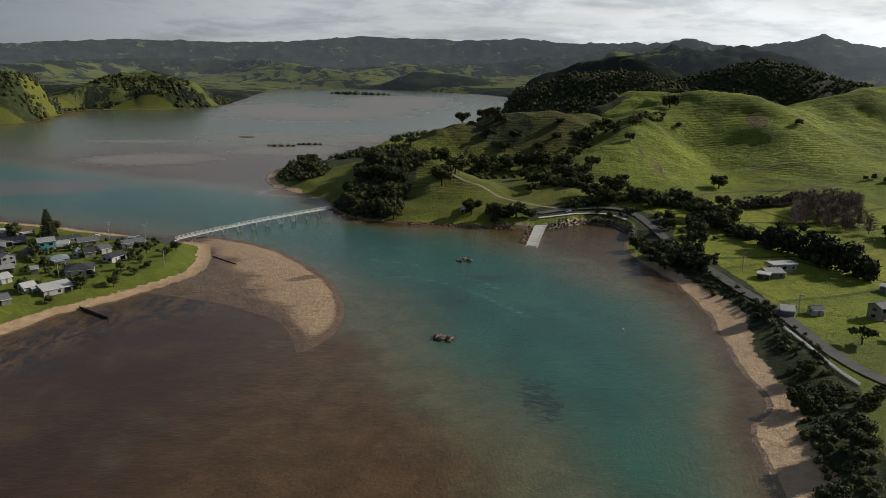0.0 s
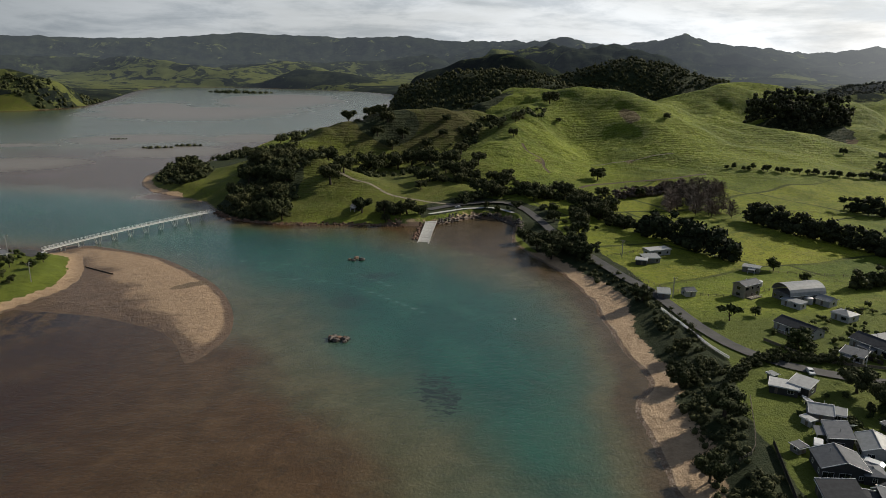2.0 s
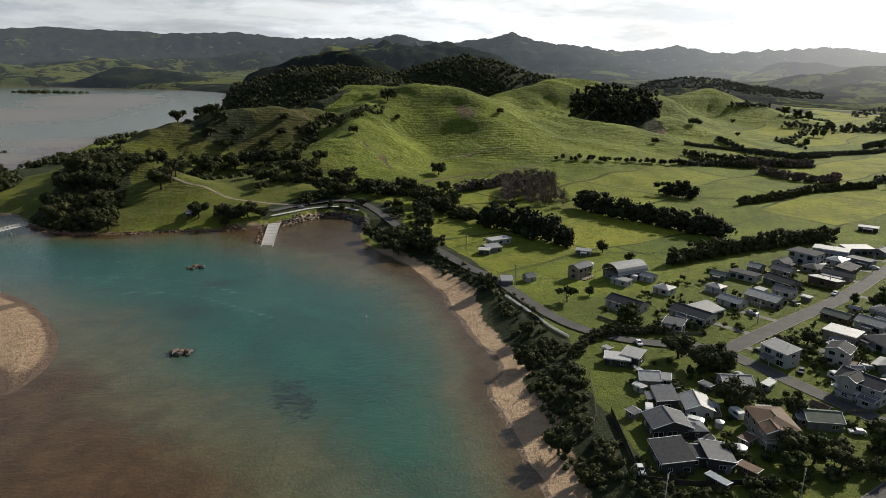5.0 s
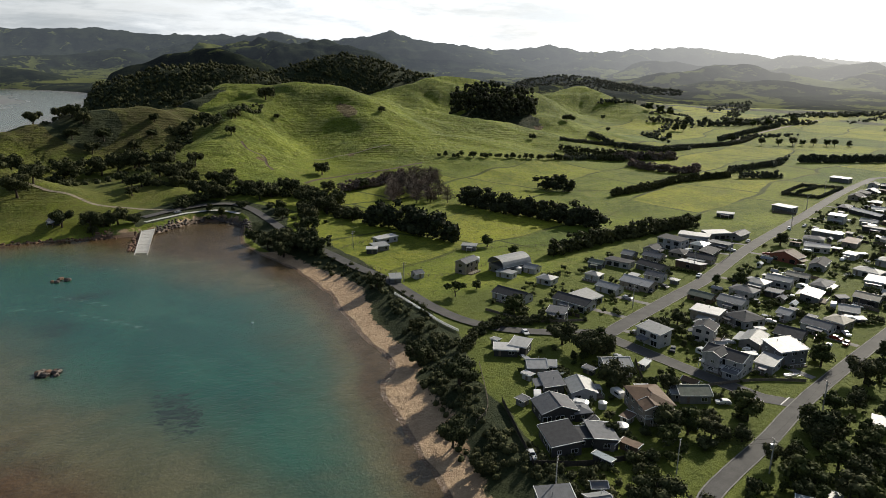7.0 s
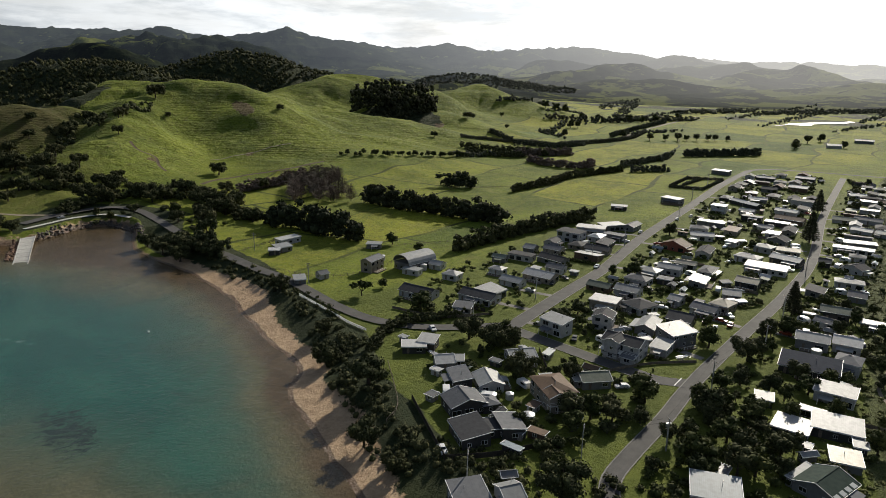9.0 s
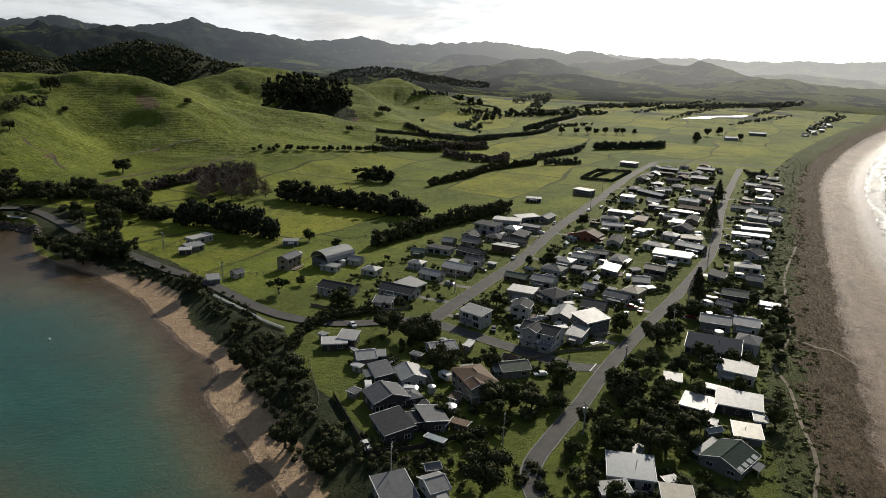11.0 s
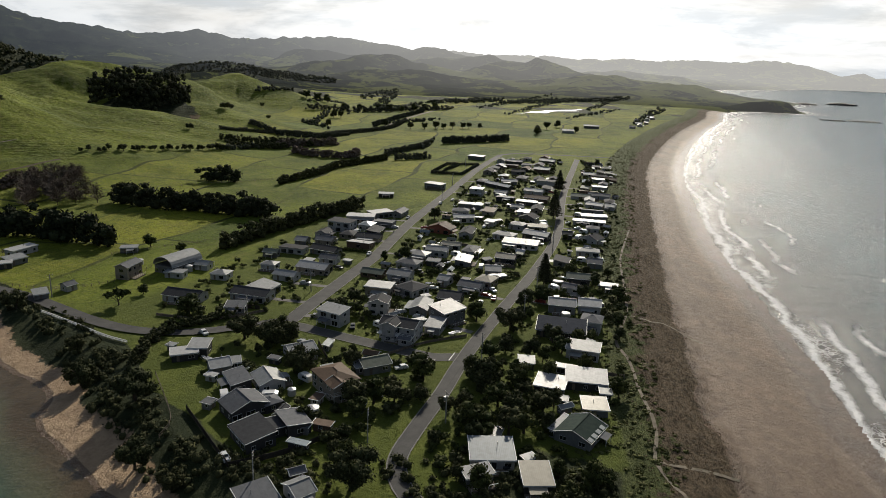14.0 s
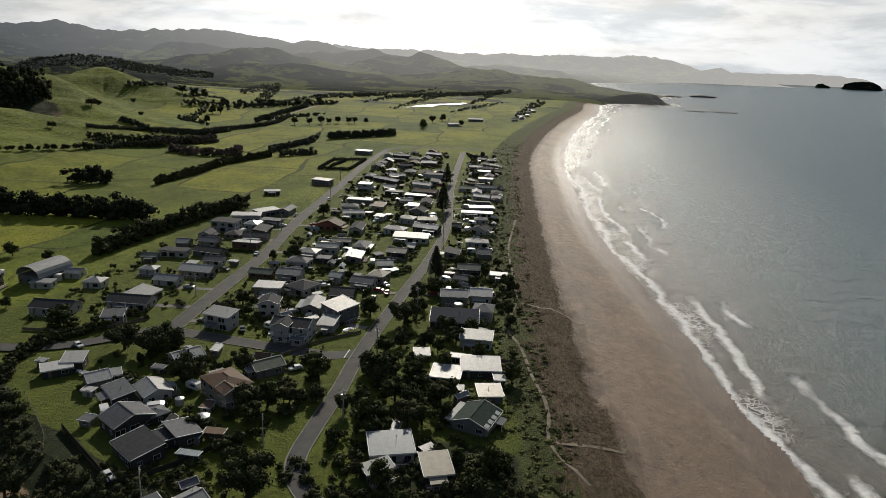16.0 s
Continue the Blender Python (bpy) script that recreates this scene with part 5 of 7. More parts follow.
HOUSES_INLAND_SIDE = [
    (226.1, 193.9, -78, 14.5, 9, 3.2, "g", "white", "cream"),
    (251.1, 208.0, -85, 14.5, 8, 3, "g", "slate", "grey"),
    (240.9, 197.4, -74, 8.7, 7, 3, "g", "grey", "white"),
    (257.4, 228.4, -73, 6.4, 7, 3, "g", "light", "grey"),
    (265.3, 219.7, -76, 9.7, 7, 3, "g", "grey", "cream"),
    (291.9, 230.2, -81, 14.2, 9, 5.5, "f", "slate", "white"),
    (315.5, 235.0, -61, 16.4, 8, 4, "f", "white", "white"),
    (330.6, 232.3, -23, 14.3, 8, 4, "f", "white", "grey"),
    (270.9, 127.8, -61, 7.5, 8, 3, "g", "light", "grey"),
]
HOUSES_BLOCK_MIDDLE = [
    (239.4, 156.9, -78, 10.6, 8, 3.5, "g", "light", "white"),
    (256.0, 163.1, -82, 10.6, 8, 3.5, "h", "grey", "white"),
    (271.4, 167.6, -82, 10.1, 8, 3.2, "h", "light", "white"),
    (281.2, 163.1, -73, 10.9, 7, 4, "g", "light", "white"),
    (265.9, 156.0, -74, 6.6, 5, 3, "f", "grey", "dark"),
    (296.0, 163.4, -73, 9.8, 6, 3, "g", "cream", "white"),
    (322.2, 184.7, -84, 14.2, 9, 3.5, "x", "brown", "rust"),
    (352.6, 187.3, -60, 12.6, 7, 3.5, "g", "white", "white"),
    (367.2, 197.3, -65, 10.5, 8, 3.5, "h", "grey", "white"),
    (387.7, 201.1, -77, 16.0, 6, 3.5, "f", "white", "grey"),
    (428.9, 218.3, -76, 9.6, 8, 5, "f", "white", "white"),
]
HOUSES_BLOCK_FAR = [
    (464.2, 217.8, -107, 24.0, 6, 3, "g", "white", "dark"),
    (484.6, 219.0, -64, 12.5, 6, 3, "g", "white", "grey"),
    (439.5, 204.3, -79, 9.9, 6, 3, "g", "light", "grey"),
    (583.6, 259.2, -79, 15.3, 7, 3, "g", "light", "dark"),
    (609.3, 237.7, -80, 15.2, 8, 3, "g", "light", "dark"),
    (552.9, 219.8, -78, 13.9, 8, 4, "g", "white", "brown"),
    (498.1, 193.5, -80, 14.7, 8, 4.5, "f", "slate", "white"),
    (457.8, 186.8, -86, 14.3, 7, 3.5, "g", "white", "white"),
    (435.1, 175.0, -82, 17.0, 9, 3.5, "g", "brown", "brown"),
    (421.2, 176.7, -81, 14.1, 6, 3, "f", "white", "dark"),
    (402.2, 174.7, -77, 8.8, 6, 3, "g", "light", "white"),
]
HOUSES_BLOCK_BEACH = [
    (377.3, 155.9, -87, 10.3, 9, 3.5, "x", "slate", "grey"),
    (356.3, 153.8, -88, 9.3, 8, 3.5, "h", "light", "white"),
    (359.8, 143.2, -70, 11.5, 8, 3.2, "h", "cream", "cream"),
    (353.9, 170.3, -85, 6.2, 7, 3.2, "f", "light", "white"),
    (331.2, 150.2, -87, 12.0, 8, 3.2, "h", "light", "white"),
    (320.0, 136.0, -76, 18.6, 8, 3.2, "m", "light", "white"),
    (341.9, 136.0, -89, 14.7, 8, 3.5, "g", "white", "dark"),
    (291.1, 130.6, -79, 9.9, 8, 3.5, "g", "cream", "dark"),
]
HOUSES_FRONT_FAR = [
    (524.5, 169.8, -76, 8.2, 6, 3, "g", "white", "grey"),
    (541.2, 165.2, -84, 10.6, 7, 3.5, "f", "white", "grey"),
    (510.0, 155.3, -75, 11.7, 6, 3, "f", "light", "white"),
    (476.1, 144.5, -79, 15.8, 7, 3, "g", "grey", "white"),
    (443.6, 136.8, -88, 11.8, 7, 3, "g", "white", "white"),
    (444.9, 126.7, -87, 7.0, 7, 3, "g", "light", "white"),
    (406.9, 125.6, -65, 16.2, 7, 3.5, "f", "white", "grey"),
    (392.4, 123.7, -73, 19.4, 6, 3, "f", "white", "white"),
    (377.2, 116.4, -73, 7.7, 7, 3, "h", "grey", "white"),
    (353.6, 123.0, -69, 5.7, 7, 3, "g", "slate", "dark"),
    (353.1, 108.4, -105, 10.1, 8, 3.5, "x", "slate", "white"),
]
HOUSES_FRONT_NEAR = [
    (327.4, 102.4, -69, 11.9, 7, 3.2, "h", "light", "white"),
    (311.1, 93.3, -74, 7.3, 8, 3, "g", "grey", "grey"),
    (280.6, 90.8, -71, 10.6, 8, 4, "g", "moss", "dark"),
    (281.3, 77.5, -77, 8.4, 5, 3, "f", "white", "dark"),
    (268.1, 88.9, -88, 8.2, 6, 3, "g", "grey", "white"),
    (244.9, 84.8, -70, 10.8, 9, 4, "g", "light", "grey"),
    (250.9, 75.6, -73, 9.2, 9, 4, "g", "white", "white"),
    (234.0, 69.1, -79, 7.9, 9, 4.5, "h", "grey", "white"),
    (222.2, 76.4, -72, 17.7, 11, 3.2, "m", "navy", "dark"),
    (208.0, 63.3, -77, 11.2, 7, 4, "m", "light", "white"),
]
HOUSES_POINT = [
    (179.5, 63.4, -78, 9.2, 9, 3, "f", "white", "dark"),
    (187.8, 55.4, -69, 12.4, 8.6, 3.3, "m", "white", "dark", ((192.9, 61.4, -78, 11.0, 3.2, 2.7, "f", "white"), (184.2, 48.4, -66, 3.6, 6.4, 2.6, "f", "light"))),
    (174.0, 48.2, -64, 7.4, 7.8, 2.8, "f", "cream", "grey"),
    (158.4, 46.8, -4, 11.3, 10.4, 3.0, "g", "fern", "grey", ((158.6, 52.6, -4, 10.0, 2.4, 2.5, "m", "light"),)),
    (135.8, 61.6, -58, 11.1, 9, 3.2, "m", "steel", "white"),
    (126.4, 60.6, -37, 7.4, 4.4, 2.8, "m", "light", "grey"),
    (132.4, 48.4, -57, 7.2, 8.4, 3, "m", "cream", "dark"),
    (189.6, 75.8, -65, 5.3, 5, 2.6, "m", "white", "dark"),
]
HOUSES_FARM = [
    (193.6, 243.5, 4, 17.3, 11, 4, "a", "light", "grey"),
    (185.7, 235.4, -68, 8.8, 5, 3, "f", "light", "white"),
    (200.3, 235.1, -70, 6.6, 6, 3, "g", "light", "white"),
    (174.9, 251.5, -70, 6.3, 11, 5.5, "x", "grey", "cream"),
    (197.6, 282.2, -45, 8.0, 5, 3, "f", "light", "grey"),
    (169.2, 209.9, -73, 15.2, 9, 3.2, "g", "slate", "white"),
    (184.9, 190.2, -75, 15.6, 9, 3.5, "g", "slate", "white"),
    (191.9, 191.0, 7, 11.4, 9, 3.5, "m", "light", "grey"),
    (171.7, 185.4, -57, 7.6, 6, 2.8, "m", "grey", "grey"),
    (195.7, 219.1, -71, 7.7, 7, 3, "h", "light", "white"),
    (217.6, 212.3, -75, 7.3, 6, 3, "h", "light", "white"),
    (210.9, 196.4, -78, 10.5, 7, 3, "g", "light", "white"),
]
HOUSES_FARM2 = [
    (232.2, 225.5, -69, 7.4, 5, 3, "g", "moss", "grey"),
    (167.2, 317.2, 9, 13.2, 6, 3.5, "f", "white", "white"),
    (151.5, 301.9, -30, 5.9, 5, 3, "f", "white", "dark"),
    (157.4, 304.8, 0, 8.7, 6, 3, "m", "light", "grey"),
    (139.1, 254.9, -22, 5.4, 6, 2.6, "m", "light", "grey"),
    (150.5, 255.1, 0, 5.0, 5, 2.8, "g", "grey", "white"),
    (432.4, 254.8, -91, 14.5, 8, 4, "f", "white", "grey"),
    (583.6, 299.2, -83, 15.1, 9, 4, "f", "white", "grey"),
    (382.4, 263.7, -58, 10.6, 6, 3, "f", "light", "dark"),
    (43.8, 439.1, -48, 13.7, 8, 3, "g", "grey", "grey"),
    (21.5, 447.9, -29, 7.7, 7, 3, "g", "grey", "dark"),
]
HOUSES_FAR = [(1066, 272, 20, 12, 8, 3.5, "g", "white", "white"), (1090, 280, -70, 11, 8, 3.5, "g", "light", "grey"), (1120, 276, 15, 14, 7, 3.5, "f", "white", "cream"), (1177, 289, 10, 14, 8, 4, "g", "white", "white"), (1029, 273, -75, 10, 7, 3, "g", "grey", "white"),
              (977, 318, -70, 22, 9, 4, "g", "light", "grey"), (887, 320, -60, 16, 8, 4, "g", "white", "white"), (1219, 291, 25, 13, 8, 3.5, "h", "white", "cream"), (1150, 300, 15, 12, 8, 3.5, "g", "slate", "white"), (1240, 300, -70, 12, 8, 3.5, "g", "white", "white")]
HOUSES_SPIT = [
    (-162.5, 283.0, 46, 12.3, 8, 3.2, "m", "white", "white"),
    (-173.7, 281.5, 52, 5.8, 7, 3, "g", "white", "white"),
    (-191.4, 293.9, 55, 5.1, 8, 3, "g", "white", "white"),
    (-200.8, 347.0, 34, 8.4, 8, 5.5, "g", "light", "teal"),
    (-194.8, 352.7, 12, 6.2, 7, 3, "g", "white", "white"),
    (-180.2, 336.6, 18, 3.5, 8, 3, "x", "grey", "white"),
    (-174.6, 337.7, 35, 5.6, 9, 3, "g", "slate", "cream"),
    (-170.2, 343.7, 51, 5.8, 8, 3, "g", "grey", "white"),
    (-158.1, 329.2, 64, 9.2, 8, 3, "g", "slate", "white"),
    (-164.5, 308.5, 22, 12.2, 12, 3, "h", "slate", "white"),
    (-206.3, 319.2, 64, 7.7, 9, 5, "x", "grey", "grey"),
    (-184.8, 307.1, 31, 3.6, 5, 3, "g", "light", "grey"),
]
HOUSES_SPIT2 = [
    (-241.6, 377.9, 63, 7.6, 8, 3, "g", "white", "white"),
    (-231.9, 379.5, 53, 10.1, 9, 3, "h", "brown", "cream"),
    (-164.6, 365.6, 18, 4.2, 3, 3, "f", "light", "grey"),
    (-175.3, 267.3, 47, 4.0, 8, 3, "g", "grey", "grey"),
]

SKYLIGHT = plain("milky corrugated sheet", (0.42, 0.44, 0.43), 0.4, 0.4, 0.1)
for rows, group in ((HOUSES_BAY, "houses above the bay"), (HOUSES_BLOCK_NEAR, "houses between the two streets"), (HOUSES_INLAND_SIDE, "houses along the inland road"),
                    (HOUSES_BLOCK_MIDDLE, "houses between the two streets"), (HOUSES_BLOCK_FAR, "houses between the two streets"), (HOUSES_BLOCK_BEACH, "houses between the two streets"),
                    (HOUSES_FRONT_FAR, "houses behind the dunes"), (HOUSES_FRONT_NEAR, "houses behind the dunes"), (HOUSES_POINT, "houses on the point"),
                    (HOUSES_FARM, "farm buildings"), (HOUSES_FARM2, "farm buildings"), (HOUSES_FAR, "houses of the far settlement"), (HOUSES_SPIT, "houses on the spit"), (HOUSES_SPIT2, "houses on the spit")):
    for row in rows:
        house = build_house(*row[:9], group, *row[9:])
        if row[7] == "fern":
            for u0 in (-5.2, -2.6, 0.0, 2.6):
                bm = bmesh.new()
                slab(bm, [(u0, -5.1, 2.76), (u0 + 1.7, -5.1, 2.76), (u0 + 1.7, -3.9, 3.17), (u0, -3.9, 3.17)], 0.05)
                part("skylight", bm, SKYLIGHT, house, "milky roof sheet")
# small sheds behind the houses
for x, y, r_ in SITES[:90:2]:
    for _ in range(12):
        a = dice.uniform(0, 6.28)
        q, w = x + math.cos(a) * (r_ + 3.2), y + math.sin(a) * (r_ + 3.2)
        if all(math.hypot(q - c, w - d) > f * 0.85 + 2.2 for c, d, f in SITES) and all(np.hypot(l[:, 0] - q, l[:, 1] - w).min() > 6.5 for l in ROAD_LINES):
            build_house(q, w, dice.choice((-78, 12, -30)), dice.uniform(3.0, 5.0), dice.uniform(2.4, 3.6), 2.2, dice.choice("fmg"), dice.choice(("white", "light", "light", "grey")), dice.choice(("white", "grey", "grey", "dark")), "garden sheds")
            break

# ---- trees ----
SPIT_TREES = [(-135, 349, 6), (-136, 338, 5), (-143, 294, 6), (-154, 287, 7), (-176, 284, 6), (-160, 273, 4), (-137, 316, 4), (-139, 307, 4), (-155, 349, 5), (-216, 383, 8), (-234, 376, 9), (-166, 352, 5), (-150, 330, 5), (-186, 318, 6), (-198, 333, 7)]
for x, y, h in SPIT_TREES:
    plant("round", x, y, h, 1.1, "dark round tree on the grassy spit", "trees on the spit")
BAY_TREES = [(109, 184, 9), (107, 156, 10), (90, 134, 8), (89, 120, 6), (119, 202, 6), (129, 253, 8), (112, 368, 9), (117, 353, 10), (123, 337, 10), (126, 321, 8), (126, 433, 7),
             (139, 396, 8), (155, 401, 9), (167, 410, 10)]
for x, y, h in BAY_TREES:
    plant("broad", x, y, h * 0.95, 0.95, group="trees along the bay")
GARDEN_TREES = [(174, 87, 6), (188, 88, 6), (181, 74, 6), (206, 70, 6), (218, 69, 5), (168, 80, 6), (160, 66, 7), (152, 60, 7), (165, 60, 6), (175, 73, 6), (147, 70, 6), (143, 67, 5), (139, 105, 7), (146, 97, 6), (152, 92, 5), (198, 78, 6), (196, 86, 5), (108, 83, 10), (163, 98, 8), (147, 132, 9), (155, 164, 9), (155, 153, 9), (162, 151, 7), (143, 102, 7), (134, 101, 6), (108, 158, 8), (146, 73, 8), (171, 83, 8),
                (149, 63, 7), (161, 72, 7), (215, 93, 9), (213, 76, 6), (249, 94, 7), (270, 70, 6), (266, 172, 6), (347, 204, 7), (191, 153, 6)]
for x, y, h in GARDEN_TREES + [(205, 156, 6), (215, 107, 7), (164, 228, 4), (159, 196, 8), (209, 282, 6), (210, 262, 5)]:
    plant("broad" if h > 8 else "round", x, y, h * (1.0 if h > 8 else 1.15), 1.0 if h > 8 else 1.1, "dense dark evergreen tree among the houses" if h > 8 else "", "garden trees")
HILL_TREES = [(93, 613, 7), (109, 623, 6), (114, 564, 8), (110, 515, 9), (113, 470, 8), (122, 461, 7), (143, 451, 7), (169, 473, 7), (174, 446, 8), (196, 459, 7), (183, 415, 8), (94, 523, 8), (77, 495, 8), (223, 458, 7), (138, 501, 6), (142, 362, 7), (150, 380, 8), (174, 372, 7), (173, 422, 10), (179, 411, 10), (168, 397, 10), (163, 425, 9), (115, 639, 6), (142, 672, 6), (160, 690, 6), (137, 628, 7), (160, 650, 6), (25, 648, 9), (45, 662, 8), (232, 693, 11), (41, 566, 14), (62, 573, 12), (74, 576, 12), (86, 574, 12), (100, 538, 10), (101, 504, 12), (132, 490, 8), (166, 590, 6), (228, 652, 4),
              (326, 623, 5), (215, 515, 9), (169, 461, 9), (120, 526, 8), (5, 490, 12), (5, 577, 12), (15, 506, 10), (143, 464, 8), (152, 455, 8), (107, 470, 9), (116, 463, 8), (38, 434, 8)]
for x, y, h in HILL_TREES + [(24, 442, 8), (52, 430, 8), (43, 430, 7), (590, 640, 7), (612, 655, 6), (470, 560, 5), (160, 620, 7), (185, 640, 7), (178, 628, 6)]:
    plant("broad", x, y, h * 1.35, 0.95, "broad dark tree standing on the grassy hillside", "hillside trees")
for x, y, h in ((395, 147, 18), (271, 103, 14), (482, 177, 16), (-209, 365, 18)):
    plant("norfolk", x, y, h, 1.2)
for outline, count, low, high in (([(-70, 458), (-72, 536), (-40, 590), (0, 560), (-16, 501), (-26, 415), (-49, 424)], 24, 10, 15), ([(-135, 570), (-146, 650), (-118, 690), (-96, 590)], 9, 8, 11),
                                  ([(-100, 745), (-40, 850), (5, 950), (10, 900), (-60, 740)], 8, 7, 10), ([(40, 640), (62, 690), (95, 630), (100, 545), (70, 590)], 9, 10, 14), ([(108, 375), (104, 340), (123, 319), (135, 329), (133, 363)], 7, 8, 11), ([(8, 436), (60, 432), (62, 424), (12, 424)], 8, 5, 8), ([(60, 470), (110, 478), (150, 470), (110, 520), (70, 530)], 10, 6, 10)):
    poly = np.array(outline, float)
    lo, hi = poly.min(0), poly.max(0)
    while count > 0:
        x, y = grown.uniform(lo[0], hi[0]), grown.uniform(lo[1], hi[1])
        if inside(np.array([x]), np.array([y]), poly)[0] and height(x, y) > 0.8:
            plant("broad", x, y, grown.uniform(low, high), 0.95, "big dark round-headed tree on the headland", "headland trees")
            count -= 1
for x, y, h in ((871, 758, 15), (885, 748, 16), (901, 741, 14), (883, 692, 13), (905, 678, 12), (934, 661, 13), (950, 652, 14), (969, 640, 12), (1010, 642, 14), (1040, 640, 13), (1075, 639, 14), (793, 641, 13), (801, 634, 11), (696, 572, 11), (760, 528, 12),
                (772, 759, 8), (686, 664, 7), (760, 488, 10), (776, 476, 10), (789, 467, 11), (798, 460, 9), (809, 453, 10), (822, 444, 10), (829, 439, 9), (845, 430, 8), (829, 341, 11), (850, 348, 12), (908, 359, 11), (945, 358, 12), (897, 313, 10)):
    plant("round", x, y, h, 1.0, "tall dark pine standing in the far paddocks", "paddock pines")
for k in range(70):
    u, v = grown.random(), grown.uniform(-1, 1)
    plant("bare", 232 + 36 * u + 20 * v, 395 + 68 * u - 9 * v, grown.uniform(7, 12), 1.6, group="stand of bare poplars")
plant("cabbage", 151, 225, 7, 1.2)



def clear_of(x, y, gap):
    """Whether a place is off the roads and houses."""
    if any(math.hypot(x - a, y - b) < r * 0.8 + gap for a, b, r in SITES):
        return False
    return all(np.hypot(l[:, 0] - x, l[:, 1] - y).min() > 4.5 + gap for l in ROAD_LINES)


def scatter(count, outline, low, high, group, gap=0.6, tall=0.12, massed=""):
    """Shrubs and small trees off the roads and houses; massed: as one mass of bushes too many to count."""
    heap = []
    poly = np.array(outline, float)
    x0, y0, x1, y1 = *poly.min(0), *poly.max(0)
    made = tries = 0
    while made < count and tries < count * 40:
        tries += 1
        x, y = grown.uniform(x0, x1), grown.uniform(y0, y1)
        h = grown.uniform(low, high)
        if inside(np.array([x]), np.array([y]), poly)[0] and clear_of(x, y, gap + h * 0.2):
            if massed and grown.random() > tall:
                z = height(x, y)
                heap += [(x + grown.uniform(-0.4, 0.4) * h, y + grown.uniform(-0.4, 0.4) * h, z + h * grown.uniform(0.2, 0.55), h * grown.uniform(0.25, 0.42)) for _ in range(4)]
            elif grown.random() < tall:
                plant("round", x, y, h * 1.9, 0.9, group=group)
            else:
                plant("shrub", x, y, h, grown.uniform(0.8, 1.3), group=group)
            made += 1
    if heap:
        tagged(new("bushes", foliage("bushes", heap, 40, low * 0.13, LEAF_GREEN, count, 1, 0.9)), massed, "bushes", kind="stuff")


FILL = [(build, poly, count) for build, poly, count in (
    ("house", [(192, 114), (232, 168), (600, 278), (640, 234), (293, 125)], 26), ("house", [(185, 184), (230, 224), (330, 248), (345, 224), (240, 192)], 9),
    ("house", [(262, 82), (262, 96), (640, 212), (640, 186), (400, 112)], 16), ("house", [(-232, 262), (-228, 380), (-160, 375), (-140, 330), (-160, 285)], 12),
    ("shed", [(192, 114), (232, 168), (600, 278), (640, 234), (293, 125)], 26), ("shed", [(262, 82), (262, 96), (640, 212), (640, 186), (400, 112)], 14), ("shed", [(112, 100), (135, 165), (165, 156), (178, 108), (130, 98)], 8))]
LOTS = []
for build, poly, count in FILL:
    poly = np.array(poly, float)
    lo, hi = poly.min(0), poly.max(0)
    made = tries = 0
    while made < count and tries < 3000:
        tries += 1
        x, y = grown.uniform(lo[0], hi[0]), grown.uniform(lo[1], hi[1])
        L, W = (grown.uniform(9, 15), grown.uniform(6.5, 8.5)) if build == "house" else (grown.uniform(3, 6), grown.uniform(2.4, 3.4))
        half = 0.5 * math.hypot(L, W)
        if not inside(np.array([x]), np.array([y]), poly)[0] or not clear_of(x, y, half * 0.75 + 0.6):
            continue
        rc = grown.choice(("light", "grey", "grey", "slate", "slate", "brown", "steel", "moss"))
        build_house(x, y, (15 if x > 0 else 35) + grown.choice((0, 0, 90)) + grown.uniform(-4, 4), L, W, grown.choice((2.5, 2.7, 3.0, 3.2)) if build == "house" else 2.3, grown.choice("gghmf") if build == "house" else grown.choice("gmf"), rc,
                    grown.choice(("white", "white", "cream", "grey", "dark", "brown")), "houses of the settlement" if build == "house" else "garden sheds")
        LOTS.append((x, y, half, build))
        made += 1


scatter(95, [(100, 90), (135, 170), (165, 158), (180, 100), (130, 92)], 1.5, 4.0, "shrubs above the bay")
scatter(150, [(262, 84), (262, 98), (640, 214), (640, 186), (400, 112)], 1.5, 4.5, "trees behind the beach", 0.2, 0.18, "dark bushes massed round the beach houses")
scatter(170, [(180, 112), (232, 170), (600, 278), (640, 234), (293, 122)], 1.4, 3.8, "trees between the streets", 0.1, 0.12, "dark garden bushes massed between the houses")
scatter(85, [(165, 105), (182, 160), (265, 190), (290, 118)], 1.3, 3.4, "shrubs between the streets")
scatter(130, [(290, 120), (265, 190), (560, 275), (600, 225)], 1.5, 4.0, "shrubs between the streets", 0.3, massed="dark bushes massed between the farther houses")
scatter(90, [(108, 45), (135, 82), (290, 110), (300, 75), (180, 42), (130, 30)], 1.8, 4.4, "shrubs behind the dunes", 0.3, 0.4)
scatter(60, [(108, 45), (130, 80), (178, 86), (180, 70), (150, 45), (130, 30)], 2.0, 3.6, "trees on the point", 0.2, 0.35, "dark bushes massed on the point")
scatter(90, [(150, 50), (185, 88), (290, 110), (300, 72), (200, 45)], 1.0, 2.6, "shrubs behind the dunes", 0.1, 0.05, "low dark bushes behind the dunes")
scatter(110, [(165, 105), (182, 160), (265, 190), (290, 118)], 0.9, 2.0, "shrubs between the streets", 0.05, 0.03, "low garden bushes along the lot lines")
scatter(70, [(300, 75), (290, 110), (560, 190), (560, 160)], 1.2, 3.0, "shrubs behind the dunes", 0.2, massed="dark bushes round the farther beach houses")
scatter(75, [(160, 215), (250, 240), (300, 235), (250, 195), (190, 172), (150, 185)], 1.3, 3.6, "shrubs round the farmyards", 0.4, massed="dark bushes round the farmyards")
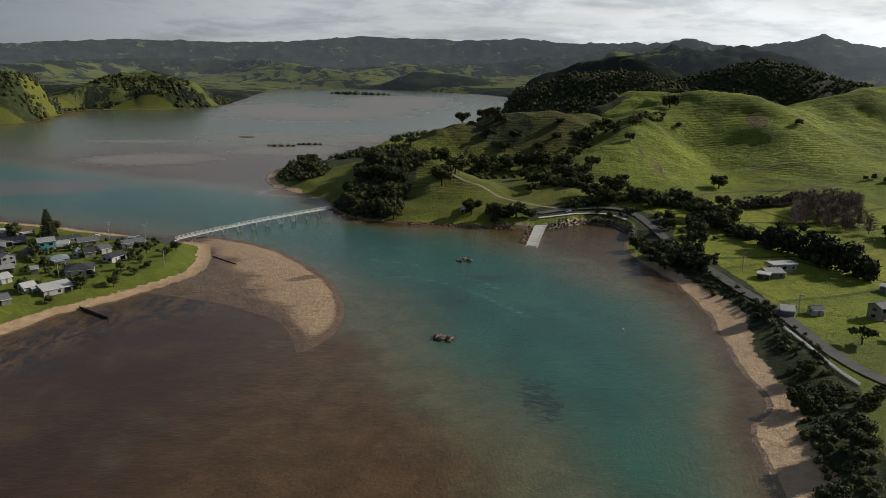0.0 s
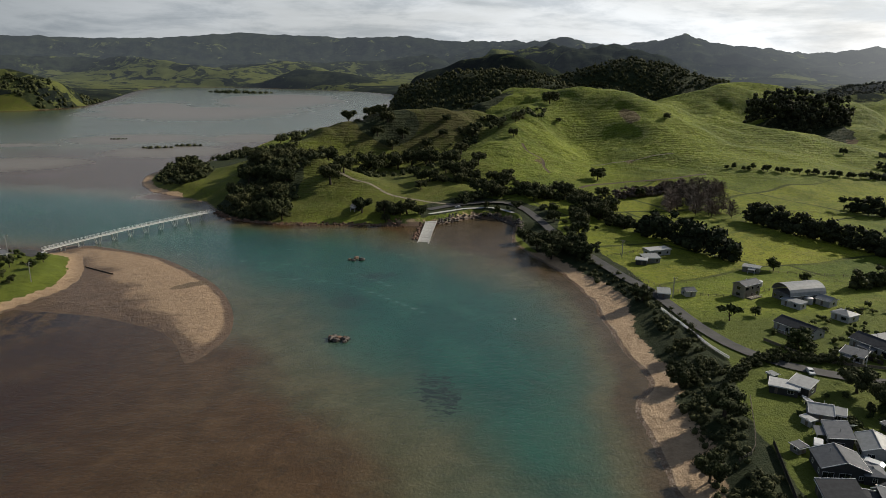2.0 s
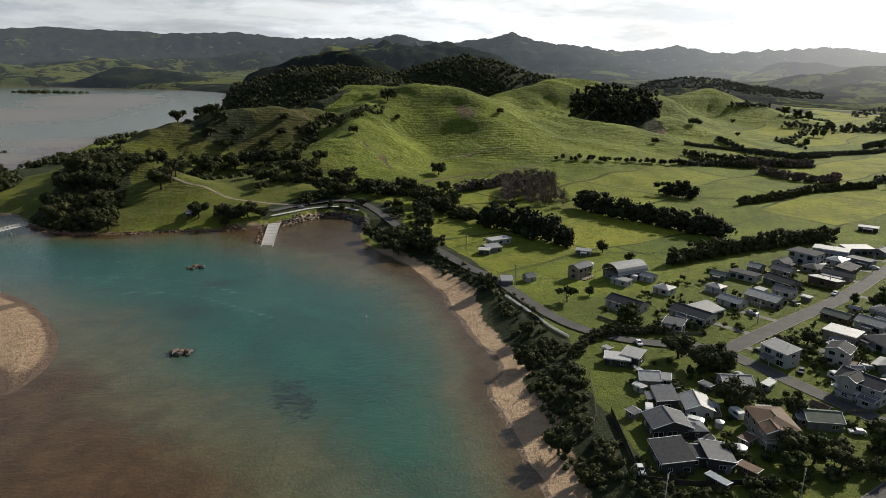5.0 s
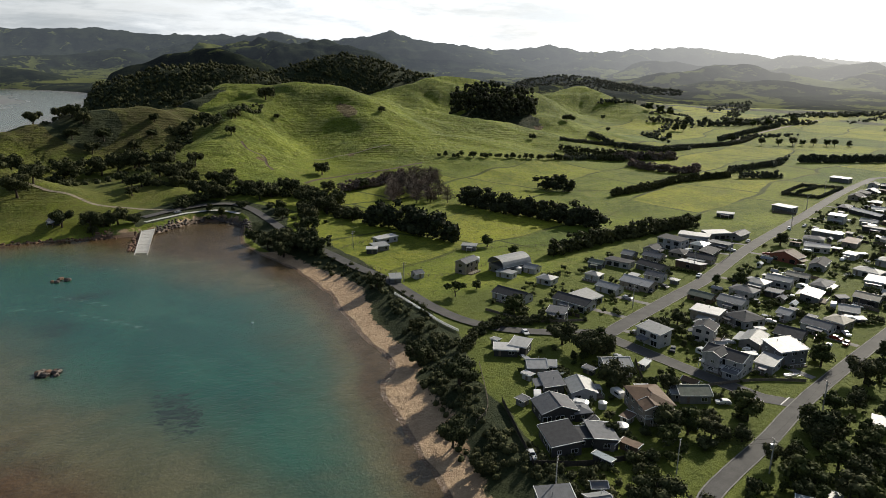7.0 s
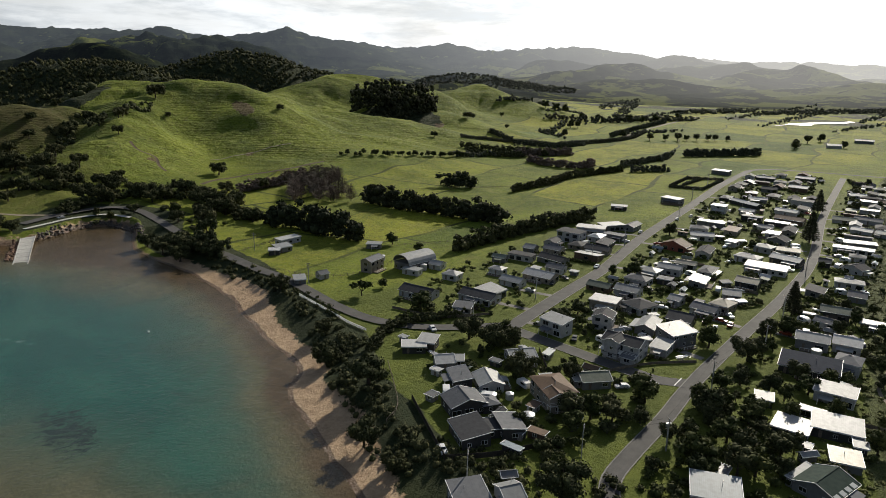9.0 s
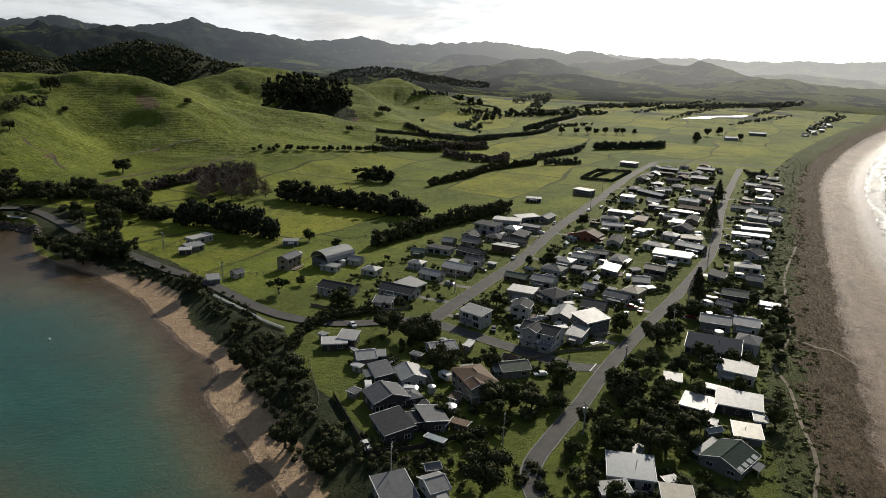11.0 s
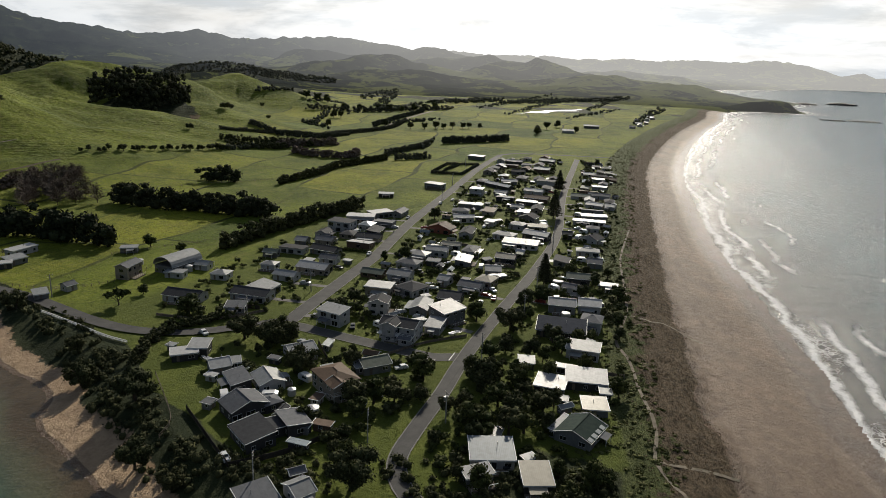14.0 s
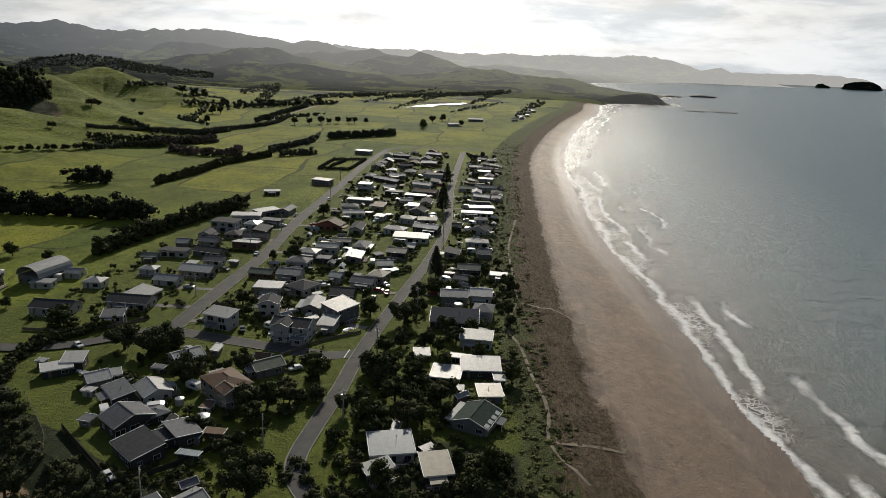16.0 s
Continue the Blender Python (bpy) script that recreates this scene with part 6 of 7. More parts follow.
scatter(80, [(-225, 262), (-228, 380), (-150, 375), (-132, 330), (-155, 280)], 1.5, 4.5, "shrubs on the spit", 0.4, 0.25, "dark bushes among the houses on the spit")
scatter(40, [(60, 440), (110, 450), (190, 420), (165, 380), (130, 345), (128, 430)], 2.0, 4.5, "shrubs at the foot of the hill", 0.4, 0.3)


def belt(name, line, tall, wide, label, mat, seed, step=0.25, leaves=60, kind="", core=1, size=None):
    """A hedge or tree belt along a line, as one mass of clumps."""
    r = np.random.RandomState(seed)
    pts = curve_through(line, 3.0)
    seg = np.r_[0, np.cumsum(np.linalg.norm(np.diff(pts, axis=0), axis=1))]
    n = max(3, int(seg[-1] / (tall * (step if tall < 7 else 0.19 if pts[0, 0] < 760 else 0.5))))
    lobes = []
    for s in np.linspace(0, seg[-1], n):
        x, y = np.interp(s, seg, pts[:, 0]), np.interp(s, seg, pts[:, 1])
        crest = r.uniform(0.72, 1.15)
        for lvl in (0.2, 0.42, 0.64, 0.84):
            dx, dy = r.uniform(-1, 1, 2) * wide * 0.4
            rad = tall * r.uniform(0.12, 0.30) * (1.25 if lvl < 0.5 else 1)
            lobes.append((x + dx, y + dy, height(x + dx, y + dy) + tall * lvl * crest * r.uniform(0.85, 1.08), rad))
    # belts beyond 480 m take the leaf copy with haze in its colour
    if pts[0, 0] > 480 and mat != LEAF_BARE:
        mat = LEAF_HAZED
    ob = new(name, foliage(name, lobes, leaves, size or tall * 0.07, mat, seed, core))
    return tagged(ob, label, "hedge", kind=kind)


for k, (line, tall, wide, mat, label) in enumerate((
        ([(259, 379), (269, 341), (279, 309), (289, 281)], 12, 7, LEAF_PINE, "tall dark conifer shelterbelt between paddocks"),
        ([(180, 361), (190, 334), (197, 301)], 14, 11, LEAF_PINE, "thick dark macrocarpa windbreak beside the farmhouse"),
        ([(228, 252), (260, 256), (306, 258), (342, 256)], 8, 7, LEAF_DARK, "dense dark hedge behind the houses"),
        ([(369, 348), (415, 353), (459, 363), (520, 360)], 6, 4, LEAF_DARK, "clipped dark hedge across the paddocks"),
        ([(539, 373), (629, 382)], 6, 4, LEAF_DARK, "straight dark hedge across the paddocks"),
        ([(661, 381), (740, 339)], 8, 4, LEAF_PINE, "long even row of dark conifers"),
        ([(342, 394), (353, 377)], 11, 9, LEAF_PINE, "dark clump of conifers in a paddock"),
        ([(498, 549), (578, 537), (610, 502)], 4, 3, LEAF_DARK, "low scrubby hedge below the hills"),
        ([(618, 509), (737, 508), (843, 549)], 5, 4, LEAF_DARK, "ragged hedge along a farm track"),
        ([(461, 499), (500, 463)], 6, 6, LEAF_DARK, "ragged dark trees by a stream"),
        ([(500, 470), (560, 450)], 8, 8, LEAF_BARE, "brown leafless willows by a stream"),
        ([(820, 711), (880, 676), (950, 649)], 10, 10, LEAF_PINE, "far row of tall dark pines"),
        ([(965, 659), (1091, 616)], 9, 10, LEAF_PINE, "far row of tall dark pines"),
        ([(168, 382), (180, 376), (168, 404)], 6, 5, LEAF_DARK, "dark trees round a farm plot"),
        ([(486, 290), (534, 303)], 2.6, 1.2, LEAF_DARK, "low dark clipped hedge round a garden plot"),
        ([(534, 303), (550, 280)], 2.6, 1.2, LEAF_DARK, "low dark clipped hedge round a garden plot"),
        ([(550, 280), (495, 267)], 2.6, 1.2, LEAF_DARK, "low dark clipped hedge round a garden plot"),
        ([(495, 267), (486, 290)], 2.6, 1.2, LEAF_DARK, "low dark clipped hedge round a garden plot"),
        ([(500, 287), (535, 292)], 2.6, 1.2, LEAF_DARK, "low dark clipped hedge round a garden plot"),
        ([(575, 583), (568, 545), (570, 523), (591, 493), (641, 501)], 6, 5, LEAF_DARK, "ragged dark hedge along a farm stream"),
        ([(747, 537), (800, 556), (884, 583), (1004, 619)], 6, 5, LEAF_DARK, "ragged dark hedge beside the far road"),
        ([(492, 445), (486, 420), (502, 391), (524, 395)], 7, 7, LEAF_BARE, "brown leafless willows across the paddocks"),
        ([(525, 352), (543, 343), (556, 336)], 6, 5, LEAF_DARK, "short row of dark trees in a paddock"),
        ([(476, 524), (499, 506), (526, 485), (528, 455)], 6, 6, LEAF_DARK, "dark trees along a stream below the hill"),
        ([(205, 455), (240, 462), (262, 470)], 7, 7, LEAF_BARE, "brown leafless trees at the foot of the hill"),
        ([(130, 345), (128, 330), (132, 318)], 7, 9, LEAF_DARK, "dark thicket above the beach"),
        ([(121, 176), (137, 188), (152, 188), (166, 182)], 3.5, 5, LEAF_DARK, "tall dark hedge along the bay road"),
        ([(90, 452), (130, 466), (175, 448)], 6, 8, LEAF_DARK, "dark thicket below the hill track"))):
    belt("hedge", line, tall, wide, label, mat, 30 + k)
for k in range(26):
    u = k / 25
    x, y = np.interp(u, [0, 0.5, 1], [322, 385, 446]), np.interp(u, [0, 0.5, 1], [506, 491, 484])
    plant("round", x + grown.uniform(-2, 2), y + grown.uniform(-3, 3), grown.uniform(4, 6.5), 1.0, "small dark tree in a row below the hill", "trees below the hill")


def wood(name, spots, rad, leaves, mat, label, seed, size=None, tall=0.0):
    """A mass of tree tops that nobody could count."""
    r = np.random.RandomState(seed)
    lobes = []
    for cx, cy, a, b, turn, count in spots:
        c, s = math.cos(radians(turn)), math.sin(radians(turn))
        for _ in range(count):
            q, w = math.sqrt(r.rand()), r.uniform(0, 6.28)
            u, v = q * math.cos(w) * a, q * math.sin(w) * b
            x, y = cx + u * c - v * s, cy + u * s + v * c
            z = height(x, y)
            if z > 0.5:
                k = rad * r.uniform(0.6, 1.25)
                lobes.append((x, y, z + k * 0.3 + tall * r.rand() ** 1.5, k * (1.0 if tall == 0 else 0.8)))
    ob = new(name, foliage(name, lobes, leaves, size or rad * 0.22, mat, seed, 1, 1.0))
    return tagged(ob, label, "trees", kind="stuff")


wood("woodland", [(228, 1105, 215, 105, -25, 1900), (515, 1177, 185, 125, -30, 1900)], 3.6, 18, LEAF_DARK, "dark native bush covering the hills behind", 51, None, 5.0)
wood("pine_wood", [(534, 716, 56, 44, -20, 700)], 4.2, 26, LEAF_PINE, "dense dark pine plantation on a grassy knob", 52, None, 30.0)
wood("headland_bush", [(-45, 470, 26, 46, -10, 240), (-30, 560, 34, 44, 10, 200), (-118, 620, 22, 58, 12, 190), (-60, 740, 60, 26, 40, 160), (25, 412, 24, 10, 0, 40), (60, 590, 50, 12, 10, 40), (0, 850, 26, 70, -20, 110), (20, 560, 24, 16, 0, 30)], 3.3, 42, LEAF_DARK,
     "dark coastal bush over the low headland", 53, None, 3.0)
wood("shore_scrub", [(10, 900, 70, 120, 20, 120), (95, 745, 120, 26, 20, 90), (-790, 1330, 60, 90, 0, 160), (-560, 1570, 200, 40, 0, 340), (-740, 1240, 60, 60, 0, 140), (-690, 1420, 60, 90, 0, 160), (-470, 1700, 60, 120, 20, 160)], 5.0, 24, LEAF_DARK, "dark scrub along the lagoon shore", 54)
wood("valley_trees", [(470, 482, 38, 3, -8, 60), (615, 500, 36, 4, 0, 60), (850, 538, 56, 4, -10, 70), (930, 760, 80, 5, 14, 70), (983, 662, 60, 4, -20, 40), (1200, 830, 260, 14, 30, 150), (640, 388, 40, 3, 22, 46),
                      (1050, 700, 220, 10, 12, 110), (1450, 640, 300, 12, 8, 130), (1300, 540, 240, 8, 10, 90), (1250, 400, 160, 8, 0, 60), (1500, 470, 220, 8, 10, 80), (760, 640, 90, 6, 30, 60), (1350, 950, 200, 30, 25, 120),
                      (1200, 300, 120, 10, 8, 60), (1400, 330, 160, 14, 8, 80), (700, 600, 60, 5, 60, 40)], 2.8, 16, LEAF_HAZED, "scattered rows of trees across the far valley", 55, None, 3.0)
wood("far_bush", [(1330, 1440, 150, 120, -44, 1000), (1450, 1300, 110, 110, -46, 700), (1180, 1420, 90, 40, -40, 200), (760, 1120, 110, 28, -33, 260), (1000, 1090, 80, 26, -38, 160), (860, 800, 50, 8, -30, 60), (1320, 700, 120, 30, -10, 260), (1480, 590, 160, 34, -14, 340), (1680, 520, 120, 30, -10, 220), (-780, 1420, 60, 20, 0, 60)], 3.8, 12, LEAF_HAZED, "far dark bush in the hill gullies", 56, None, 5.0)
wood("bank_scrub", [(96, 135, 7, 22, -12, 40), (106, 160, 9, 18, -25, 45), (120, 195, 9, 18, -20, 45), (128, 225, 6, 26, -8, 46), (131, 268, 5, 24, 0, 34), (100, 118, 6, 14, 0, 40), (126, 300, 5, 20, 0, 24), (112, 175, 7, 20, -30, 34), (104, 100, 9, 14, 0, 60), (118, 62, 8, 22, -10, 90), (130, 40, 12, 16, 0, 110)], 1.25, 70, LEAF_DARK,
     "dark scrub on the bank above the beach", 57)
wood("gully_scrub", [(120, 600, 46, 12, 60, 46), (150, 640, 40, 12, 30, 40), (200, 655, 26, 10, 40, 24), (65, 545, 50, 12, 10, 30), (110, 500, 40, 14, -10, 40), (160, 478, 30, 10, -15, 30)], 2.6, 40, LEAF_DARK,
     "dark scrub in the hillside gullies", 58)


def tufts(name, count, seed, low, high, rads, mat, label):
    """Dune grass: small bent blades in bunches on the seaward bank."""
    r = np.random.RandomState(seed)
    X, Y = r.uniform(110, 760, count * 14), r.uniform(-20, 240, count * 14)
    keep = r.rand(len(X)) < np.clip(160 / np.hypot(X, Y), 0.1, 1)
    X, Y = X[keep], Y[keep]
    sea = -signed(X, Y, OCEAN) - dune_edge(X)
    ok = (sea > low) & (sea < high) & (ripple(X, Y, 26, 21) > -0.35)
    lobes = [(x, y, height(x, y) + 0.02, r.uniform(*rads)) for x, y in zip(X[ok][:count], Y[ok][:count])]
    ob = new(name, foliage(name, lobes, 26, rads[1] * 0.20, mat, seed, 1, 0.38))
    return tagged(ob, label, "scrub", kind="stuff")


tufts("dune_grass", 3500, 61, 1, 24, (0.15, 0.40), LEAF_DRY, "brown grass clumps on the seaward dune bank")
tufts("dune_scrub", 2400, 62, 14, 42, (0.4, 1.3), LEAF_DUNE, "low green wind-clipped scrub on the dunes")

# ---- the shore ----


def footbridge():
    a, b, z = Vector((-146, 379, 3.4)), Vector((-71, 460, 4.6)), 0.0
    n = 11
    d = (b - a)
    turn = math.degrees(math.atan2(d.y, d.x))
    length = math.hypot(d.x, d.y)
    root = thing("footbridge", a.x, a.y, 0, turn, "long pale footbridge on splayed trestles over the channel", "bridge")

    def top(u):
        return 3.2 + 1.3 * u + 0.9 * math.sin(math.pi * u)
    bm = bmesh.new()
    for k in range(n * 2):
        u0, u1 = k / (n * 2), (k + 1) / (n * 2)
        slab(bm, [(u0 * length, -1.0, top(u0)), (u1 * length, -1.0, top(u1)), (u1 * length, 1.0, top(u1)), (u0 * length, 1.0, top(u0))], 0.22)
    part("deck", bm, MAT_CONCRETE, root)
    for s in (-1.0, 1.0):
        bm = bmesh.new()
        for k in range(n * 2):
            u0, u1 = k / (n * 2), (k + 1) / (n * 2)
            for h in (0.55, 1.1):
                beam(bm, (u0 * length, s, top(u0) + h), (u1 * length, s, top(u1) + h), 0.10)
            beam(bm, (u0 * length, s, top(u0)), (u0 * length, s, top(u0) + 1.1), 0.10)
            beam(bm, (u0 * length, s, top(u0) - 0.3), (u1 * length, s, top(u1) - 0.3), 0.35)
        part("railing", bm, MAT_TRIM, root)
    for k in range(1, n):
        u = k / n
        bm = bmesh.new()
        for s in (-0.8, 0.8):
            for q in (-1, 1):
                beam(bm, (u * length + q * 0.25, s, -1.5), (u * length + q * 1.9, s, top(u) - 0.25), 0.32)
        beam(bm, (u * length, -1.2, top(u) - 0.35), (u * length, 1.2, top(u) - 0.35), 0.3)
        beam(bm, (u * length - 1.0, -0.8, 1.3), (u * length - 1.0, 0.8, 1.3), 0.2)
        part("trestle", bm, MAT_CONCRETE, root)


footbridge()


def boat_ramp():
    root = thing("boat_ramp", 60, 400, 0, 0, "pale concrete boat ramp running down into the water", "ramp")
    bm = bmesh.new()
    top, toe = [(63.8, 424), (70.6, 423)], [(51.2, 375.8), (56.9, 372.7)]
    for k in range(8):
        bm = bmesh.new()
        u, w = k / 8, (k + 0.96) / 8
        q = [[Vector(top[i]).lerp(Vector(toe[i]), m) for i in (0, 1)] for m in (u, w)]
        z0, z1 = 2.4 - 2.6 * u, 2.4 - 2.6 * w
        slab(bm, [(q[0][0].x - 60, q[0][0].y - 400, z0), (q[0][1].x - 60, q[0][1].y - 400, z0), (q[1][1].x - 60, q[1][1].y - 400, z1), (q[1][0].x - 60, q[1][0].y - 400, z1)], 0.5)
        part("ramp_slab", bm, MAT_CONCRETE, root)
    for a, b in zip(top, toe):
        bm = bmesh.new()
        beam(bm, (a[0] - 60, a[1] - 400, 2.5), (b[0] - 60, b[1] - 400, -0.1), 0.35)
        part("kerb", bm, MAT_CONCRETE, root)


boat_ramp()
ribbon("pavement", [(66, 427), (80, 434), (92, 440), (106, 441), (114, 437), (121, 424)], 2.4, MAT_CONCRETE, 0.45, 3.0, "pale concrete path along the sea wall", "path")


def rubble(name, line, count, rad, spread, mat, label, seed):
    """A bank of loose boulders, too many to count."""
    r = np.random.RandomState(seed)
    pts = curve_through(line, 2.0)
    V, T, base = [], [], 0
    iv, it = ICO[1]
    for k in range(count):
        p = pts[r.randint(len(pts))] + r.uniform(-1, 1, 2) * spread
        s = rad * r.uniform(0.5, 1.4)
        V.append(iv * s * (0.75 + 0.45 * r.rand(len(iv), 1)) * (1, 1, 0.75) + (p[0], p[1], max(height(p[0], p[1]), 0.0) + s * 0.25))
        T.append(it + base)
        base += len(iv)
    ob = sheet(name, np.concatenate(V), np.concatenate(T), mat)
    ob.data.polygons.foreach_set("use_smooth", np.zeros(len(ob.data.polygons), bool))
    return tagged(ob, label, "rocks", kind="stuff")


rubble("riprap", [(72, 421), (92, 433), (108, 434), (116, 420), (118, 400), (114, 380)], 300, 0.8, 1.8, MAT_ROCK, "grey boulders piled along the sea wall", 71)
rubble("shore_rocks", [(46, 420), (11, 429), (-26, 435), (-56, 451), (-72, 476)], 330, 0.7, 3.0, MAT_RED_ROCK, "reddish rocks along the foot of the headland", 72)
rubble("ramp_rocks", [(60, 418), (56, 400), (51, 386)], 90, 0.8, 2.0, MAT_RED_ROCK, "reddish rocks beside the ramp", 73)
for cx, cy, size, count in ((3.5, 241, 1.9, 13), (14, 346, 2.3, 4)):
    root = thing("rock_outcrop", cx, cy, 0, 0, "brown barnacled rocks standing out of the channel", "rocks", "rock outcrops")
    r = np.random.RandomState(int(cx) + 40)
    for k in range(count):
        a, d = r.uniform(0, 6.28), math.sqrt(r.rand()) * size * 1.8
        s = size * r.uniform(0.35, 0.75)
        part("rock", boulder(100 + k + int(cy)), MAT_ROCK if k % 3 else MAT_RED_ROCK, root, at=pose(math.cos(a) * d, math.sin(a) * d * 0.9, s * 0.2, 0, 0, r.uniform(0, 360)) @ Matrix.Diagonal((s, s * 1.2, s, 1)))
for (ax, ay), (bx, by) in (((-117, 351), (-101, 337)), ((-148, 273), (-131, 261))):
    root = thing("groyne", ax, ay, 0, math.degrees(math.atan2(by - ay, bx - ax)), "dark timber groyne running down the sand", "groyne", "groynes")
    L = math.hypot(bx - ax, by - ay)
    bm = bmesh.new()
    for k in range(3):
        box(bm, 0, L, -0.10, 0.10, 0.0 + 0.34 * k, 0.32 + 0.34 * k)
    part("plank", bm, MAT_DARKWOOD, root)
    for k in range(9):
        bm = bmesh.new()
        beam(bm, (L * k / 8, 0.2, -0.5), (L * k / 8, 0.2, 1.3), 0.28, 6)
        part("post", bm, MAT_DARKWOOD, root)
root = thing("buoy", 73.6, 251, 0, 0, "small white mooring buoy floating in the channel", "buoy")
bm = bmesh.new()
bmesh.ops.create_uvsphere(bm, u_segments=12, v_segments=8, radius=0.5)
part("float", bm, MAT_PORCELAIN, root)
bm = bmesh.new()
beam(bm, (0, 0, 0.4), (0, 0, 0.75), 0.12, 6)
part("ring", bm, MAT_STEEL, root)
for cx, cy, rad in ((-257, 951, 6), (-188, 849, 10), (-157, 868, 9), (-300, 2320, 26), (-255, 2270, 34), (-180, 2240, 22)):
    lob = [(cx + dx * rad, cy + dy * rad, 0.2, rad * s) for dx, dy, s in ((0, 0, 0.45), (0.8, 0.1, 0.35), (-0.8, -0.1, 0.38), (1.5, 0, 0.22), (-1.5, 0.1, 0.25))]
    tagged(new("mangrove_islet", foliage("mangrove_islet", lob, 90, rad * 0.07, LEAF_DARK, int(rad) + 5, 2, 0.7)), "dark mangrove islet standing on a mud bank", "islet", "mangrove islets")

# ---- along the roads ----


def utility_pole(x, y, turn, transformer=False):
    root = thing("utility_pole", x, y, None, turn, "concrete power pole with wooden crossarms" + (" and a transformer" if transformer else ""), "pole", "power poles")
    bm = bmesh.new()
    v = box(bm, -0.16, 0.16, -0.13, 0.13, -0.5, 9.2, 0.04)
    part("pole", bm, MAT_CONCRETE, root)
    for z, w in ((8.8, 1.2), (7.9, 0.9)):
        bm = bmesh.new()
        box(bm, -w, w, -0.20, -0.10, z, z + 0.12)
        arm = part("crossarm", bm, MAT_TIMBER, root)
        for k in (-0.9, -0.4, 0.4, 0.9):
            bm = bmesh.new()
            beam(bm, (k * w, -0.15, z + 0.12), (k * w, -0.15, z + 0.32), 0.10, 6)
            part("insulator", bm, MAT_PORCELAIN, arm)
    if transformer:
        bm = bmesh.new()
        box(bm, 0.2, 0.9, -0.35, 0.35, 6.6, 7.6)
        part("transformer", bm, MAT_STEEL, root)
    return Vector((x, y, height(x, y) + 8.95))


def cable(a, b, sag=0.7):
    bm = bmesh.new()
    pts = [a.lerp(b, k / 8) - Vector((0, 0, sag * 4 * (k / 8) * (1 - k / 8))) for k in range(9)]
    for p, q in zip(pts, pts[1:]):
        beam(bm, p, q, 0.03, 3)
    tagged(new("power_cable", as_mesh("power_cable", bm, MAT_RUBBER)), "thin dark power cable strung between poles", "cable", "power cables")


heads = [utility_pole(x, y, a, tr) for x, y, a, tr in ((96.3, 101.2, 40, False), (125.7, 91.3, 35, False), (145.0, 79.7, 60, True), (186.6, 90.2, 75, False), (228.8, 93.8, 78, False), (265.3, 103.8, 76, False), (330, 122, 72, False), (400, 150, 70, False))]
for a, b in zip(heads, heads[1:]):
    for side in (-0.9, 0.9):
        cable(a + Vector((0, side, 0)), b + Vector((0, side, 0)))
heads = [utility_pole(x, y, a) for x, y, a in ((146.9, 314.3, 0), (142, 252.4, 0), (168, 176, 40), (204.8, 177.7, 80), (268.4, 198.2, 75), (305, 205, 72), (384.5, 221, 72), (450, 250, 70), (520, 277, 70))]
for a, b in zip(heads, heads[1:]):
    cable(a, b)
for x, y in ((-180, 372), (-160, 372), (-170, 300), (-130, 320), (-205, 290)):
    utility_pole(x, y, 30)


def fence(line, tall, label, mat, gap=2.4, boards=True, rails=2):
    pts = curve_through(line, 2.0)
    seg = np.r_[0, np.cumsum(np.linalg.norm(np.diff(pts, axis=0), axis=1))]
    n = max(2, int(seg[-1] / gap))
    spots = [(np.interp(s, seg, pts[:, 0]), np.interp(s, seg, pts[:, 1])) for s in np.linspace(0, seg[-1], n + 1)]
    root = thing("fence", *spots[0], 0, 0, label, "fence")
    ox, oy = spots[0]
    bm = bmesh.new()
    beam(bm, (0, 0, -0.3), (0, 0, tall + 0.05), 0.14)
    post = as_mesh("post", bm, mat)
    P = [Vector((x - ox, y - oy, height(x, y))) for x, y in spots]
    for p in P:
        part("post", post, None, root, at=Matrix.Translation(p))
    for a, b in zip(P, P[1:]):
        if boards:
            bm = bmesh.new()
            d = (b - a).normalized()
            slab(bm, [(a.x, a.y, a.z + tall), (b.x, b.y, b.z + tall), (b.x + d.y * 0.05, b.y - d.x * 0.05, b.z + tall), (a.x + d.y * 0.05, a.y - d.x * 0.05, a.z + tall)], tall - 0.06)
            part("panel", bm, mat, root)
        else:
            for i in range(rails):
                h = tall * (i + 1) / rails - 0.08
                bm = bmesh.new()
                beam(bm, a + Vector((0, 0, h)), b + Vector((0, 0, h)), 0.26 if mat == MAT_TRIM else 0.09 if rails < 3 else 0.05)
                part("rail", bm, mat, root)


PARKED = []
MAT_DRIVE = plain("weathered grey concrete", (0.20, 0.19, 0.175), 0.85, 0.25, 0.3, 0.8, 0.01)
fence([(112, 141.8), (98.8, 111.9)], 1.6, "dark stained board fence round the lawn", MAT_DARKWOOD)
fence([(99.1, 111.6), (110.7, 104.6), (126.9, 99.7)], 1.6, "dark stained board fence beside the verge", MAT_DARKWOOD)
fence([(120.9, 165.6), (106.5, 141.2), (99.3, 136.8)], 1.2, "grey post and rail fence above the bank", MAT_TIMBER, 2.2, False, 3)
fence([(130.5, 240), (130.2, 219), (129.6, 203), (130.5, 192)], 1.1, "white timber guard rail along the bay road", MAT_TRIM, 2.2, False, 2)
fence([(139.8, 316), (163.6, 324.6), (180.1, 329.3)], 1.2, "post and wire farm fence", MAT_TIMBER, 3.0, False, 3)
fence([(137.3, 284.8), (144.7, 264.9), (152.5, 255.3), (166, 250.2), (188.2, 254.7)], 1.2, "post and wire farm fence", MAT_TIMBER, 3.0, False, 3)
fence([(300, 400), (360, 372), (420, 345)], 1.2, "post and wire fence between paddocks", MAT_TIMBER, 5.0, False, 3)
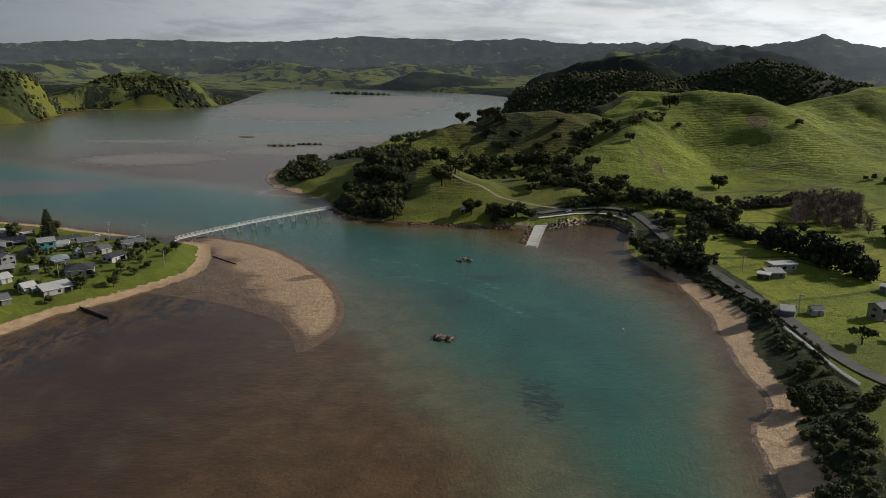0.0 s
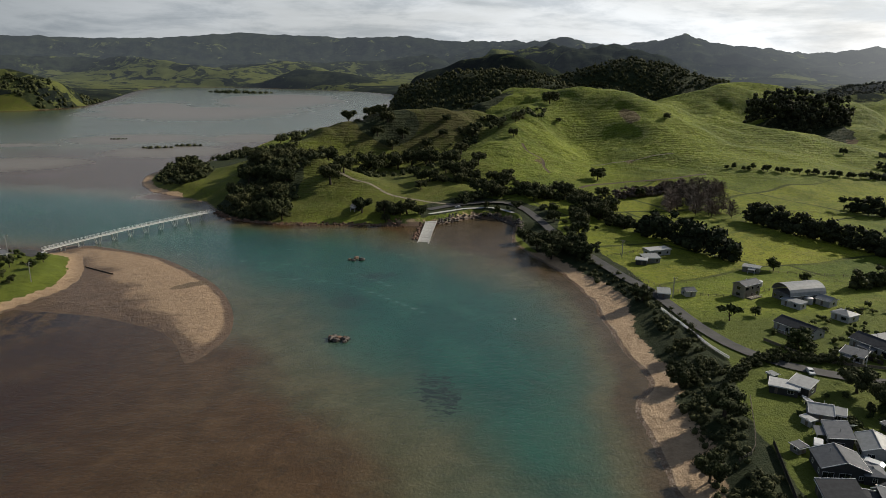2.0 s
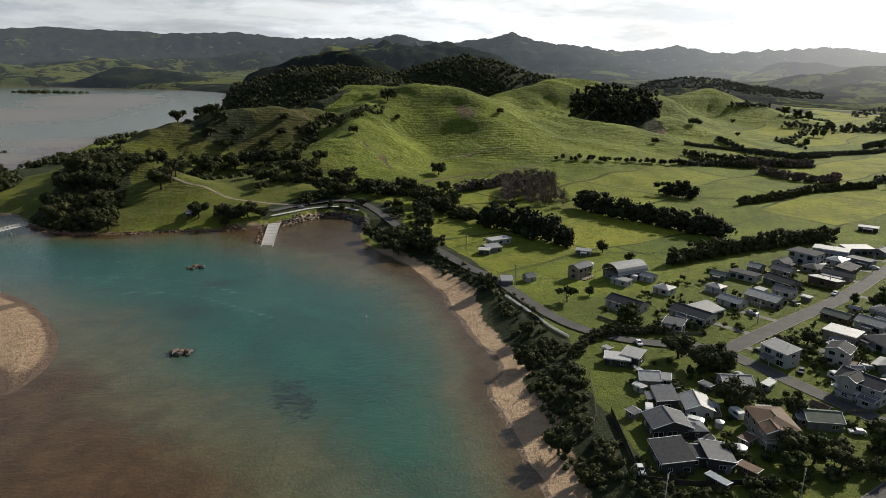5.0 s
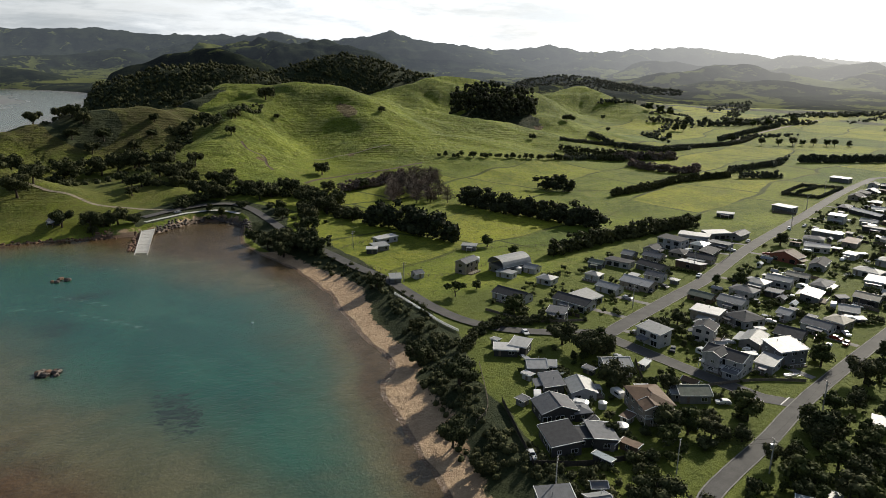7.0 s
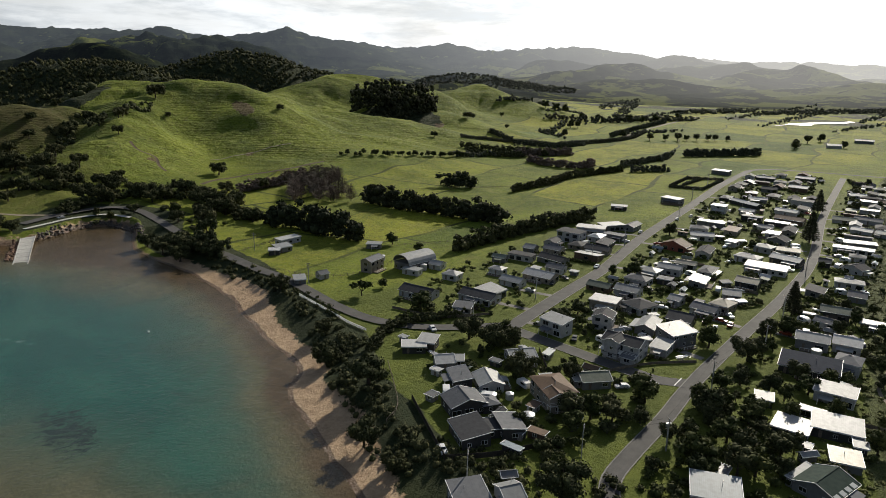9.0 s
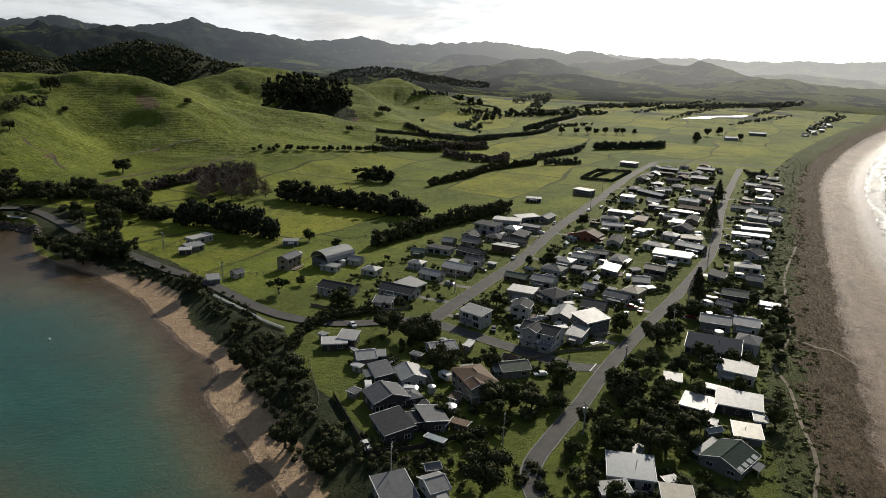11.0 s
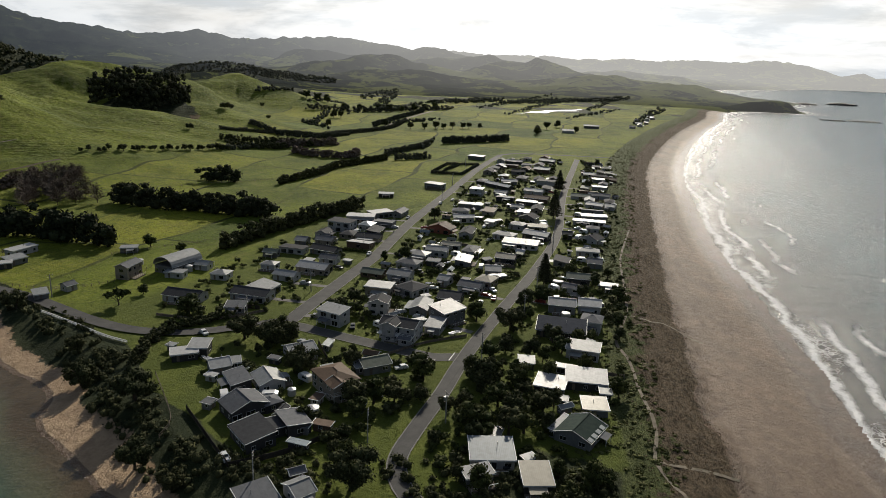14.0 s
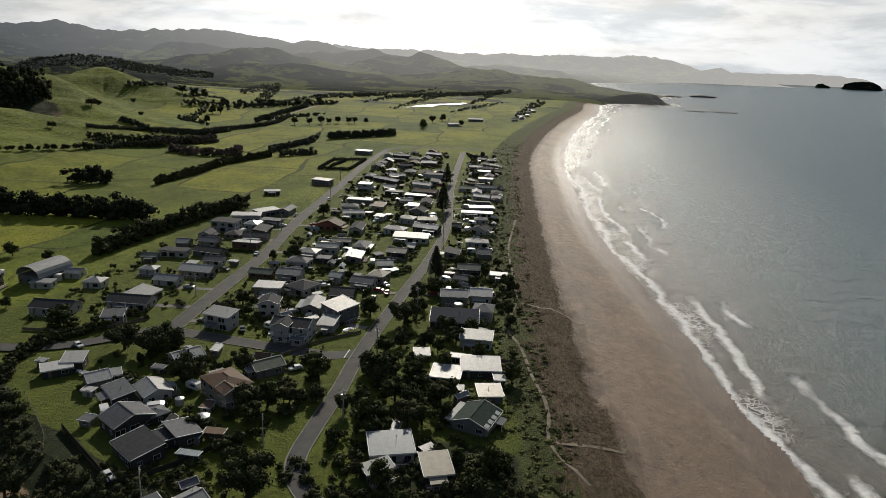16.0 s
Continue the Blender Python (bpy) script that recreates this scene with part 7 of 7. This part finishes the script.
fence([(190, 285), (230, 270), (250, 262)], 1.2, "post and wire fence behind the barn", MAT_TIMBER, 4.0, False, 3)
fence([(152, 205), (160, 186), (178, 176)], 1.1, "low grey garden fence along the road bank", MAT_TIMBER, 2.4, True)
fence([(168, 118), (186, 112), (200, 103)], 1.0, "low grey garden fence along the side street", MAT_TIMBER, 2.4, True)
fence([(178, 47), (196, 54), (200, 47)], 1.3, "grey paling fence at the dune edge", MAT_TIMBER, 2.4, True)
# boundary fences, hedges and driveways of the lots
drives = 0
for k, (x, y, r_) in enumerate(SITES):
    if not (150 < x < 520 and 60 < y < 260) or r_ < 5:
        continue
    near = min(ROAD_LINES[:2], key=lambda l: np.hypot(l[:, 0] - x, l[:, 1] - y).min())
    i = int(np.hypot(near[:, 0] - x, near[:, 1] - y).argmin())
    foot = near[i]
    gap = math.hypot(foot[0] - x, foot[1] - y)
    ux, uy = (x - foot[0]) / gap, (y - foot[1]) / gap
    sx, sy = -uy * (r_ + 1.4), ux * (r_ + 1.4)
    ends = [(x + sx + ux * d, y + sy + uy * d) for d in (-7.0, 0.0, 7.0)]
    if k % 2 == 0 and all(clear_of(ex, ey, -0.5) for ex, ey in ends):
        if k % 4 == 0:
            fence(ends, 1.5, "grey paling fence between two lots", MAT_TIMBER if k % 8 else MAT_DARKWOOD, 3.6, True)
        else:
            belt("hedge", ends, 1.9, 1.2, "dark garden hedge between two lots", LEAF_DARK if k % 3 else LEAF_GREEN, 300 + k, 0.4, 40)
    if gap < 24 and drives < 40 and k % 2:
        drives += 1
        a, b = (foot[0] + ux * 2.8 + sx * 0.55, foot[1] + uy * 2.8 + sy * 0.55), (x - ux * r_ * 0.5 + sx * 0.55, y - uy * r_ * 0.5 + sy * 0.55)
        if math.hypot(a[0] - b[0], a[1] - b[1]) > 4:
            ribbon("driveway", [a, ((a[0] + b[0]) / 2, (a[1] + b[1]) / 2), b], 2.8, MAT_DRIVE, 0.07, 2.0, "pale driveway running from the street to a house", "driveway")
            if drives % 2:
                PARKED.append(((a[0] * 0.4 + b[0] * 0.6), (a[1] * 0.4 + b[1] * 0.6), math.degrees(math.atan2(uy, ux)), ("white", "silver", "dark", "red")[drives % 4 if drives % 5 else 0]))
for x, y, w, l, a in ((176.5, 104.5, 0.35, 5.0, 100), (182.5, 99.0, 0.35, 6.5, 12)):
    bm = bmesh.new()
    box(bm, -l / 2, l / 2, -w / 2, w / 2, 0.0, 0.02)
    ob = new("road_marking", as_mesh("road_marking", bm, MAT_LINE))
    ob.matrix_world = pose(x, y, height(x, y) + 0.17, 0, 0, a)
    tagged(ob, "white painted limit line at the junction", "marking", kind="structure")

CAR_PAINT = {k: plain("car paint " + k, c, 0.3, 0.5, 0.05) for k, c in (("white", (0.72, 0.72, 0.72)), ("silver", (0.38, 0.39, 0.40)), ("red", (0.25, 0.03, 0.02)), ("dark", (0.03, 0.035, 0.045)))}


def car(x, y, turn, paint):
    root = thing("car", x, y, height(x, y) + 0.12, turn, "parked %s car beside the road" % paint, "car", "parked cars")
    bm = bmesh.new()
    prof = [(-2.15, 0.35), (-2.15, 0.85), (-1.9, 0.95), (-1.0, 1.0), (-0.35, 1.45), (1.3, 1.45), (1.95, 0.98), (2.15, 0.9), (2.15, 0.35)]
    L = [bm.verts.new((px, -0.85 + (0.14 if pz > 1.2 else 0), pz)) for px, pz in prof]
    R = [bm.verts.new((px, 0.85 - (0.14 if pz > 1.2 else 0), pz)) for px, pz in prof]
    bm.faces.new(L), bm.faces.new(R[::-1])
    for i in range(len(prof)):
        j = (i + 1) % len(prof)
        bm.faces.new((L[j], L[i], R[i], R[j]))
    part("body", bm, CAR_PAINT[paint], root)
    for s in (-1, 1):
        bm = bmesh.new()
        slab(bm, [(-0.75, s * 0.81, 1.08), (1.55, s * 0.81, 1.08), (1.2, s * 0.73, 1.40), (-0.3, s * 0.73, 1.40)], 0.012)
        part("window", bm, MAT_GLASS, root)
    bm = bmesh.new()
    slab(bm, [(-0.98, -0.7, 1.04), (-0.98, 0.7, 1.04), (-0.42, 0.62, 1.43), (-0.42, -0.62, 1.43)], 0.012)
    part("windscreen", bm, MAT_GLASS, root)
    for px in (-1.35, 1.35):
        for s in (-0.78, 0.78):
            bm = bmesh.new()
            bmesh.ops.create_cone(bm, segments=12, radius1=0.32, radius2=0.32, depth=0.2, cap_ends=True)
            wh = part("wheel", bm, MAT_RUBBER, root, at=pose(px, s, 0.32, 90, 0, 0))
            bm = bmesh.new()
            bmesh.ops.create_cone(bm, segments=10, radius1=0.19, radius2=0.19, depth=0.22, cap_ends=True)
            part("rim", bm, MAT_STEEL, wh)


for x, y, a, p in ((261.6, 190, 20, "white"), (337.6, 217, 20, "silver"), (400.5, 222, 15, "silver"), (232, 114, 15, "white"), (147.1, 103.5, 60, "silver"), (386, 223, 30, "white"), (205, 126, 100, "white"), (225, 186, 25, "dark"),
                   (-188.7, 375, 35, "white"), (-140, 362, 40, "white"), (-172, 388, 30, "silver"), (150, 178, 70, "white"), (88, 443, 20, "silver"), (135, 58, 60, "dark"), (240, 112, 15, "red"), *PARKED):
    car(x, y, a, p)
MAT_HULL = plain("white gelcoat", (0.66, 0.66, 0.65), 0.3, 0.5, 0.08)


def boat_on_trailer(x, y, turn):
    root = thing("boat", x, y, None, turn, "small white runabout on a trailer in a yard", "boat", "boats on trailers")
    bm = bmesh.new()
    rows = []
    for px, half, keel in ((-2.4, 0.85, 0.45), (-0.8, 0.95, 0.42), (0.9, 0.80, 0.50), (2.0, 0.42, 0.72), (2.6, 0.03, 1.0)):
        rows.append([bm.verts.new(c) for c in ((px, -half, 1.15), (px, -half * 0.75, keel + 0.25), (px, 0, keel), (px, half * 0.75, keel + 0.25), (px, half, 1.15), (px, half * 0.8, 1.12), (px, 0, 0.85), (px, -half * 0.8, 1.12))])
    for a, b in zip(rows, rows[1:]):
        for i in range(8):
            bm.faces.new((a[i], a[(i + 1) % 8], b[(i + 1) % 8], b[i]))
    bm.faces.new(rows[0]), bm.faces.new(rows[-1][::-1])
    part("hull", bm, MAT_HULL, root)
    bm = bmesh.new()
    slab(bm, [(0.5, -0.6, 1.15), (0.5, 0.6, 1.15), (0.1, 0.5, 1.65), (0.1, -0.5, 1.65)], 0.03)
    part("windscreen", bm, MAT_GLASS, root)
    bm = bmesh.new()
    for a, b in (((-2.3, -0.6, 0.38), (1.2, -0.6, 0.38)), ((-2.3, 0.6, 0.38), (1.2, 0.6, 0.38)), ((1.2, -0.6, 0.38), (3.4, 0, 0.4)), ((1.2, 0.6, 0.38), (3.4, 0, 0.4)), ((-0.9, -0.9, 0.34), (-0.9, 0.9, 0.34))):
        beam(bm, a, b, 0.08)
    part("trailer", bm, MAT_STEEL, root)
    for s_ in (-0.95, 0.95):
        bm = bmesh.new()
        bmesh.ops.create_cone(bm, segments=12, radius1=0.3, radius2=0.3, depth=0.18, cap_ends=True)
        part("wheel", bm, MAT_RUBBER, root, at=pose(-0.9, s_, 0.3, 90, 0, 0))


def caravan(x, y, turn):
    root = thing("caravan", x, y, None, turn, "old white caravan parked on the grass of a lot", "caravan", "parked caravans")
    bm = bmesh.new()
    prof = [(-2.3, 0.55), (-2.45, 1.4), (-2.1, 2.3), (-1.2, 2.5), (1.3, 2.5), (2.2, 2.2), (2.45, 1.3), (2.2, 0.55)]
    L, R = ([bm.verts.new((px, s_, pz)) for px, pz in prof] for s_ in (-1.05, 1.05))
    bm.faces.new(L), bm.faces.new(R[::-1])
    for i in range(8):
        bm.faces.new((L[(i + 1) % 8], L[i], R[i], R[(i + 1) % 8]))
    part("body", bm, MAT_HULL, root)
    for s_ in (-1.07, 1.07):
        bm = bmesh.new()
        box(bm, -1.5, 0.4, min(s_, s_ * 0.98), max(s_, s_ * 0.98), 1.4, 2.0)
        part("window", bm, MAT_GLASS, root)
        bm = bmesh.new()
        bmesh.ops.create_cone(bm, segments=12, radius1=0.32, radius2=0.32, depth=0.18, cap_ends=True)
        part("wheel", bm, MAT_RUBBER, root, at=pose(0, s_ * 0.95, 0.32, 90, 0, 0))
    bm = bmesh.new()
    beam(bm, (2.2, -0.5, 0.5), (3.5, 0, 0.5), 0.09), beam(bm, (2.2, 0.5, 0.5), (3.5, 0, 0.5), 0.09)
    part("drawbar", bm, MAT_STEEL, root)


yards = random.Random(77)
placed = 0
for k, (x, y, r_) in enumerate(SITES):
    if not (100 < x < 430 and 40 < y < 260) or placed >= 62:
        continue
    for _ in range(8):
        a = yards.uniform(0, 6.28)
        q, w = x + math.cos(a) * (r_ + 2.6), y + math.sin(a) * (r_ + 2.6)
        if clear_of(q, w, 1.6):
            placed += 1
            kind = yards.random()
            if kind < 0.40:
                boat_on_trailer(q, w, yards.uniform(0, 360))
            elif kind < 0.62:
                caravan(q, w, yards.uniform(0, 360))
            else:
                car(q, w, yards.uniform(0, 360), yards.choice(("white", "silver", "white", "dark")))
            break
for x, y, r_, h in ((127.9, 111.1, 1.7, 3.0), (237.6, 80.4, 1.6, 2.4), (193.8, 237.4, 1.7, 2.8), (188, 262, 1.5, 2.4), (134, 124, 1.2, 2.0)):
    root = thing("water_tank", x, y, None, 0, "round pale water tank beside a house", "tank", "water tanks")
    bm = bmesh.new()
    bmesh.ops.create_cone(bm, segments=20, radius1=r_, radius2=r_, depth=h, cap_ends=True)
    bmesh.ops.translate(bm, vec=(0, 0, h / 2 - 0.1), verts=bm.verts)
    part("tank_wall", bm, MAT_CONCRETE, root)
    bm = bmesh.new()
    bmesh.ops.create_cone(bm, segments=20, radius1=r_ * 1.03, radius2=0.15, depth=0.4, cap_ends=True)
    bmesh.ops.translate(bm, vec=(0, 0, h + 0.1), verts=bm.verts)
    part("lid", bm, MAT_STEEL, root)

# ---- far off ----
me = sheet("pond", np.array([(1222 + math.cos(a) * 104 * (1 + 0.2 * math.sin(3 * a)), 476 - math.cos(a) * 22 + math.sin(a) * (15 + 7 * math.sin(5 * a)) + 5 * math.sin(7 * a), 0.0) for a in np.linspace(0, 6.28, 60, endpoint=False)]), np.arange(60)[None], MAT_SEA)
for v in me.data.vertices:
    v.co.z = max(height(v.co.x, v.co.y) for _ in (0,)) + 0.8
tagged(me, "bright shallow pond in the far fields", "pond", kind="structure")
for cx, cy, w, h in ((4290, -735, 95, 44), (4330, -555, 42, 20), (1612, 26, 26, 1.6), (1640, -30, 30, 1.8), (2240, 110, 30, 4), (2330, 20, 38, 7)):
    bm = boulder(int(w), 1.0)
    for v in bm.verts:
        v.co = Vector((v.co.x * w * 0.5, v.co.y * w, max(v.co.z, -0.2) * h))
    ob = new("islet", as_mesh("islet", bm, MAT_FAR_HAZE if cx > 4000 else MAT_ROCK))
    ob.matrix_world = pose(cx, cy, 0, 0, 0, 8)
    tagged(ob, "low rocky islet off the headland", "islet", "rocky islets")
for pool in TEMPLATES.values():
    for t in pool:
        for o in (*t.children_recursive, t):
            bpy.data.objects.remove(o)
